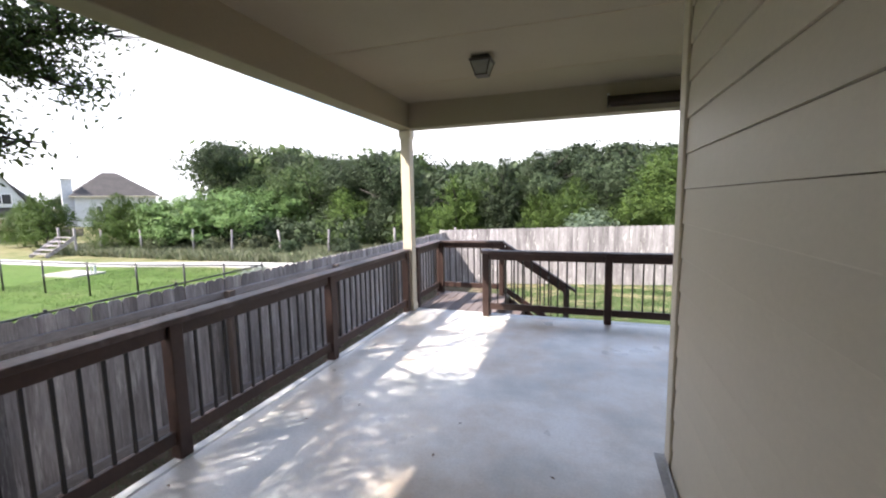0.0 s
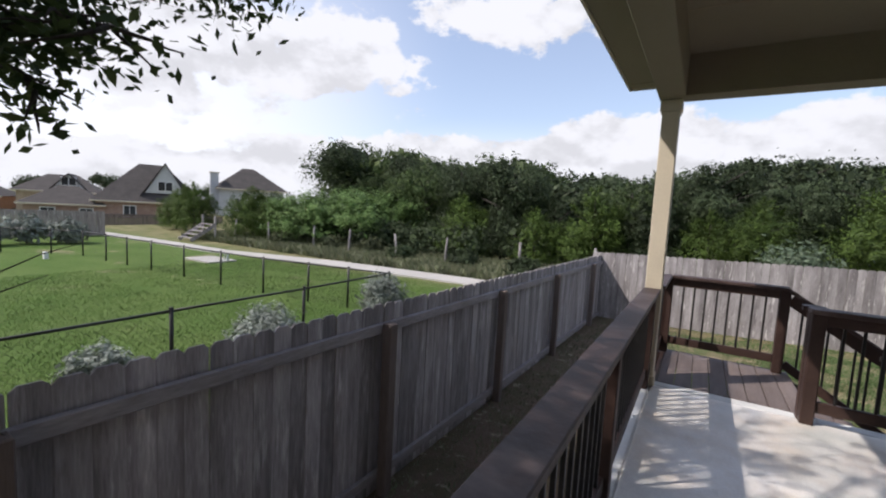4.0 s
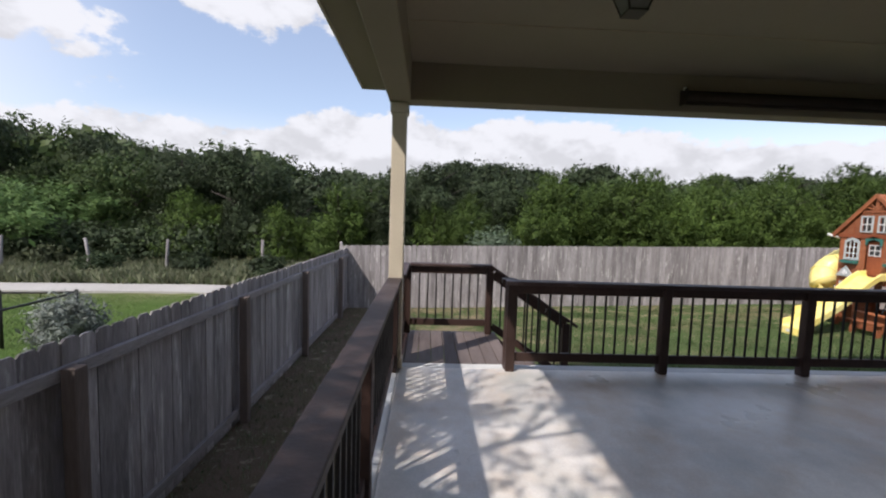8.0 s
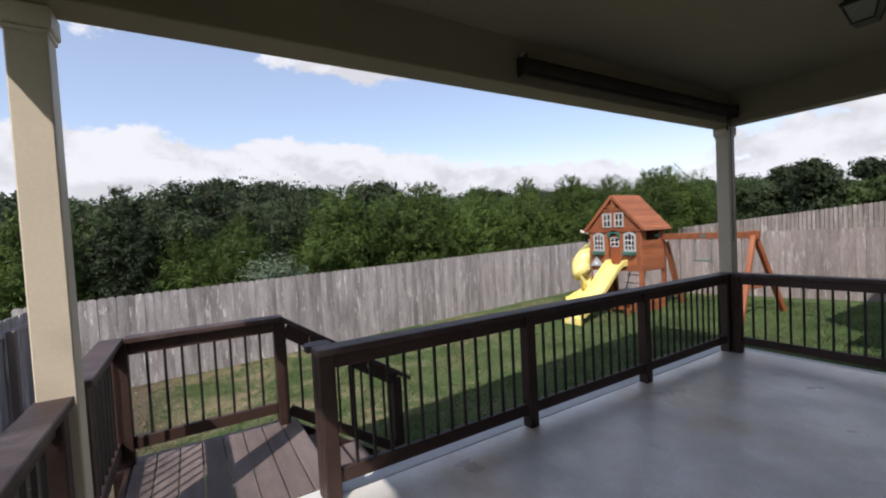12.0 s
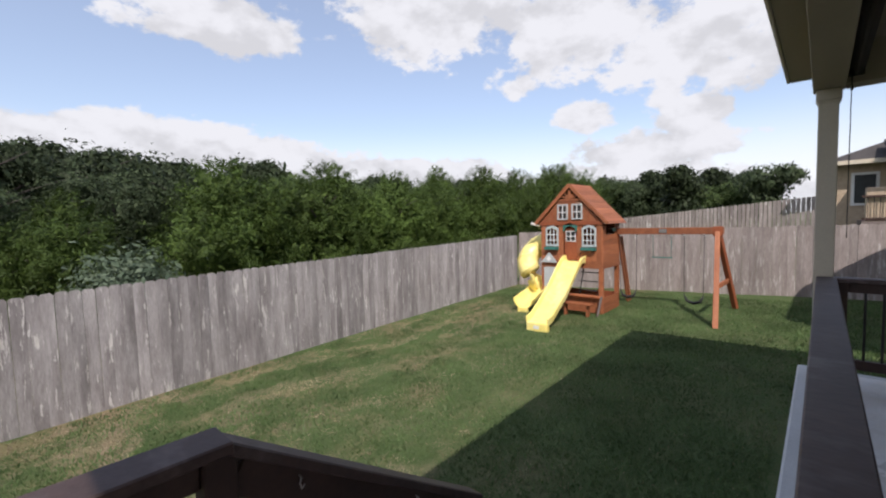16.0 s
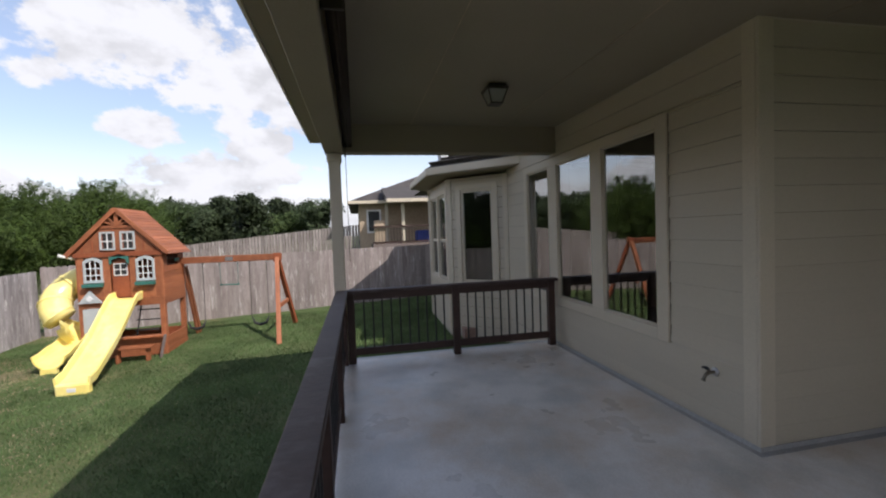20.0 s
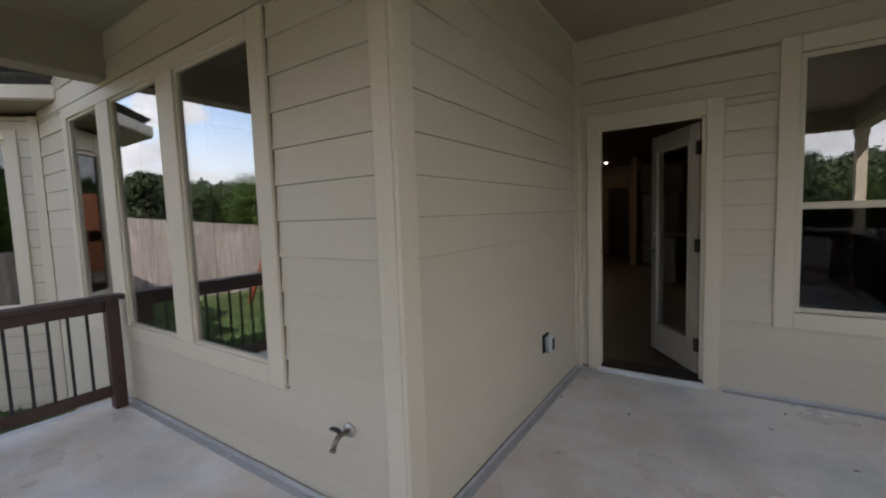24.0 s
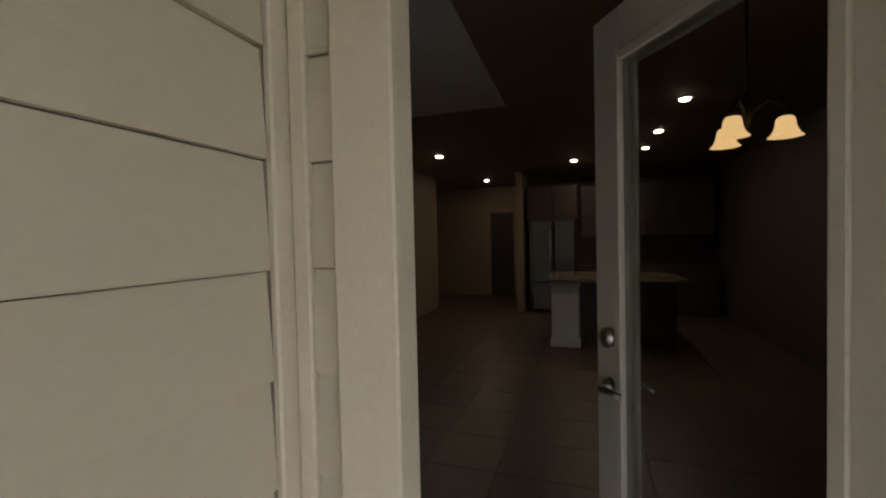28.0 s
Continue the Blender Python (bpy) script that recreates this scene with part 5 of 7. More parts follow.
cab = thing("kitchen_cabinet", (3.0, -13.2, 1.85), "dark espresso cabinet over the refrigerator", "cabinet")
slab("body", 2.60, 3.55, -13.7, -13.05, 1.80, 2.45, M_CABINET, cab)
slab("door", 2.62, 3.06, -13.05, -13.03, 1.87, 2.43, M_CABINET, cab)
slab("door", 3.09, 3.53, -13.05, -13.03, 1.87, 2.43, M_CABINET, cab)
cb2 = thing("kitchen_cabinet", (1.6, -13.2, RZ), "dark espresso wall of kitchen cabinets", "cabinet")
slab("base_body", 0.3, 2.55, -13.7, -13.1, RZ, 0.92, M_CABINET, cb2)
slab("wall_body", 0.3, 2.55, -13.7, -13.35, 1.45, 2.45, M_CABINET, cb2)
for i in range(4):
    slab("door", 0.32 + i * 0.56, 0.85 + i * 0.56, -13.35, -13.33, 1.47, 2.43, M_CABINET, cb2)
isl = thing("kitchen_island", (2.4, -10.8, RZ), "kitchen island with a white panelled end and granite top", "kitchen island")
slab("end_panel", 2.55, 2.89, -10.6, -10.45, RZ, 0.90, M_ISLAND, isl)
slab("base_trim", 2.53, 2.91, -10.62, -10.43, RZ, 0.14, M_ISLAND, isl)
slab("cap_trim", 2.53, 2.91, -10.62, -10.43, 0.84, 0.899, M_ISLAND, isl)
slab("body", 1.4, 2.53, -11.4, -10.6, RZ, 0.90, M_CABINET, isl)
slab("counter", 1.3, 2.97, -11.5, -10.35, 0.90, 0.94, M_COUNTER, isl, "speckled granite counter", bevel=0.008)
bar("faucet", [(2.2, -10.9, 0.94), (2.2, -10.9, 1.22), (2.2, -10.8, 1.28), (2.2, -10.72, 1.2)], 0.012, M_STEEL, isl)
hall = thing("hall_wall", (4.6, -12.5, RZ), "partition wall with a dark doorway", "wall", kind="structure")
slab("partition", 3.62, 3.74, -13.9, -12.9, RZ, 2.74, M_DARK_ROOM, hall)
slab("partition", 5.4, 5.55, -13.0, -9.4, RZ, 2.74, M_DARK_ROOM, hall)
slab("doorway", 4.2, 4.75, -15.19, -15.15, RZ, 2.1, M_CABINET, hall)

# ---- play tower with slides and swings ----


def play_tower():
    X0, X1, Y0, Y1 = 9.62, 10.62, 3.50, 4.95       # front faces west, towards the porch
    g = ground_z(10.1, 4.2)
    p = thing("play_tower", (10.1, 4.27, g), "reddish wooden play tower with yellow slides and swings", "playset")
    deck, wall_top, apex = 0.56, 1.41, 2.25
    ym = (Y0 + Y1) / 2
    for x in (X0 + 0.04, X1 - 0.04):
        for y in (Y0 + 0.04, Y1 - 0.04):
            slab("corner_post", x - 0.045, x + 0.045, y - 0.045, y + 0.045, g - 0.02, wall_top, M_RED, p)
    slab("deck_floor", X0, X1, Y0, Y1, deck - 0.09, deck, M_RED_DK, p)
    slab("front_joist", X0 - 0.012, X0 + 0.03, Y0, Y1, deck - 0.16, deck + 0.0, M_RED, p)
    slab("side_joist", X0, X1, Y0 - 0.012, Y0 + 0.03, deck - 0.16, deck, M_RED, p)
    # front wall with two windows and a doorway, boards upright
    cols = [(Y0 + 0.02, Y0 + 0.13), (Y0 + 0.44, Y0 + 0.56), (Y1 - 0.56, Y1 - 0.44), (Y1 - 0.13, Y1 - 0.02)]
    for a, b in cols:
        slab("front_board", X0 - 0.01, X0 + 0.012, a, b, deck, wall_top, M_RED, p)
    for a, b in ((Y0 + 0.13, Y0 + 0.44), (Y1 - 0.44, Y1 - 0.13)):
        slab("front_board", X0 - 0.01, X0 + 0.012, a, b, deck, 0.86, M_RED, p)
        slab("front_board", X0 - 0.01, X0 + 0.012, a, b, 1.34, wall_top, M_RED, p)
        w = link("window", box_mesh(0.03, b - a + 0.02, 0.05, M_GREY_PL, 0.006), (X0 - 0.02, (a + b) / 2, 0.90), p, "grey plastic window with arched top and white bars")
        for y in (a + 0.015, b - 0.015):
            slab("frame_side", X0 - 0.036, X0 - 0.008, y - 0.02, y + 0.02, 0.88, 1.30, M_GREY_PL, w)
        link("frame_arch", bm_mesh("frame_arch", prism_bm([(a - 0.005, 1.26), (a + 0.05, 1.33), ((a + b) / 2, 1.36), (b - 0.05, 1.33), (b + 0.005, 1.26), (b - 0.03, 1.25), ((a + b) / 2, 1.31), (a + 0.03, 1.25)], 0.03, "x"), M_GREY_PL), (X0 - 0.022, 0, 0), w)
        for z in (1.02, 1.15):
            slab("muntin", X0 - 0.03, X0 - 0.014, a + 0.03, b - 0.03, z - 0.009, z + 0.009, M_WHITE_PL, w)
        for f in (0.36, 0.64):
            y = a + (b - a) * f
            slab("muntin", X0 - 0.031, X0 - 0.013, y - 0.008, y + 0.008, 0.92, 1.29, M_WHITE_PL, w)
        slab("flower_box", X0 - 0.11, X0 - 0.012, a - 0.01, b + 0.01, 0.80, 0.865, M_GREEN_PL, p, "green plastic flower box")
    da, db = Y0 + 0.56, Y1 - 0.56
    link("door_arch", bm_mesh("door_arch", prism_bm([(da, 1.22), (da, 1.36), ((da + db) / 2, 1.41), (db, 1.36), (db, 1.22), (db - 0.03, 1.22), (db - 0.05, 1.30), ((da + db) / 2, 1.345), (da + 0.05, 1.30), (da + 0.03, 1.22)], 0.03, "x"), M_GREEN_PL), (X0 - 0.02, 0, 0), p, "green arched door head")
    dd = slab("playhouse_door", X0 + 0.03, X0 + 0.05, da + 0.005, db - 0.005, deck + 0.01, 1.30, M_RED_DK, p, "dark wooden door with a small white window")
    slab("door_glass", X0 + 0.024, X0 + 0.029, da + 0.06, db - 0.06, 1.0, 1.22, M_BLACK, dd)
    for z in (1.0, 1.11, 1.22):
        slab("door_bar", X0 + 0.014, X0 + 0.0235, da + 0.05, db - 0.05, z - 0.009, z + 0.009, M_WHITE_PL, dd)
    for y in (da + 0.055, (da + db) / 2, db - 0.055):
        slab("door_bar", X0 + 0.012, X0 + 0.0225, y - 0.008, y + 0.008, 1.0, 1.22, M_WHITE_PL, dd)
    # side walls of lap boards, upper and lower
    for y, s in ((Y0, -1), (Y1, 1)):
        for k in range(7):
            z = deck + k * 0.115
            if s < 0 and k in (5, 6):
                slab("side_board", X0 + 0.02, X0 + 0.2, y - 0.012, y + 0.012, z, z + 0.112, M_RED, p)
                slab("side_board", X1 - 0.3, X1 - 0.02, y - 0.012, y + 0.012, z, z + 0.112, M_RED, p)
            else:
                slab("side_board", X0 + 0.02, X1 - 0.02, y - 0.012, y + 0.012, z, z + 0.112, M_RED, p)
        for k in range(3 if s < 0 else 5):
            z = g + 0.02 + k * 0.115
            slab("side_board", X0 + 0.02, X1 - 0.02, y - 0.012, y + 0.012, z, z + 0.112, M_RED, p)
    for k in range(7):
        z = deck + k * 0.115
        slab("back_board", X1 - 0.012, X1 + 0.012, Y0, Y1, z, z + 0.112, M_RED_DK, p)
    for k in range(3):
        z = g + 0.02 + k * 0.115
        slab("back_low_board", X1 - 0.012, X1 + 0.012, Y0 + 0.02, Y1 - 0.02, z, z + 0.112, M_RED_DK, p)
    for k in range(3):
        z = g + 0.02 + k * 0.115
        slab("front_low_board", X0 - 0.012, X0 + 0.012, Y0 + 0.02, Y1 - 0.5, z, z + 0.112, M_RED, p)
    slab("counter_shelf", X0 - 0.10, X0 + 0.05, Y0 + 0.0, Y1 - 0.48, g + 0.37, g + 0.405, M_RED, p)
    slab("low_panel", X0 - 0.01, X0 + 0.012, Y1 - 0.42, Y1 - 0.06, g + 0.5, deck - 0.18, M_GREY_PL, p, "grey chalk panel")
    slab("low_frame", X0 - 0.016, X0 + 0.014, Y1 - 0.50, Y1 - 0.42, g, deck - 0.1, M_RED, p)
    # rope ladder panel seen through the lower opening
    for k in range(4):
        bar("ladder_rung", [(X0 + 0.08 + 0.08 * k, Y0 + 0.16, g + 0.50 + k * 0.19), (X0 + 0.08 + 0.08 * k, Y0 + 0.58, g + 0.50 + k * 0.19)], 0.013, M_BLACK, p, seg=6)
    for y in (Y0 + 0.16, Y0 + 0.58):
        bar("ladder_side", [(X0 + 0.02, y, g + 0.05), (X0 + 0.42, y, deck - 0.1)], 0.014, M_BLACK, p, seg=6)
    # gable with two small windows and a sun-ray truss
    link("gable", bm_mesh("gable", prism_bm([(Y0 - 0.02, wall_top), (Y1 + 0.02, wall_top), (ym + 0.26, 1.93), (ym - 0.26, 1.93)], 0.024, "x"), M_RED), (X0 - 0.004, 0, 0), p)
    for k in range(8):
        y = Y0 + 0.12 + k * 0.172
        h = 1.42 + 0.85 * (1 - abs(y - ym) / 0.80) * 0.62
        slab("batten", X0 - 0.028, X0 - 0.017, y - 0.012, y + 0.012, 1.46, min(h, 1.9), M_RED_DK, p)
    slab("gable_band", X0 - 0.035, X0 - 0.016, Y0 - 0.03, Y1 + 0.03, wall_top - 0.05, wall_top + 0.035, M_RED_DK, p)
    slab("gable_tie", X0 - 0.035, X0 - 0.016, ym - 0.30, ym + 0.30, 1.90, 1.95, M_RED, p)
    for s in (-1, 1):
        yc = ym + s * 0.17
        w = link("gable_window", box_mesh(0.03, 0.25, 0.03, M_GREY_PL, 0.005), (X0 - 0.03, yc, 1.50), p, "small grey plastic gable window")
        slab("window_top", X0 - 0.045, X0 - 0.017, yc - 0.125, yc + 0.125, 1.80, 1.835, M_GREY_PL, w)
        for o in (-0.11, 0.11):
            slab("window_side", X0 - 0.045, X0 - 0.017, yc + o - 0.016, yc + o + 0.016, 1.51, 1.80, M_GREY_PL, w)
        slab("window_dark", X0 - 0.026, X0 - 0.018, yc - 0.095, yc + 0.095, 1.515, 1.80, M_BLACK, w)
        slab("muntin", X0 - 0.036, X0 - 0.027, yc - 0.01, yc + 0.01, 1.515, 1.80, M_WHITE_PL, w)
        slab("muntin", X0 - 0.037, X0 - 0.027, yc - 0.095, yc + 0.095, 1.645, 1.665, M_WHITE_PL, w)
        beam("truss", (X0 - 0.03, ym + s * 0.03, 1.96), (X0 - 0.03, ym + s * 0.21, 2.02), 0.02, 0.035, M_RED, p)
        beam("truss", (X0 - 0.032, ym + s * 0.03, 1.98), (X0 - 0.032, ym + s * 0.14, 2.10), 0.02, 0.035, M_RED, p)
        beam("barge_board", (X0 - 0.06, ym, apex + 0.01), (X0 - 0.06, ym + s * 0.86, wall_top - 0.02), 0.03, 0.08, M_RED, p)
        # roof boards
        for k in range(15):
            t0, t1 = k / 15, (k + 1.15) / 15
            y0, y1 = ym + s * 0.86 * t0, ym + s * 0.86 * t1
            z0, z1 = apex + 0.03 - 0.90 * t0, apex + 0.03 - 0.90 * t1
            L = math.hypot(y1 - y0, z1 - z0)
            link("roof_board", box_mesh(X1 - X0 + 0.16, L * 1.06, 0.011, M_RED, 0.003), ((X0 + X1) / 2, (y0 + y1) / 2, (z0 + z1) / 2 + 0.004), p, rot=((math.atan2(z1 - z0, y1 - y0) if s > 0 else math.atan2(z1 - z0, y1 - y0) + math.pi) + s * 0.10, 0, 0))
    slab("king_post", X0 - 0.035, X0 - 0.016, ym - 0.035, ym + 0.035, 1.95, 2.26, M_RED, p)
    link("back_gable", bm_mesh("back_gable", prism_bm([(Y0, wall_top), (Y1, wall_top), (ym, 2.26)], 0.02, "x"), M_RED_DK), (X1, 0, 0), p)
    # sign over the low panel
    link("crest", bm_mesh("crest", prism_bm([(Y1 - 0.42, 0.50), (Y1 - 0.02, 0.50), (Y1 - 0.22, 0.74)], 0.03, "x"), M_GREY_PL), (X0 - 0.05, 0, 0), p, "grey plastic crest with a white diamond")
    link("diamond", bm_mesh("diamond", prism_bm([(Y1 - 0.28, 0.58), (Y1 - 0.22, 0.52), (Y1 - 0.16, 0.58), (Y1 - 0.22, 0.65)], 0.02, "x"), M_WHITE_PL), (X0 - 0.07, 0, 0), p)
    # wave slide
    prof = [(9.60, 0.56), (9.42, 0.545), (9.25, 0.43), (8.95, 0.16), (8.68, -0.07), (8.45, -0.22), (8.22, -0.36), (8.05, -0.47), (7.93, -0.50), (7.86, -0.52)]
    ys = 4.10
    bm = bmesh.new()
    sec = [(-0.25, 0.10), (-0.24, 0.125), (-0.215, 0.12), (-0.20, 0.02), (-0.15, 0.0), (0.15, 0.0), (0.20, 0.02), (0.215, 0.12), (0.24, 0.125), (0.25, 0.10), (0.235, -0.03), (-0.235, -0.03)]
    rows = [[bm.verts.new((x, ys + y, z + h)) for y, h in sec] for x, z in prof]
    for r0, r1 in zip(rows, rows[1:]):
        for i in range(len(sec)):
            bm.faces.new((r0[i], r0[(i + 1) % len(sec)], r1[(i + 1) % len(sec)], r1[i]))
    bm.faces.new(rows[0])
    bm.faces.new(rows[-1][::-1])
    bmesh.ops.recalc_face_normals(bm, faces=bm.faces[:])
    part("slide", bm, M_YELLOW, p, "glossy yellow plastic wave slide")
    slab("slide_foot", 7.83, 7.95, ys - 0.225, ys + 0.225, ground_z(7.9, ys) - 0.01, -0.50, M_YELLOW, p, "yellow slide foot", bevel=0.02)
    slab("slide_badge", 7.824, 7.831, ys - 0.06, ys + 0.06, -0.62, -0.56, M_WHITE_PL, p)
    # tube slide curling down at the far side
    ctrl = [Vector(c) for c in ((10.12, Y1 - 0.15, 0.98), (10.12, Y1 + 0.05, 0.96), (10.08, Y1 + 0.36, 0.82), (9.86, Y1 + 0.50, 0.56), (9.66, Y1 + 0.36, 0.28), (9.72, Y1 + 0.16, 0.06), (9.62, Y1 + 0.16, -0.16), (9.36, Y1 + 0.24, -0.30), (9.2, Y1 + 0.28, -0.36))]
    pts = []
    for i in range(1, len(ctrl) - 2):
        a, b, c, d = ctrl[i - 1:i + 3]
        for k in range(4):
            t = k / 4
            pts.append(0.5 * (2 * b + (c - a) * t + (2 * a - 5 * b + 4 * c - d) * t * t + (3 * b - a - 3 * c + d) * t ** 3))
    cut = 13
    tb = bar("tube_slide", pts[:cut + 1], [0.25] * (cut + 1), M_YELLOW, p, "yellow plastic spiral tube slide", seg=18)
    for i in (4, 9, 12):
        d = (Vector(pts[i + 1]) - Vector(pts[i])).normalized() * 0.02
        bar("tube_collar", [Vector(pts[i]) - d, Vector(pts[i]) + d], 0.265, M_YELLOW, tb, seg=18)
    # the open chute below it, flaring at the lip
    bm = bmesh.new()
    low_pts = [Vector(q_) for q_ in pts[cut:]] + [Vector(pts[-1]) + Vector((-0.14, 0.02, -0.07)), Vector(pts[-1]) + Vector((-0.28, 0.03, -0.10))]
    rows = []
    for i, c in enumerate(low_pts):
        d = low_pts[min(i + 1, len(low_pts) - 1)] - low_pts[max(i - 1, 0)]
        side = Vector((-d.y, d.x, 0)).normalized()
        up = Vector((0, 0, 1))
        arc = [math.pi * (1.0 + k / 10) for k in range(11)]
        open_ = 1.0 + 0.12 * i / len(low_pts)
        ring_o = [c + side * (0.25 * open_ * math.cos(a_)) + up * (0.25 * math.sin(a_) + 0.03) for a_ in arc]
        ring_i = [c + side * (0.225 * open_ * math.cos(a_)) + up * (0.225 * math.sin(a_) + 0.03) for a_ in reversed(arc)]
        rows.append([bm.verts.new(v_) for v_ in ring_o + ring_i])
    for r0, r1 in zip(rows, rows[1:]):
        for i in range(len(r0)):
            bm.faces.new((r0[i], r0[(i + 1) % len(r0)], r1[(i + 1) % len(r0)], r1[i]))
    bm.faces.new(rows[0])
    bm.faces.new(rows[-1][::-1])
    bmesh.ops.recalc_face_normals(bm, faces=bm.faces[:])
    part("tube_exit", bm, M_YELLOW, p, "open yellow chute at the tube's end")
    e = low_pts[-1]
    slab("tube_leg", e.x - 0.02, e.x + 0.05, e.y - 0.13, e.y + 0.13, ground_z(e.x, e.y) - 0.02, e.z - 0.19, M_YELLOW, p)
    bar("periscope", [(X0 + 0.05, Y1 + 0.02, 1.33), (X0 - 0.05, Y1 + 0.12, 1.38), (X0 - 0.13, Y1 + 0.20, 1.42)], [0.022, 0.022, 0.03], M_WHITE_PL, p, "pale plastic toy telescope")
    slab("side_sign", X0 + 0.52, X0 + 0.72, Y0 - 0.03, Y0 - 0.013, 1.20, 1.27, M_GREEN_PL, p, "green plastic bracket at the swing beam")
    # bench
    slab("bench_seat", X0 - 0.42, X0 - 0.20, Y0 + 0.12, Y0 + 0.78, g + 0.24, g + 0.27, M_RED, p)
    for y in (Y0 + 0.2, Y0 + 0.70):
        slab("bench_leg", X0 - 0.36, X0 - 0.26, y - 0.025, y + 0.025, g - 0.02, g + 0.24, M_RED, p)
    beam("stake", (X0 - 0.10, Y0 - 0.02, g + 0.42), (X0 - 0.24, Y0 + 0.02, g), 0.05, 0.03, M_DECK, p)
    # climbing wall on the back corner
    beam("climb_rail", (X1 + 0.0, Y0 - 0.05, deck + 0.5), (X1 + 0.62, Y0 - 0.05, ground_z(11.2, 3.5)), 0.04, 0.09, M_RED, p)
    beam("climb_rail", (X1 - 0.15, Y0 - 0.03, 1.18), (X1 + 0.5, Y0 - 0.03, ground_z(11.1, 3.5)), 0.04, 0.07, M_RED, p)
    # swing beam, A-frame and swings
    xb, ye = 10.48, 1.56
    slab("swing_beam", xb - 0.045, xb + 0.045, ye - 0.12, Y0 + 0.1, 1.12, 1.26, M_RED, p, bevel=0.006)
    gf, gb = ground_z(9.45, 1.42), ground_z(11.25, 1.42)
    beam("swing_leg", (xb - 0.04, ye - 0.02, 1.16), (9.45, ye - 0.16, gf - 0.02), 0.09, 0.09, M_RED, p)
    beam("swing_leg", (xb + 0.04, ye - 0.02, 1.16), (11.22, ye - 0.24, gb - 0.02), 0.09, 0.09, M_RED_DK, p)
    beam("swing_brace", (10.05, ye - 0.11, 0.15), (10.88, ye - 0.14, 0.15), 0.04, 0.09, M_RED, p)
    slab("beam_bracket", xb - 0.055, xb + 0.055, ye - 0.10, ye + 0.06, 1.08, 1.275, M_RED_DK, p, bevel=0.01)
    slab("beam_plate", xb - 0.049, xb - 0.046, 2.45, 2.60, 1.15, 1.23, M_STEEL, p)
    for y, low, kind in ((3.25, -0.14, "belt"), (2.55, 0.62, "trapeze"), (1.95, -0.14, "belt")):
        for o in (-0.18, 0.18):
            slab("hanger", xb - 0.02, xb + 0.02, y + o - 0.015, y + o + 0.015, 1.085, 1.12, M_STEEL, p)
            bar("swing_rope", [(xb, y + o, 1.10), (xb, y + o * 0.97, low)], 0.006, M_BLACK if kind == "belt" else M_GREEN_PL, p, seg=5)
        if kind == "belt":
            bar("swing_seat", [(xb, y - 0.175, low), (xb, y - 0.12, low - 0.13), (xb, y, low - 0.17), (xb, y + 0.12, low - 0.13), (xb, y + 0.175, low)], [0.012, 0.03, 0.035, 0.03, 0.012], M_BLACK, p, "black belt swing seat", seg=8)
        else:
            bar("trapeze_bar", [(xb, y - 0.2, low), (xb, y + 0.2, low)], 0.014, M_GREEN_PL, p, "green trapeze bar", seg=8)


play_tower()

# ---- plants ----


def leaf_mesh(name, centres, normals, size, mat, seed, aspect=2.2, spread=0.9):
    """One quad a leaf, at each centre, turned roughly outward."""
    r = np.random.default_rng(seed)
    n = len(centres)
    c = np.asarray(centres, float)
    nr = np.asarray(normals, float) + r.normal(0, spread, (n, 3))
    nr /= np.linalg.norm(nr, axis=1)[:, None] + 1e-9
    u = np.cross(nr, r.normal(0, 1, (n, 3)))
    u /= np.linalg.norm(u, axis=1)[:, None] + 1e-9
    w = np.cross(nr, u)
    s = np.asarray(size).reshape(-1, 1) * r.uniform(0.6, 1.4, (n, 1))
    a, b = u * s * 0.5 * aspect ** 0.5, w * s * 0.5 / aspect ** 0.5
    vs = np.stack([c - a, c - b, c + a, c + b], 1).reshape(-1, 3)
    me = bpy.data.meshes.new(name)
    me.vertices.add(4 * n)
    me.vertices.foreach_set("co", vs.ravel())
    me.loops.add(4 * n)
    me.loops.foreach_set("vertex_index", np.arange(4 * n))
    me.polygons.add(n)
    me.polygons.foreach_set("loop_start", np.arange(0, 4 * n, 4))
    me.update()
    me.validate()
    me.materials.append(mat)
    return me


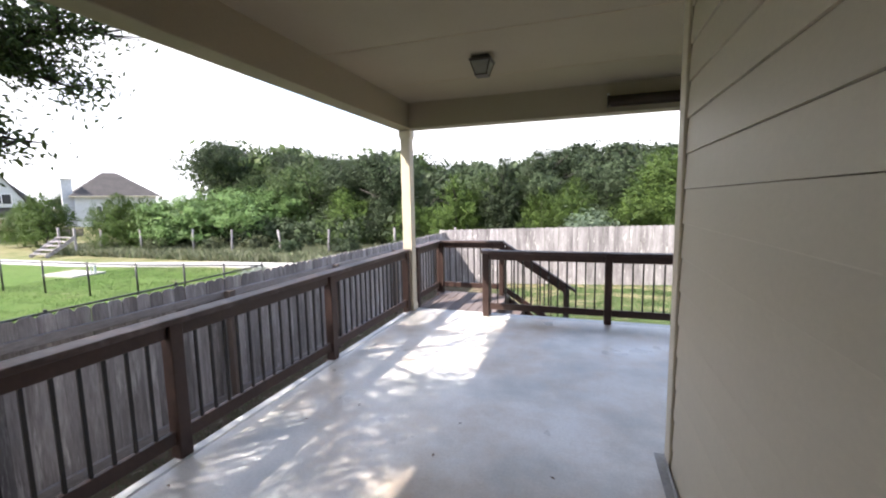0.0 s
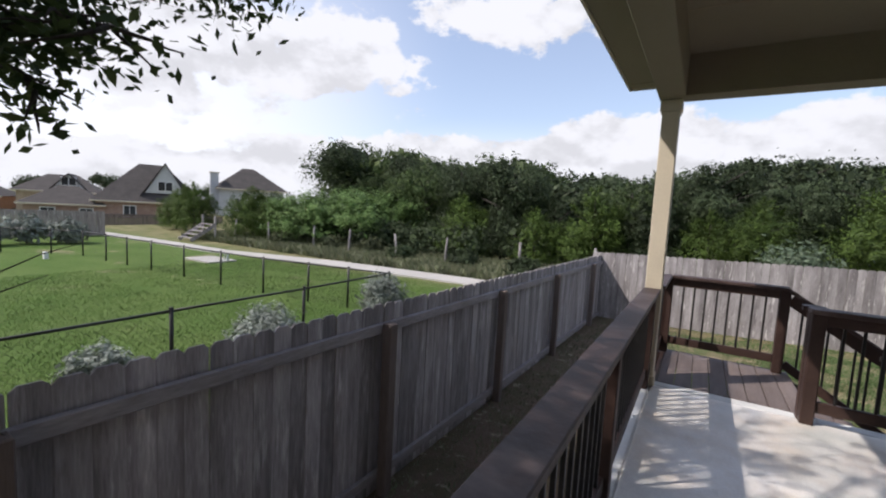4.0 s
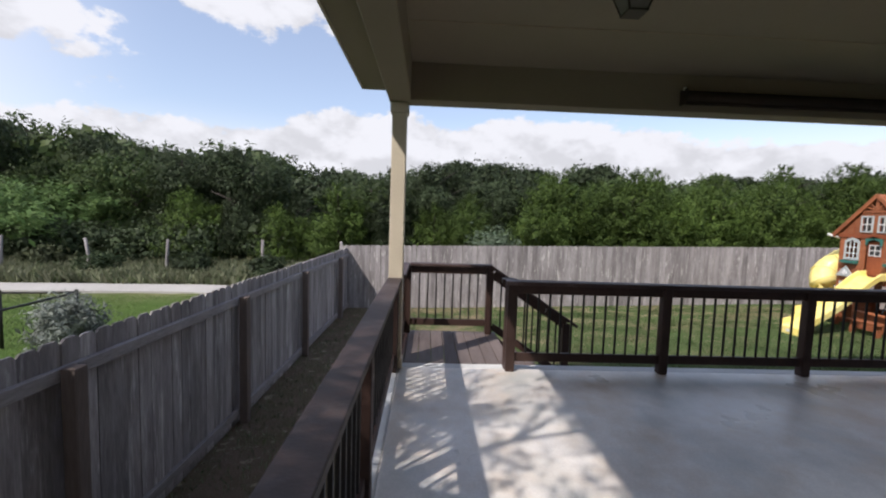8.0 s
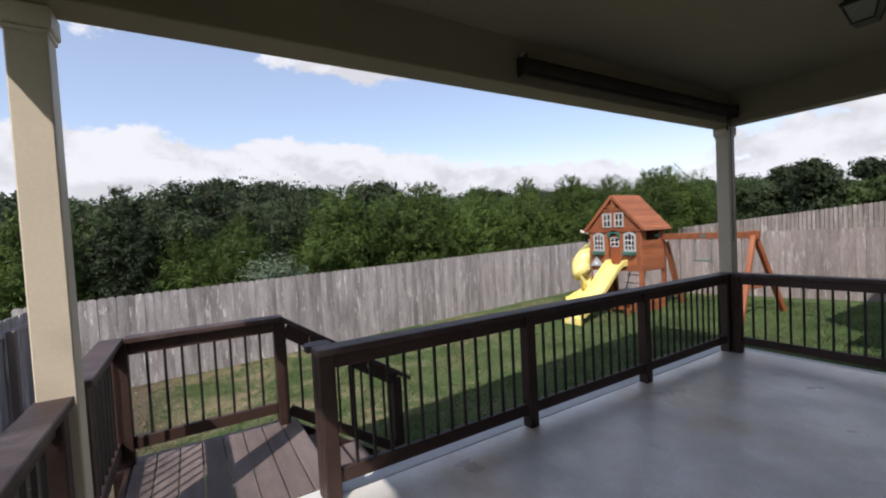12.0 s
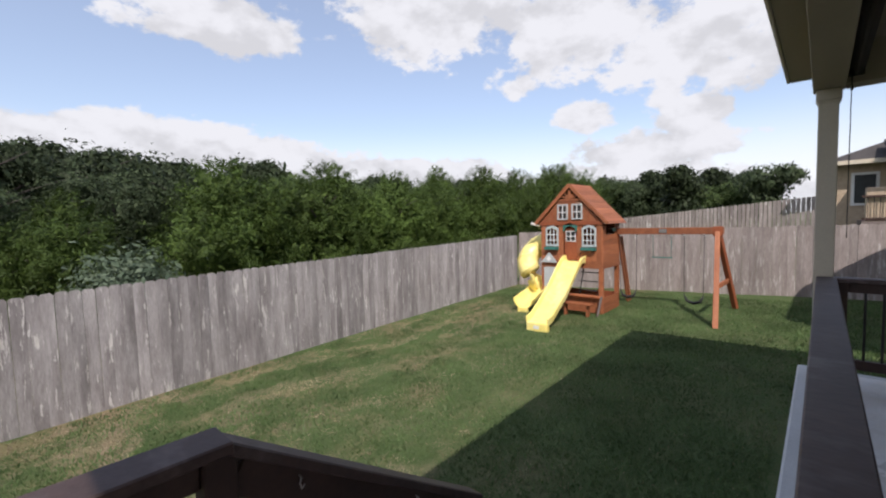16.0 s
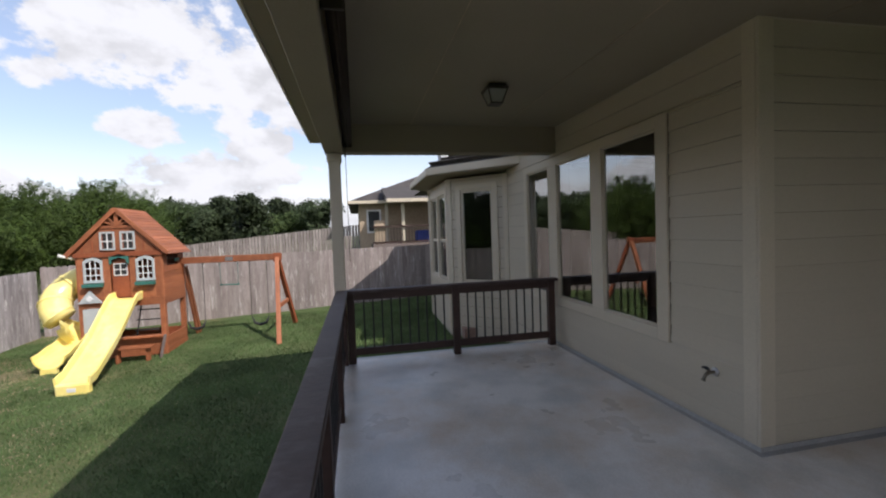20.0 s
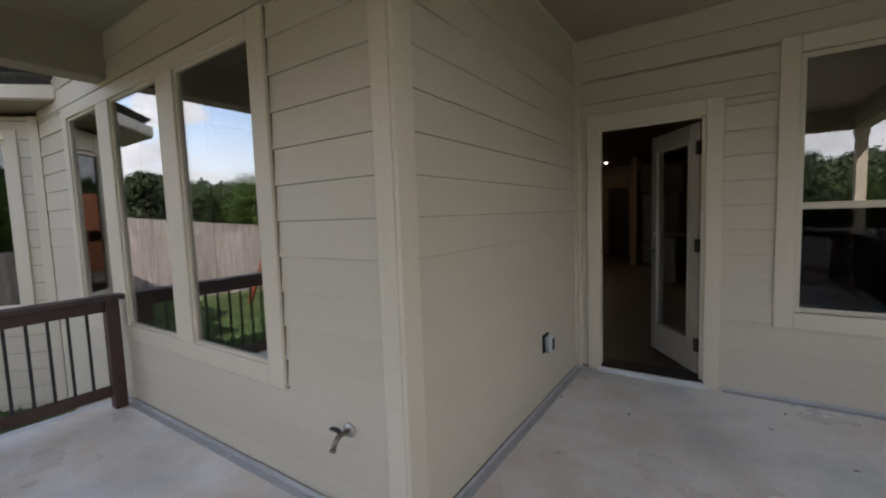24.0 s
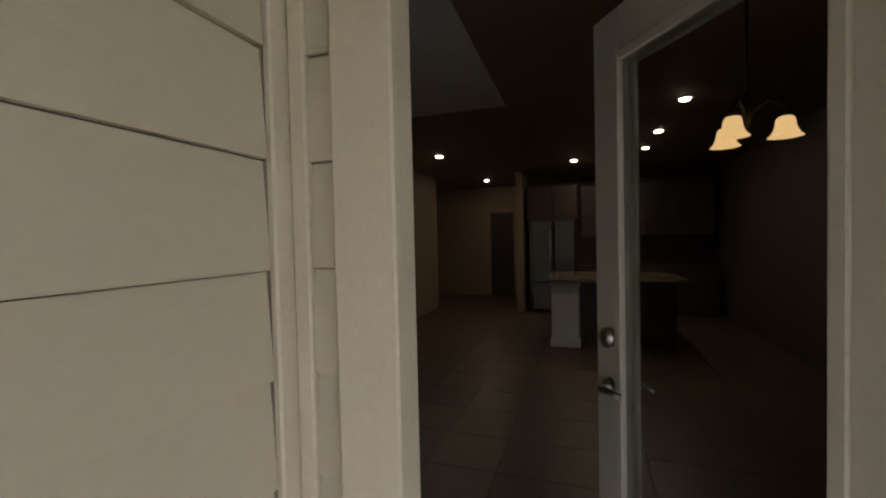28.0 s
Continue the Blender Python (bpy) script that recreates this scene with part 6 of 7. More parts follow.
def crown(seed, blobs, per, size, mat, aspect=2.2, spray=False):
    """Leaves in many small clumps spread over rough ellipsoids: (x, y, z, rx, ry, rz, clumps)."""
    r = np.random.default_rng(seed)
    C, N, S = [], [], []
    for bx, by, bz, rx, ry, rz, k in blobs:
        d = r.normal(0, 1, (k, 3))
        d /= np.linalg.norm(d, axis=1)[:, None]
        d[:, 2] = np.where(d[:, 2] < -0.8, -d[:, 2], d[:, 2])
        rad = r.uniform(0.55, 1.08, (k, 1)) ** 0.7
        cen = np.array([bx, by, bz]) + d * rad * np.array([rx, ry, rz])
        cr = r.uniform(0.18, 0.40, k) * min(rx, rz)
        for c, q, dd in zip(cen, cr, d):
            m = int(per * r.uniform(0.6, 1.4))
            e = r.normal(0, 0.52, (m, 3)) * q * np.array([1, 1, 0.75])
            if spray:
                # feathery shoots that reach outward and up, thin at the tip
                for f in range(4):
                    ax = dd * r.uniform(0.5, 1.0) + np.array([0, 0, r.uniform(0.25, 0.85)]) + r.normal(0, 0.35, 3)
                    ax /= np.linalg.norm(ax)
                    part_ = slice(f * m // 4, (f + 1) * m // 4)
                    t_ = r.uniform(-0.3, 1.0, (part_.stop - part_.start, 1))
                    e[part_] = e[part_] * (0.62 - 0.42 * np.clip(t_, 0, 1)) + t_ * ax * q * 1.35
            C.append(c + e)
            N.append(np.tile(dd * 0.5 + np.array([0, 0, 0.45]), (m, 1)) + e / (q + 1e-6) * 0.7)
            S.append(np.full(m, size))
        # coarser leaves fill the inside
        m = k * 10
        e = r.normal(0, 0.36, (m, 3)) * np.array([rx, ry, rz])
        C.append(np.array([bx, by, bz]) + e)
        N.append(e)
        S.append(np.full(m, size * 2.2))
    return leaf_mesh("crown", np.concatenate(C), np.concatenate(N), np.concatenate(S), mat, seed, aspect, 0.5)


def stem_bm(seed, h, r0, lean=0.1, limbs=4):
    """A tapered trunk with a few limbs."""
    q = random.Random(seed)
    pts = [(q.uniform(-lean, lean) * (i / 4) * h * 0.3, q.uniform(-lean, lean) * (i / 4) * h * 0.3, h * i / 4) for i in range(5)]
    bm = tube_bm(pts, [r0, r0 * 0.8, r0 * 0.62, r0 * 0.45, r0 * 0.2], 7)
    for k in range(limbs):
        a, z = q.uniform(0, 6.28), h * q.uniform(0.3, 0.8)
        L = h * q.uniform(0.25, 0.45)
        b2 = tube_bm([(0, 0, z), (math.cos(a) * L * 0.5, math.sin(a) * L * 0.5, z + L * 0.4), (math.cos(a) * L, math.sin(a) * L, z + L * 0.6)], [r0 * 0.4, r0 * 0.26, r0 * 0.1], 5)
        me = bpy.data.meshes.new("t")
        b2.to_mesh(me)
        b2.free()
        bm.from_mesh(me)
        bpy.data.meshes.remove(me)
    return bm


KINDS = {}


def tree_kind(name, seed, blobs, per, size, mat, h, r0, aspect=2.0, limbs=4):
    KINDS[name] = (crown(seed, blobs, per, size, mat, aspect, name.startswith(("juniper", "mesquite"))), bm_mesh("trunk", stem_bm(seed, h, r0, limbs=limbs), M_BARK, True))


def jun(seed, w=1.5, h=4.4):
    q = random.Random(seed)
    out = [(0, 0, h * 0.30, w, w, h * 0.34, 75), (0, 0, h * 0.60, w * 0.72, w * 0.72, h * 0.30, 55), (0, 0, h * 0.86, w * 0.36, w * 0.36, h * 0.17, 20)]
    for k in range(3):
        a = q.uniform(0, 6.28)
        out.append((math.cos(a) * w * 0.6, math.sin(a) * w * 0.6, h * q.uniform(0.3, 0.62), w * 0.5, w * 0.5, h * 0.22, 26))
    return out


def oak(seed, w=2.4, h=6.0):
    q = random.Random(seed)
    out = [(0, 0, h * 0.70, w, w, h * 0.24, 60), (0, 0, h * 0.32, w * 0.9, w * 0.9, h * 0.27, 60)]
    for k in range(6):
        a = q.uniform(0, 6.28)
        rr = w * q.uniform(0.45, 0.8)
        out.append((math.cos(a) * rr, math.sin(a) * rr, h * q.uniform(0.42, 0.86), w * 0.5, w * 0.5, h * 0.15, 30))
    return out


tree_kind("juniper_a", 11, jun(1), 88, 0.052, M_LEAF_JUN, 3.9, 0.10, 4.2)
tree_kind("juniper_b", 12, jun(2, 1.75, 4.0), 88, 0.052, M_LEAF_JUN, 3.6, 0.10, 4.2)
tree_kind("juniper_c", 13, jun(3, 1.3, 4.9), 96, 0.052, M_LEAF_DK, 4.4, 0.10, 4.2)
tree_kind("oak_a", 21, oak(4), 60, 0.076, M_LEAF_DK, 5.2, 0.16, limbs=7)
tree_kind("oak_b", 22, oak(5, 2.1, 6.6), 60, 0.076, M_LEAF_DK, 5.8, 0.15, limbs=8)
tree_kind("oak_c", 23, oak(6, 2.7, 5.6), 60, 0.076, M_LEAF_OAK, 4.8, 0.17, limbs=7)
tree_kind("juniper_mound", 14, [(0, 0, 1.35, 2.35, 1.9, 1.5, 170), (0.3, 0, 2.7, 1.75, 1.5, 1.15, 95), (-0.4, 0.1, 3.45, 1.0, 0.95, 0.85, 45), (-1.5, -0.3, 1.9, 1.0, 1.0, 1.2, 45), (1.5, 0.2, 1.9, 1.1, 1.0, 1.3, 45)], 88, 0.055, M_LEAF_JUN, 3.4, 0.11, 4.2)
for k_, sd, w_, h_, m_ in (("a", 4, 2.4, 6.0, M_LEAF_DK), ("b", 5, 2.1, 6.6, M_LEAF_DK), ("c", 6, 2.7, 5.6, M_LEAF_OAK)):
    tree_kind("oak_far_" + k_, sd + 60, oak(sd, w_, h_), 15, 0.155, m_, h_ * 0.87, 0.15, limbs=5)
tree_kind("mesquite", 31, [(0, 0, 1.6, 2.5, 1.8, 1.4, 130), (1.2, 0, 1.9, 1.5, 1.3, 1.1, 60), (-1.2, 0, 1.6, 1.4, 1.2, 1.1, 60)], 110, 0.066, M_LEAF_PALE, 2.2, 0.09, aspect=4)
LABELS = {"juniper": ("bushy bright green juniper tree beyond the fence", "tree", "junipers behind the fence"), "oak": ("dark green live oak in the woods beyond the fence", "tree", "oaks in the woods"),
          "mesquite": ("wide feathery pale green tree beside the path", "tree", "")}


def plant(kind, x, y, s=1.0, turn=0.0, z=None, sz=None):
    cr, tr = KINDS[kind]
    base = kind.split("_")[0]
    lab, cat, grp = LABELS[base]
    t = thing({"juniper": "juniper_tree", "oak": "oak_tree", "mesquite": "mesquite_tree"}[base], (x, y, ground_z(x, y) - 0.03 if z is None else z), lab, cat, grp, local=True)
    t.rotation_euler = (0, 0, turn)
    t.scale = (s, s, sz or s)
    link("crown", cr, (0, 0, 0), t)
    link("trunk", tr, (0, 0, 0), t)


q = random.Random(77)
# front row behind the back fence
for i, (x, y, k, s) in enumerate([(-3.6, 14.2, "juniper_a", 0.85), (-1.2, 14.6, "juniper_c", 0.9), (0.6, 13.8, "juniper_b", 0.70), (2.0, 13.0, "juniper_b", 0.80), (5.7, 13.1, "juniper_mound", 0.98), (8.9, 13.4, "juniper_mound", 1.0), (12.1, 13.3, "juniper_mound", 0.95), (15.2, 13.6, "juniper_mound", 0.97), (18.7, 13.4, "juniper_mound", 1.02), (22.2, 13.6, "juniper_mound", 1.0),
                                    (25.4, 13.2, "juniper_mound", 1.05), (28.4, 13.4, "juniper_mound", 1.1), (10.6, 15.0, "juniper_a", 1.0), (17.0, 15.2, "juniper_a", 1.02), (-2.4, 16.0, "oak_c", 0.76), (0.6, 15.8, "oak_a", 0.66), (3.4, 15.6, "oak_b", 0.60)]):
    plant(k, x, y, s, q.uniform(0, 6.28))
for i in range(15):
    x = -8.5 + i * 2.9 + q.uniform(-0.6, 0.6)
    plant(q.choice(["oak_a", "oak_b", "oak_c", "juniper_c"]) if x < 6 else q.choice(["juniper_c", "oak_c", "juniper_a", "juniper_b"]), x, 16.6 + q.uniform(-0.8, 1.0), q.uniform(0.82, 0.97) if x < -8 else q.uniform(0.68, 0.80) * (1 if x < 17 else 0.86), q.uniform(0, 6.28))
for i in range(22):
    x = -16 + i * 3.1 + q.uniform(-0.8, 0.8)
    plant(q.choice(["oak_far_a", "oak_far_b", "oak_far_c"]), x, 21.0 + q.uniform(-1.4, 1.6), q.uniform(0.78, 0.90) if x < -8 else q.uniform(0.74, 0.86) * (1 if x < 17 else 0.88), q.uniform(0, 6.28))
# the taller trees behind, their tops rising and falling along the wood
TOPS = ((-30, 7.2), (-26, 7.2), (-17, 6.3), (-10, 5.9), (-7, 5.0), (0, 5.3), (5, 4.95), (9, 5.8), (13, 5.0), (19, 5.1), (36, 5.0))
for i in range(26):
    x, y = -28.5 + i * 2.6 + q.uniform(-0.5, 0.5), 24.0 + q.uniform(-0.6, 1.0)
    kind, full = q.choice((("oak_far_a", 6.0), ("oak_far_b", 6.5), ("oak_far_c", 5.6)))
    top_z = float(np.interp(x, [a for a, b in TOPS], [b for a, b in TOPS]))
    plant(kind, x, y, (top_z - ground_z(x, y)) / full * q.uniform(0.86, 1.08), q.uniform(0, 6.28))
# the wood along the path, west: junipers in front, spreading oaks behind
for x, y, k, s in ((-6.4, 15.0, "juniper_b", 0.7), (-8.6, 16.0, "juniper_c", 0.8), (-10.6, 15.4, "juniper_b", 0.85), (-12.3, 17.8, "oak_b", 0.86), (-9.6, 18.8, "oak_a", 0.92), (-15.2, 18.6, "oak_c", 0.98), (-25.4, 12.9, "juniper_mound", 0.82), (-23.6, 13.3, "juniper_b", 0.80),
                    (-32.6, 12.8, "juniper_b", 0.92), (-34.6, 13.2, "juniper_b", 0.88), (-36.4, 13.4, "juniper_b", 0.75), (-25.4, 21.0, "oak_a", 1.32), (-21.6, 21.0, "oak_c", 0.95), (-18.2, 21.5, "oak_b", 1.0), (-19.6, 24.0, "oak_a", 1.08), (-29.5, 19.0, "juniper_b", 0.8), (-27.0, 24.0, "oak_c", 0.8)):
    plant(k, x, y, s, q.uniform(0, 6.28))
plant("mesquite", -19.6, 15.6, 1.95, 0.6, sz=1.12)
# wooded rise to the east
for i in range(22):
    x, y = 31 + q.uniform(0, 30), 3.5 + q.uniform(0, 20)
    plant(q.choice(["oak_far_a", "oak_far_b", "oak_far_c"]), x, y, q.uniform(0.55, 0.68) if x < 44 else q.uniform(0.75, 0.95), q.uniform(0, 6.28))
for i in range(9):
    plant(q.choice(["oak_far_a", "oak_far_c"]), 42 + q.uniform(0, 20), -18 + i * 1.6, 0.75, q.uniform(0, 6.28))
for i in range(11):
    plant(q.choice(["oak_far_a", "oak_far_c", "oak_far_b"]), 37 + q.uniform(0, 5), 3 + i * 1.6, q.uniform(0.62, 0.78), q.uniform(0, 6.28))
# low woods past the far houses
for i in range(16):
    plant(q.choice(["oak_far_a", "oak_far_c"]), -88 + q.uniform(-6, 6), -52 + i * 6.5 + q.uniform(-2, 2), q.uniform(0.75, 1.0), q.uniform(0, 6.28))


def shrub(x, y, w, h, mat, n, size, label, seed, name="sage_bush", z=None):
    s = thing(name, (x, y, ground_z(x, y) if z is None else z), label, "shrub", local=True)
    link("foliage", crown(seed, [(0, 0, h * 0.5, w, w, h * 0.5, n)], 30, size, mat, 2.6, name == "sage_bush"), (0, 0, 0), s)
    link("stem", bm_mesh("stem", tube_bm([(0, 0, -0.05), (0.03, 0, h * 0.35), (0.05, 0.02, h * 0.6)], [0.03, 0.02, 0.01], 6), M_BARK), (0, 0, 0), s)


shrub(-6.2, 3.6, 0.52, 1.0, M_LEAF_SAGE, 170, 0.040, "silvery sage bush by the chain-link fence", 41)
shrub(-5.72, 0.05, 0.55, 0.85, M_LEAF_SAGE, 170, 0.040, "silvery sage bush beyond the wooden fence", 42)
shrub(-5.85, -2.2, 0.38, 0.72, M_LEAF_SAGE, 120, 0.040, "silvery sage bush beyond the wooden fence", 43)
shrub(2.6, 10.4, 0.95, 2.1, M_LEAF_GREY, 130, 0.055, "pale grey-green shrub in front of the junipers", 44, "pale_shrub")
for i in range(11):
    shrub(-30.0 + i * 2.5 + q.uniform(-0.5, 0.5), 16.2 + q.uniform(-0.8, 0.8), 1.7, 2.1 + q.uniform(-0.3, 0.3), M_LEAF_DK, 80, 0.10, "low dark scrub at the foot of the wood", 80 + i, "scrub_bush")
for i, (x, y) in enumerate(((-12.5, 12.6), (-15.5, 13.6), (-9.0, 12.8), (-21.5, 12.3), (-5.6, 11.6), (-18.0, 13.0))):
    shrub(x, y, 0.8, 0.9, M_LEAF_SCRUB if i % 2 else M_LEAF_DK, 60, 0.07, "low scrubby bush beside the path", 50 + i, "scrub_bush")


def live_oak():
    """The oak beside the porch: a low fork, crooked boughs, sprays of small stiff leaves."""
    bx, by = -3.15, -4.25
    bz = ground_z(bx, by)
    base = Vector((bx, by, bz))
    t = thing("live_oak", (bx, by, bz), "live oak with dark forked trunk and small stiff leaves", "tree", local=True)
    r = random.Random(9)
    segs, tips = [], []

    def local(path):
        return [Vector(p) - base for p in path]

    def stem(path, r0, r1):
        pp = local(path)
        # a slight crook between the bends
        fine = [pp[0]]
        for p, n in zip(pp, pp[1:]):
            w = (n - p).length * 0.05
            fine += [(p + n) / 2 + Vector((r.uniform(-w, w), r.uniform(-w, w), r.uniform(-w, w))), n]
        k = len(fine) - 1
        segs.append(([tuple(p) for p in fine], [r0 + (r1 - r0) * i / k for i in range(k + 1)]))
        return fine

    def limb(p, d, L, r0, depth):
        pts, rad = [tuple(p)], [r0]
        cur, dirn = Vector(p), Vector(d).normalized()
        n = 4
        for i in range(1, n + 1):
            dirn = (dirn + Vector((r.uniform(-0.3, 0.3), r.uniform(-0.3, 0.3), r.uniform(-0.18, 0.20)))).normalized()
            cur = cur + dirn * L / n
            pts.append(tuple(cur))
            rad.append(r0 * (1 - 0.75 * i / n))
            if depth < 2 and i >= 2:
                for _ in range(2 if depth else 3):
                    side = Vector((r.uniform(-1, 1), r.uniform(-1, 1), r.uniform(-0.45, 0.6)))
                    limb(cur, dirn * 0.7 + side * 0.8, L * r.uniform(0.38, 0.6), r0 * 0.45, depth + 1)
            if depth >= 2:
                tips.append(cur.copy())
        segs.append((pts, rad))

    def sprays(line, first, each, L, up, droop):
        for i, p in enumerate(line[first:]):
            d = line[min(first + i + 1, len(line) - 1)] - line[first + i - 1]
            d.normalize()
            for _ in range(each):
                limb(p, d * 0.55 + Vector((r.uniform(-1, 1), r.uniform(-1, 1), r.uniform(-droop, up))), L * r.uniform(0.55, 1.15), 0.011, 2)

    stem([(bx, by, bz - 0.1), (-3.22, -4.33, 0.2), (-3.21, -4.31, 1.31), (-3.18, -4.25, 1.83), (-3.14, -4.21, 2.06)], 0.165, 0.125)
    left = stem([(-3.14, -4.21, 1.98), (-3.39, -4.25, 2.49), (-3.60, -4.27, 2.82), (-3.74, -4.21, 3.30), (-3.85, -4.14, 3.85), (-3.78, -4.25, 4.5)], 0.095, 0.04)
    right = stem([(-3.12, -4.20, 1.96), (-2.83, -4.06, 2.30), (-2.80, -4.02, 2.46), (-2.89, -4.08, 2.75), (-3.01, -4.14, 3.12), (-3.10, -4.30, 3.6), (-2.95, -4.55, 4.3)], 0.100, 0.04)
    # two long boughs towards the lawn, one low bough towards the rail
    a_ = stem([(-2.81, -4.03, 2.42), (-2.81, -3.89, 2.53), (-2.82, -3.63, 2.68), (-2.85, -3.45, 2.82), (-2.76, -3.18, 2.90), (-2.46, -3.06, 2.85), (-2.12, -2.90, 2.72)], 0.062, 0.012)
    b_ = stem([(-2.87, -4.07, 2.69), (-2.86, -3.85, 2.82), (-2.87, -3.65, 2.99), (-2.82, -3.47, 3.05), (-2.64, -3.34, 2.96), (-2.34, -3.15, 3.03), (-2.06, -2.97, 3.15), (-1.80, -2.84, 3.17)], 0.048, 0.010)
    c_ = stem([(-3.10, -4.19, 1.97), (-2.71, -4.04, 2.07), (-2.31, -3.90, 2.05), (-2.01, -3.78, 2.12), (-1.80, -3.70, 2.18), (-1.58, -3.60, 2.12)], 0.040, 0.007)
    e_ = stem([(-2.31, -3.90, 2.05), (-2.00, -3.79, 1.98), (-1.88, -3.73, 1.90)], 0.015, 0.006)
    sprays(a_, 6, 5, 0.42, 0.8, 0.35)
    sprays(b_, 3, 8, 0.46, 0.9, 0.2)
    sprays(c_, 3, 3, 0.30, 0.35, 0.35)
    sprays(e_, 1, 2, 0.22, 0.1, 0.7)
    # the crown above
    for line, first in ((left, 3), (right, 6)):
        for p in line[first:]:
            for _ in range(2):
                limb(p, (r.uniform(-1, 1), r.uniform(-0.9, 1), r.uniform(0.0, 0.8)), r.uniform(0.8, 1.3), 0.03, 1)
    top_l, top_r = left[-1], right[-1]
    for p, d, L in ((top_l, (-0.8, 0.3, 0.5), 1.6), (top_l, (-0.4, -0.8, 0.6), 1.8), (top_l, (0.1, 0.2, 1.0), 1.5), (top_r, (0.75, 0.1, 0.6), 1.6), (top_r, (0.7, -0.75, 0.6), 2.0),
                    (top_r, (0.2, -1.0, 0.6), 2.1), (top_r, (0.0, 0.2, 1.0), 1.5), (right[8], (0.5, -1.0, 0.35), 2.3), (right[8], (-0.2, -1.0, 0.4), 2.2), (right[9], (0.85, -0.5, 0.9), 2.0), (left[7], (-0.1, -1.0, 0.35), 2.0), (left[6], (-0.7, 0.6, 0.5), 1.5)):
        limb(p, d, L, 0.05, 0)
    # thin leafy shoots low on the trunk, hanging over the fence
    for z, d, L in ((1.35, (0.75, -0.1, 0.05), 0.95), (1.2, (0.9, 0.1, -0.05), 1.0), (1.0, (0.9, -0.2, 0.0), 1.0), (0.85, (0.9, 0.1, -0.1), 1.05), (0.7, (0.9, 0.25, -0.05), 1.1), (1.5, (0.3, -0.6, 0.1), 0.9), (0.5, (0.9, 0.0, 0.0), 0.9)):
        limb(Vector((-3.18, -4.27, z)) - base, d, L, 0.014, 1)
    bm = bmesh.new()
    for pts, rad in segs:
        b2 = tube_bm(pts, rad, 9 if rad[0] > 0.05 else 4)
        me = bpy.data.meshes.new("t")
        b2.to_mesh(me)
        b2.free()
        bm.from_mesh(me)
        bpy.data.meshes.remove(me)
    link("trunk", bm_mesh("trunk", bm, M_BARK, True), (0, 0, 0), t, "dark rough-barked trunk and limbs")
    g = np.random.default_rng(3)
    C = []
    for p in tips:
        w = p + base
        if w.x > -1.25 and w.z < 3.3 or w.z < 1.6 and w.y > -4.0 or w.x > 0.4 and w.z < 4.0:
            continue
        # an open gap in the crown lets the sun through to the step head
        fx, fy = w.x + 0.679 * w.z, w.y + 0.631 * w.z
        if -0.1 < fx < 1.75 and -0.85 < fy < 1.2 and w.z > 2.9 and r.random() < 0.9:
            continue
        low_ = w.z < 2.0 or w.x > -1.7 and w.z < 2.7
        C.append(np.array(p) + g.normal(0, 0.075 if low_ else 0.095, (5 if low_ else 17, 3)))
    # dense unseen leafy masses on the side away from the lawn, down to the fence
    # added to keep sky light off the alcove, rail and near fence
    for cx, cy, cz, rx, ry, rz, k in ((-2.9, -5.6, 0.9, 0.9, 0.8, 1.0, 80), (-3.0, -5.7, 2.4, 1.0, 0.9, 1.0, 90), (-3.0, -6.6, 3.6, 1.1, 1.2, 0.9, 90), (-3.9, -5.2, 3.7, 0.9, 0.9, 0.9, 60), (-3.2, -7.0, 1.6, 1.0, 1.1, 1.4, 90), (-3.4, -8.0, 3.0, 1.0, 1.1, 1.5, 80), (-3.0, -7.4, 4.6, 1.1, 1.1, 0.7, 50), (-1.5, -5.6, 3.9, 0.8, 0.7, 0.5, 45), (-1.6, -6.7, 3.5, 0.8, 0.9, 0.7, 60)):
        d = g.normal(0, 1, (k, 3))
        d *= (g.uniform(0.2, 1.0, (k, 1)) ** 0.5) / np.linalg.norm(d, axis=1)[:, None]
        cen = np.array([cx, cy, cz]) - np.array(base) + d * np.array([rx, ry, rz])
        C += [c + g.normal(0, 0.13, (55, 3)) for c in cen]
    # looser sprays round the trunk and the western stem
    for cx, cy, cz, rx, ry, rz, k in ((-2.85, -4.42, 1.55, 0.40, 0.30, 0.75, 34), (-3.55, -4.35, 1.9, 0.5, 0.4, 0.6, 26), (-3.7, -4.3, 2.7, 0.6, 0.5, 0.5, 26), (-3.5, -4.2, 3.5, 0.8, 0.5, 0.5, 34), (-2.6, -4.45, 0.75, 0.45, 0.35, 0.4, 18)):
        d = g.normal(0, 1, (k, 3))
        d *= (g.uniform(0.2, 1.0, (k, 1)) ** 0.5) / np.linalg.norm(d, axis=1)[:, None]
        C += [c + g.normal(0, 0.085, (14, 3)) for c in np.array([cx, cy, cz]) - np.array(base) + d * np.array([rx, ry, rz])]
    C = np.concatenate(C)
    N = g.normal(0, 0.6, C.shape) + np.array([0, 0, 0.6])
    link("crown", leaf_mesh("crown", C, N, 0.040, M_LEAF_OAK, 5, 2.3), (0, 0, 0), t)


live_oak()

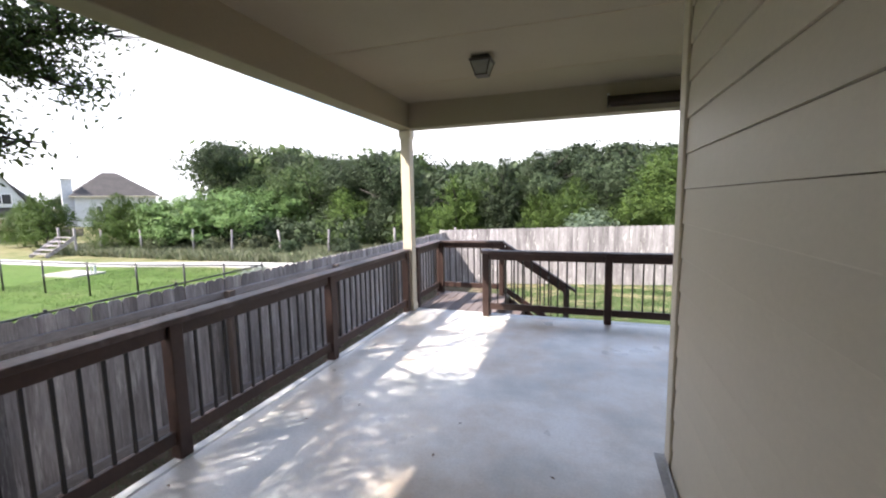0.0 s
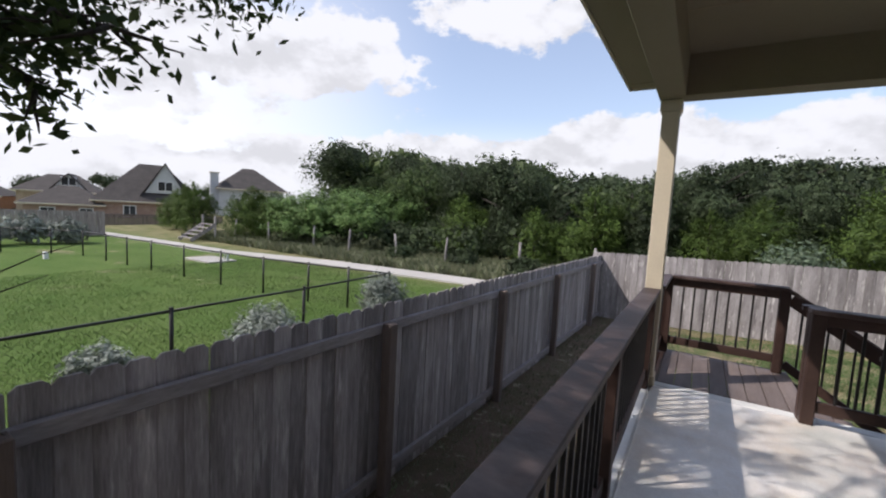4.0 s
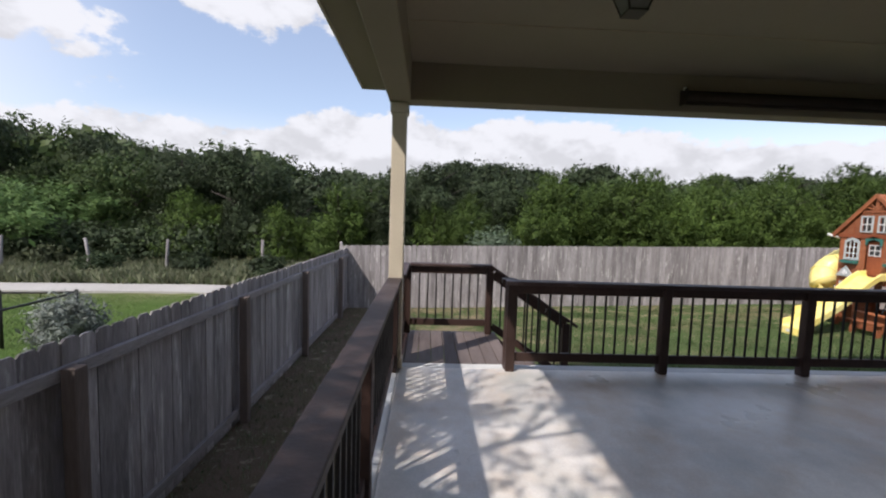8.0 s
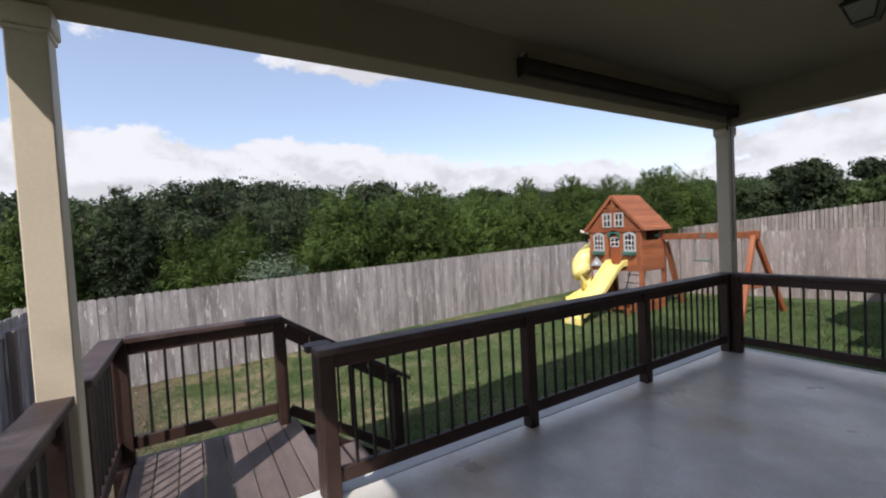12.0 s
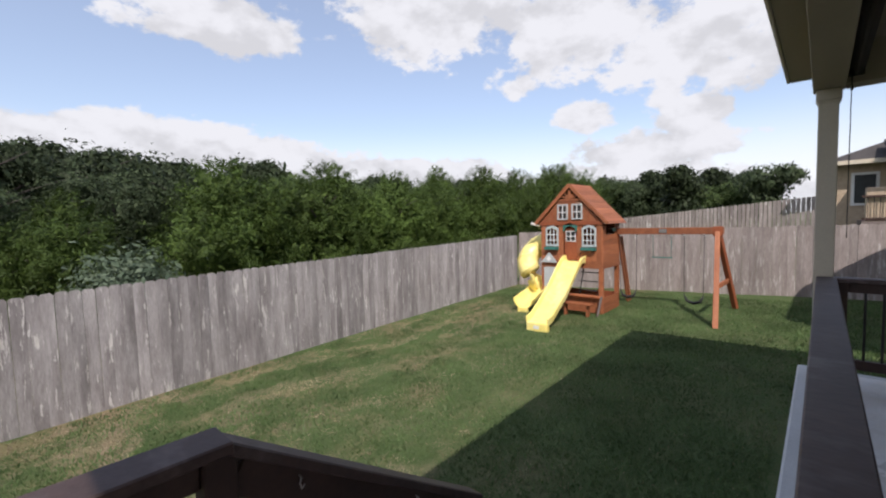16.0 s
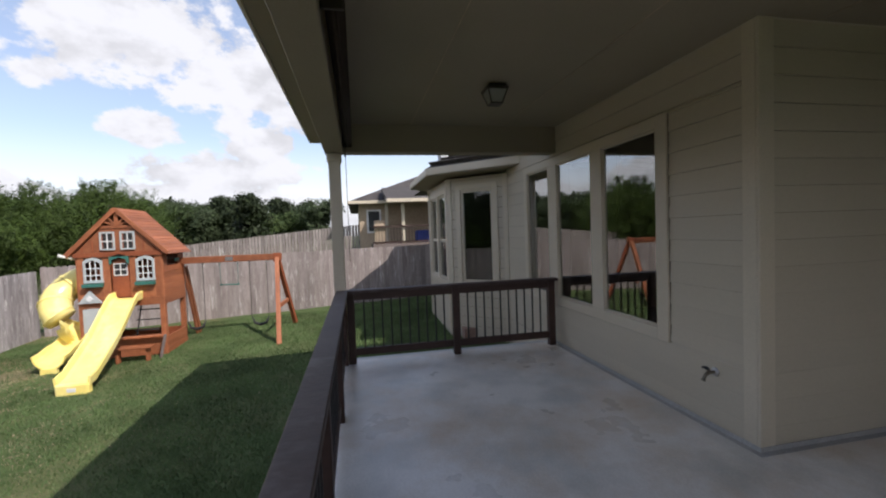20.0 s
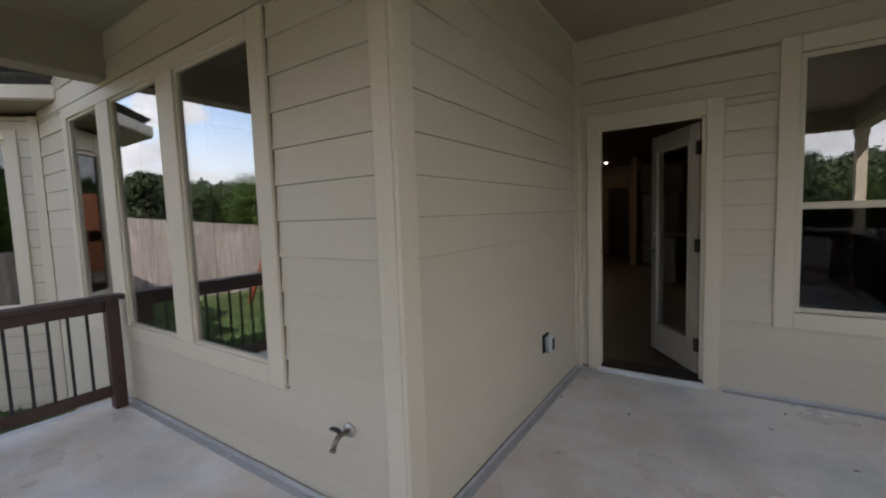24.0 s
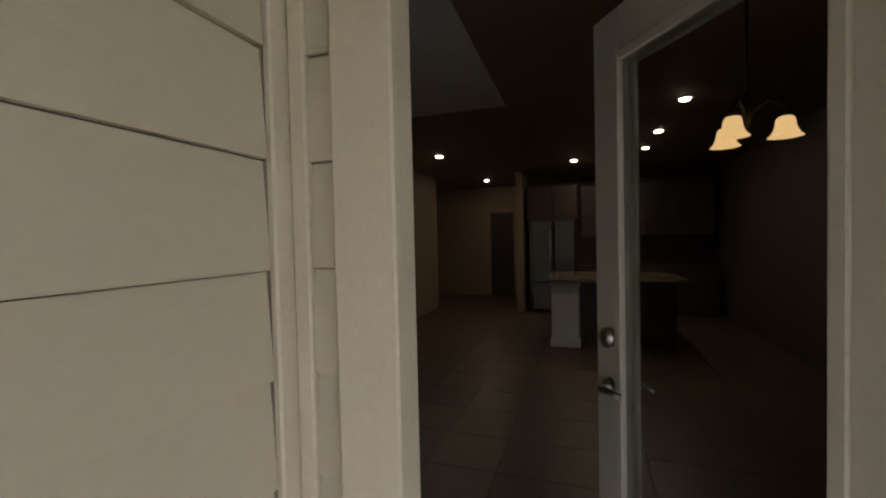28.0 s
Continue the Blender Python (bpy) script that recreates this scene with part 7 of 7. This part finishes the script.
# ---- beyond the fences ----
pw = thing("path", (-15, 9.5, -1.4), "pale concrete walking path beyond the fence", "path", kind="structure")
line = [(30, 8.9), (-2.0, 9.0), (-7.4, 10.0), (-14.4, 9.75), (-21.5, 8.3), (-28.8, 8.1), (-35.0, 7.7), (-46, 6.5)]
L_, R_ = [], []
for i, (x, y) in enumerate(line):
    a, b = Vector(line[max(i - 1, 0)]), Vector(line[min(i + 1, len(line) - 1)])
    d = (b - a).normalized()
    n = Vector((-d.y, d.x)) * 0.58
    L_.append((x + n.x, y + n.y))
    R_.append((x - n.x, y - n.y))
for i in range(1, len(line) - 1):
    corners = [L_[i], L_[i + 1], R_[i + 1], R_[i]]
    zz = max(ground_z(x, y) for x, y in corners) + 0.05
    v = [(x, y, ground_z(x, y) + 0.05) for x, y in corners] + [(x, y, ground_z(x, y) - 0.1) for x, y in corners]
    o = Vector(v[0])
    link("path_panel", raw_mesh("path_panel", [Vector(p) - o for p in v], [(3, 2, 1, 0), (4, 5, 6, 7), (0, 1, 5, 4), (1, 2, 6, 5), (2, 3, 7, 6), (3, 0, 4, 7)], M_PATH), o, pw)
pad = slab("utility_pad", -19.6, -17.6, 5.6, 6.9, -1.45, ground_z(-18, 6) + 0.06, M_PATH)
tagged(pad, "square concrete pad in the lawn", "pad", kind="structure")
wp = link("water_pipe", bm_mesh("water_pipe", tube_bm([(0, 0, 0), (0, 0, 0.32), (0.25, 0, 0.32), (0.25, 0, 0)], 0.05, 8), M_GREY_PL), (-17.9, 6.5, ground_z(-18, 6) + 0.055))
tagged(wp, "grey bent utility pipe on the concrete pad", "pipe")
ms = slab("marker_stub", -22.3, -22.15, 1.5, 1.65, ground_z(-22, 1.5) - 0.02, ground_z(-22, 1.5) + 0.28, M_WHITE_PL)
tagged(ms, "small white utility marker in the grass", "marker")


def steps_far(x, y):
    z = ground_z(x, y)
    s = thing("wooden_steps", (x, y, z), "grey weathered wooden steps by the path", "steps")
    for k in range(5):
        slab("tread", x - 0.8 + 0.10 * k, x + 0.7 + 0.10 * k, y + k * 0.28, y + k * 0.28 + 0.26, z + 0.2 + k * 0.22, z + 0.25 + k * 0.22, M_FENCE_BACK, s)
    for dx in (-0.8, 0.66):
        beam("stringer", (x + dx, y, z + 0.05), (x + dx + 0.45, y + 1.3, z + 1.1), 0.05, 0.2, M_FENCE, s)
        slab("post", x + dx + 0.4, x + dx + 0.5, y + 1.25, y + 1.35, z, z + 1.7, M_FENCE, s)


steps_far(-27.5, 9.6)


def chain_fence():
    far = [(-22.6, 2.9), (-20.5, 3.0), (-18.8, 3.08), (-17.1, 3.2), (-15.0, 3.32), (-12.9, 3.42), (-10.9, 3.58), (-9.05, 3.72), (-7.6, 3.82), (-6.28, 3.9)]
    near = [(-6.1, 1.1), (-6.05, -1.3), (-5.98, -3.8), (-5.9, -6.4)]
    c = thing("chain_link_fence", (-12, 4.5, -1.3), "low black chain-link fence round the lawn", "fence")
    h = 1.10
    run = [(-27.6, -5.6), (-27.0, -3.3), (-26.2, -1.1), (-25.2, 0.9), (-23.9, 2.2)] + far + near
    for x, y in run:
        z = ground_z(x, y)
        bar("post", [(x, y, z - 0.05), (x, y, z + h)], 0.03, M_BALUSTER, c, seg=8)
        bar("post_cap", [(x, y, z + h), (x, y, z + h + 0.03)], [0.036, 0.02], M_BALUSTER, c, seg=8)
    for a, b in zip(run, run[1:]):
        za, zb = ground_z(*a), ground_z(*b)
        bar("top_rail", [(*a, za + h - 0.03), (*b, zb + h - 0.03)], 0.022, M_BALUSTER, c, seg=6)
        L = math.dist(a, b)
        # woven wire, as crossing thin strips
        vs, fs = [], []
        d = Vector((b[0] - a[0], b[1] - a[1])) / L
        n = Vector((-d.y, d.x)) * 0.002
        wire = 0.0018
        step = 0.11
        k = int((L + h) / step)
        for s in (1, -1):
            for i in range(k):
                u0 = i * step - (h if s > 0 else 0)
                e0, e1 = max(u0, 0), min(u0 + h, L)
                if e1 - e0 < 0.05:
                    continue
                f0, f1 = e0 - u0, e1 - u0
                z0, z1 = (f0, f1) if s > 0 else (h - f0, h - f1)
                base = len(vs)
                for e, z in ((e0, z0), (e1, z1)):
                    px, py = a[0] + d.x * e, a[1] + d.y * e
                    zg = za + (zb - za) * e / L
                    vs += [(px + n.x * s, py + n.y * s, zg + z * 0.96 - wire), (px + n.x * s, py + n.y * s, zg + z * 0.96 + wire)]
                fs.append((base, base + 1, base + 3, base + 2))
        me = raw_mesh("wire_mesh", [Vector(v) - Vector((*a, za)) for v in vs], fs, M_BALUSTER)
        tagged(link("wire_mesh", me, (*a, za), c, "black woven wire"), kind="stuff")


chain_fence()
for i, (x, y) in enumerate(((-6.2, 12.6), (-9.8, 12.4), (-12.6, 12.2), (-15.8, 12.2), (-18.8, 12.4), (-22.4, 12.0), (-25.6, 11.8), (-3.0, 12.2))):
    z = ground_z(x, y)
    o = bar("old_fence_post", [(x, y, z - 0.05), (x + 0.03 * math.sin(i), y, z + 0.75), (x + 0.09 * math.sin(i * 2.3), y, z + 1.45)], [0.07, 0.06, 0.05], M_FENCE_BACK, None, seg=7)
    tagged(o, "old grey cedar fence post in the scrub", "post", "old fence posts")


def far_house(name, x, y, w, d, h, rise, turn, wall, label, gable=True, chim=False, inset=0.3, dz=0.0):
    """A house far off: walls, hip roof with a front gable, windows, chimney. Front is at local -y."""
    z = ground_z(x, y) + dz
    o = thing(name, (x, y, z), label, "house", local=True)
    o.rotation_euler = (0, 0, turn)
    slab("wall", -w / 2, w / 2, -d / 2, d / 2, -0.3, h, wall, o, bevel=0)
    e = 0.5
    hp = hip("roof", -w / 2 - e, w / 2 + e, -d / 2 - e, d / 2 + e, h - 0.06, rise, min(d / 2, w * inset), M_SHINGLE_FAR, "grey-brown shingle roof", o)
    slab("fascia", -w / 2 - e, w / 2 + e, -d / 2 - e - 0.02, -d / 2 - e, h - 0.2, h - 0.05, M_TRIM, o)
    for k in range(max(2, int(w / 3.2))):
        cx = -w / 2 + (k + 0.6) * w / max(2, int(w / 3.2))
        wd = slab("window", cx - 0.6, cx + 0.6, -d / 2 - 0.03, -d / 2 + 0.03, 0.9, 2.2, M_WHITE_PL, o, "white-framed window")
        slab("pane", cx - 0.5, cx - 0.03, -d / 2 - 0.05, -d / 2 - 0.031, 1.0, 2.1, M_SCREEN, wd)
        slab("pane", cx + 0.03, cx + 0.5, -d / 2 - 0.05, -d / 2 - 0.031, 1.0, 2.1, M_SCREEN, wd)
    if gable:
        gw, gx = w * 0.40, 0.14 * w
        gb = h + rise * 0.22
        top = h + rise * 0.97
        v = [(gx - gw / 2, -d / 2 + 0.4, gb), (gx + gw / 2, -d / 2 + 0.4, gb), (gx, -d / 2 + 0.4, top), (gx, d * 0.1, top), (gx - gw / 2, d * 0.1, gb), (gx + gw / 2, d * 0.1, gb)]
        link("gable_wall", raw_mesh("gable_wall", v[:3], [(0, 1, 2)], M_STUCCO_FAR), (0, 0, 0), o, "pale blue-grey gable")
        k = 0.4
        rv = [(gx - gw / 2 - k, -d / 2 + 0.1, gb - 0.25), (gx, -d / 2 + 0.1, top + 0.15), (gx + gw / 2 + k, -d / 2 + 0.1, gb - 0.25), (gx - gw / 2 - k, d * 0.2, gb - 0.25), (gx, d * 0.2, top + 0.15), (gx + gw / 2 + k, d * 0.2, gb - 0.25)]
        link("gable_roof", raw_mesh("gable_roof", rv + [(a, b, c - 0.15) for a, b, c in rv], [(0, 1, 4, 3), (1, 2, 5, 4), (6, 9, 10, 7), (7, 10, 11, 8), (0, 6, 7, 1), (1, 7, 8, 2)], M_SHINGLE_FAR), (0, 0, 0), o)
        gwn = slab("gable_window", gx - 0.75, gx + 0.75, -d / 2 + 0.34, -d / 2 + 0.40, gb + 0.25, gb + 1.35, M_WHITE_PL, o)
        slab("pane", gx - 0.66, gx - 0.04, -d / 2 + 0.32, -d / 2 + 0.339, gb + 0.33, gb + 1.27, M_BLACK, gwn)
        slab("pane", gx + 0.04, gx + 0.66, -d / 2 + 0.32, -d / 2 + 0.339, gb + 0.33, gb + 1.27, M_BLACK, gwn)
    if chim:
        slab("chimney", -w / 2 - 1.0, -w / 2, -d / 2 + 0.5, -d / 2 + 1.5, -0.2, h + rise * 0.62, M_STUCCO_FAR, o)
        slab("chimney_cap", -w / 2 - 1.1, -w / 2 + 0.1, -d / 2 + 0.4, -d / 2 + 1.6, h + rise * 0.62, h + rise * 0.62 + 0.12, M_TRIM, o)


TW = radians(65)
far_house("brick_house", -56.2, 20.2, 9.6, 9.0, 2.7, 4.4, TW, M_BRICK_FAR, "tan brick house with grey roof and a pale gable", dz=-0.95, inset=0.42)
far_house("brick_wing", -58.0, 12.9, 6.0, 6.0, 2.6, 1.9, TW, M_BRICK_FAR, "low brick wing with grey hip roof", False, False, 0.45, -1.2)
far_house("pale_house", -56.4, 32.8, 8.2, 8.0, 3.4, 3.1, TW, M_STUCCO_FAR, "pale house with grey hip roof and a white chimney", False, True, 0.47, 0.3)
far_house("tan_house", -71.5, 16.4, 7.4, 8.0, 3.6, 2.2, TW, M_TAN_FAR, "tan house with dark grey hip roof", True, False, 0.36, -1.1)
far_house("brown_house", -77.0, 7.0, 11.0, 9.0, 2.8, 2.6, TW, M_BRICK_FAR, "brick house with grey hip roof", False, False, 0.4, -1.0)
far_house("brown_house", -66.0, -14.0, 15.0, 10.0, 2.8, 3.2, TW, M_BRICK_FAR, "brick house with grey hip roof", True, False, 0.4)
fence("far_fence", (-34.6, -9.0), (-33.0, 7.4), lambda s: 0.30, 1.75, M_FENCE_EAST, "grey board fence at the far lawn's end", 1, posts=False, rails=False, gap=0.01)
fence("far_fence", (-43.5, 8.6), (-41.0, 20.0), lambda s: -0.25, 1.45, M_POST_WOOD, "dark brown board fence before the brick house", 1, posts=False, rails=False, gap=0.02)
for i_, (x_, y_, h_) in enumerate(((-28.4, 4.1, 1.15), (-28.9, 2.6, 1.35), (-28.5, 0.9, 1.2))):
    shrub(x_, y_, 0.8, h_, M_LEAF_SAGE, 70, 0.09, "silvery sage bush before the far board fence", 60 + i_)


def neighbour():
    """The house next door to the east, with its raised porch."""
    o = thing("neighbour_house", (27, -7, 0.6), "tan neighbouring house with grey shingle roof and a railed porch", "house")
    slab("wall", 24.2, 36.0, -16.0, -0.4, -0.6, 3.5, M_TAN_FAR, o, bevel=0)
    v = [(23.6, -16.5, 3.42), (23.6, 0.2, 3.42), (36.5, 0.2, 3.42), (36.5, -16.5, 3.42), (28.6, -5.2, 5.7), (28.6, -11.5, 5.7), (31.5, -5.2, 5.7), (31.5, -11.5, 5.7)]
    link("roof", raw_mesh("roof", v, [(0, 5, 4, 1), (1, 4, 6, 2), (2, 6, 7, 3), (3, 7, 5, 0), (4, 5, 7, 6), (0, 1, 2, 3)], M_SHINGLE_FAR), (0, 0, 0), o)
    slab("fascia", 23.56, 23.60, -16.5, 0.2, 3.3, 3.46, M_TRIM, o)
    slab("porch_floor", 21.4, 24.2, -6.2, -1.0, -0.6, 1.12, M_DECK, o)
    pv = [(20.9, -6.6, 3.30), (20.9, -1.7, 3.30), (24.6, -1.7, 4.25), (24.6, -6.6, 4.25)]
    link("porch_roof", raw_mesh("porch_roof", pv + [(x, y, z - 0.16) for x, y, z in pv], [(0, 1, 2, 3), (7, 6, 5, 4), (0, 4, 5, 1), (1, 5, 6, 2), (2, 6, 7, 3), (3, 7, 4, 0)], M_SHINGLE_FAR), (0, 0, 0), o)
    slab("porch_fascia", 20.86, 20.90, -6.6, -1.7, 3.15, 3.32, M_TRIM, o)
    for y in (-6.2, -2.55):
        slab("porch_column", 21.5, 21.66, y - 0.08, y + 0.08, 1.12, 3.28, M_TRIM, o)
    slab("porch_column", 23.6, 23.76, -1.95, -1.80, 1.12, 3.9, M_TRIM, o)
    slab("top_rail", 21.42, 21.50, -6.2, -1.0, 1.94, 2.02, M_RAIL, o)
    slab("bottom_rail", 21.42, 21.50, -6.2, -1.0, 1.16, 1.24, M_RAIL, o)
    for k in range(34):
        y = -6.1 + k * 0.15
        slab("baluster", 21.45, 21.47, y - 0.01, y + 0.01, 1.2, 1.98, M_BALUSTER, o, bevel=0)
    slab("window", 24.14, 24.2, -1.6, -0.8, 1.7, 3.0, M_WHITE_PL, o)
    slab("pane", 24.10, 24.14, -1.5, -0.9, 1.8, 2.9, M_SCREEN, o)
    slab("brick_pier", 24.0, 24.25, -5.6, -4.6, 1.1, 3.4, M_BRICK_FAR, o)
    slab("chimney", 27.2, 28.4, -7.0, -5.8, 3.5, 7.1, M_STUCCO_FAR, o)
    g = thing("patio_cover", (22.6, -3.6, 1.12), "blue cover over something on the neighbour's porch", "cover")
    slab("cover", 22.2, 23.0, -4.1, -3.3, 1.12, 1.75, M_BLUE, g, bevel=0.08)
    b = thing("storage_box", (21.2, -1.3, 1.1), "beige box on the neighbour's porch", "box")
    slab("box", 21.55, 22.0, -1.6, -1.1, 1.12, 2.3, M_TAN_FAR, b, bevel=0.02)


neighbour()
fence("far_fence", (26.5, 12.0), (24.6, -0.6), lambda s: 1.15 + 0.085 * s, 1.8, M_FENCE_EAST, "weathered board fence of the next yard", 1, posts=False, rails=False, gap=0.03)

# ---- grass ----


def blades(name, n, xr, yr, mat, h, seed, label, keep=None):
    g = np.random.default_rng(seed)
    x, y = g.uniform(*xr, n), g.uniform(*yr, n)
    if keep:
        k = keep(x, y, g)
        x, y = x[k], y[k]
    n = len(x)
    z = np.array([ground_z(a, b) for a, b in zip(x, y)])
    a = g.uniform(0, 6.283, n)
    hh = h * g.uniform(0.5, 1.3, n)
    w = hh * 0.12 + 0.003
    dx, dy = np.cos(a), np.sin(a)
    lean = g.normal(0, 0.45, (n, 2)) * hh[:, None]
    p0 = np.stack([x - dx * w, y - dy * w, z], 1)
    p1 = np.stack([x + dx * w, y + dy * w, z], 1)
    p2 = np.stack([x + lean[:, 0], y + lean[:, 1], z + hh], 1)
    vs = np.stack([p0, p1, p2], 1).reshape(-1, 3)
    me = bpy.data.meshes.new(name)
    me.vertices.add(3 * n)
    me.vertices.foreach_set("co", vs.ravel())
    me.loops.add(3 * n)
    me.loops.foreach_set("vertex_index", np.arange(3 * n))
    me.polygons.add(n)
    me.polygons.foreach_set("loop_start", np.arange(0, 3 * n, 3))
    me.update()
    me.materials.append(mat)
    tagged(new(name, me), label, "grass", kind="stuff")


def worn_at(a, b):
    """How worn the lawn is at a place, 0 to 1: patches near the back fence and by the landing."""
    zone = min(1.0, max(0.0, (b - 2.6) / 2.6)) * (1.0 if a < 7 else max(0.25, 1 - (a - 7) / 4)) if a > 4.2 else min(1.0, max(0.0, (b - 1.2) / 1.2))
    k = noise.noise((a * 0.75, b * 1.5, 3.0)) + 0.55 * noise.noise((a * 2.6, b * 3.6, 8.0)) + 0.3 * noise.noise((a * 7.0, b * 8.0, 1.0))
    tower = max(0.0, 1 - math.hypot(a - 9.2, b - 6.2) / 1.3) * 0.5
    return min(1.0, max(0.0, (k + tower + 0.0) / 0.26)) * max(zone, min(1, tower * 3))


def lawn_keep(x, y, g):
    w = np.array([worn_at(a, b) for a, b in zip(x, y)])
    return ~((x < 2.4) & (y < 1.5)) & (g.uniform(0, 1, len(x)) > 0.28 + 0.70 * w)


def straw_keep(x, y, g):
    w = np.array([worn_at(a, b) for a, b in zip(x, y)])
    return ~((x < 2.4) & (y < 1.5)) & (g.uniform(0, 1, len(x)) < w * 0.9 + 0.03)


blades("lawn_grass", 230000, (-0.2, 12.3), (0.3, 7.3), M_BLADE, 0.034, 1, "short green lawn grass", lawn_keep)
blades("worn_lawn_grass", 170000, (-0.2, 12.3), (0.3, 7.3), M_STRAW, 0.022, 9, "dead straw-coloured grass in worn patches", straw_keep)
blades("lawn_grass", 30000, (6.2, 12.6), (-3.0, 0.3), M_BLADE, 0.05, 4, "short green lawn grass in the shade")
blades("fence_strip_grass", 6000, (-2.0, -0.08), (-6.0, 7.3), M_DRY, 0.05, 2, "sparse dry grass beside the fence")
blades("scrub_grass", 60000, (-30, 28), (10.6, 15.0), M_DRY, 0.38, 3, "tall dry grass along the wood")
blades("far_lawn_grass", 110000, (-18, -2.2), (-8, 9.0), M_BLADE_FAR, 0.045, 6, "bright mown grass beyond the fence")
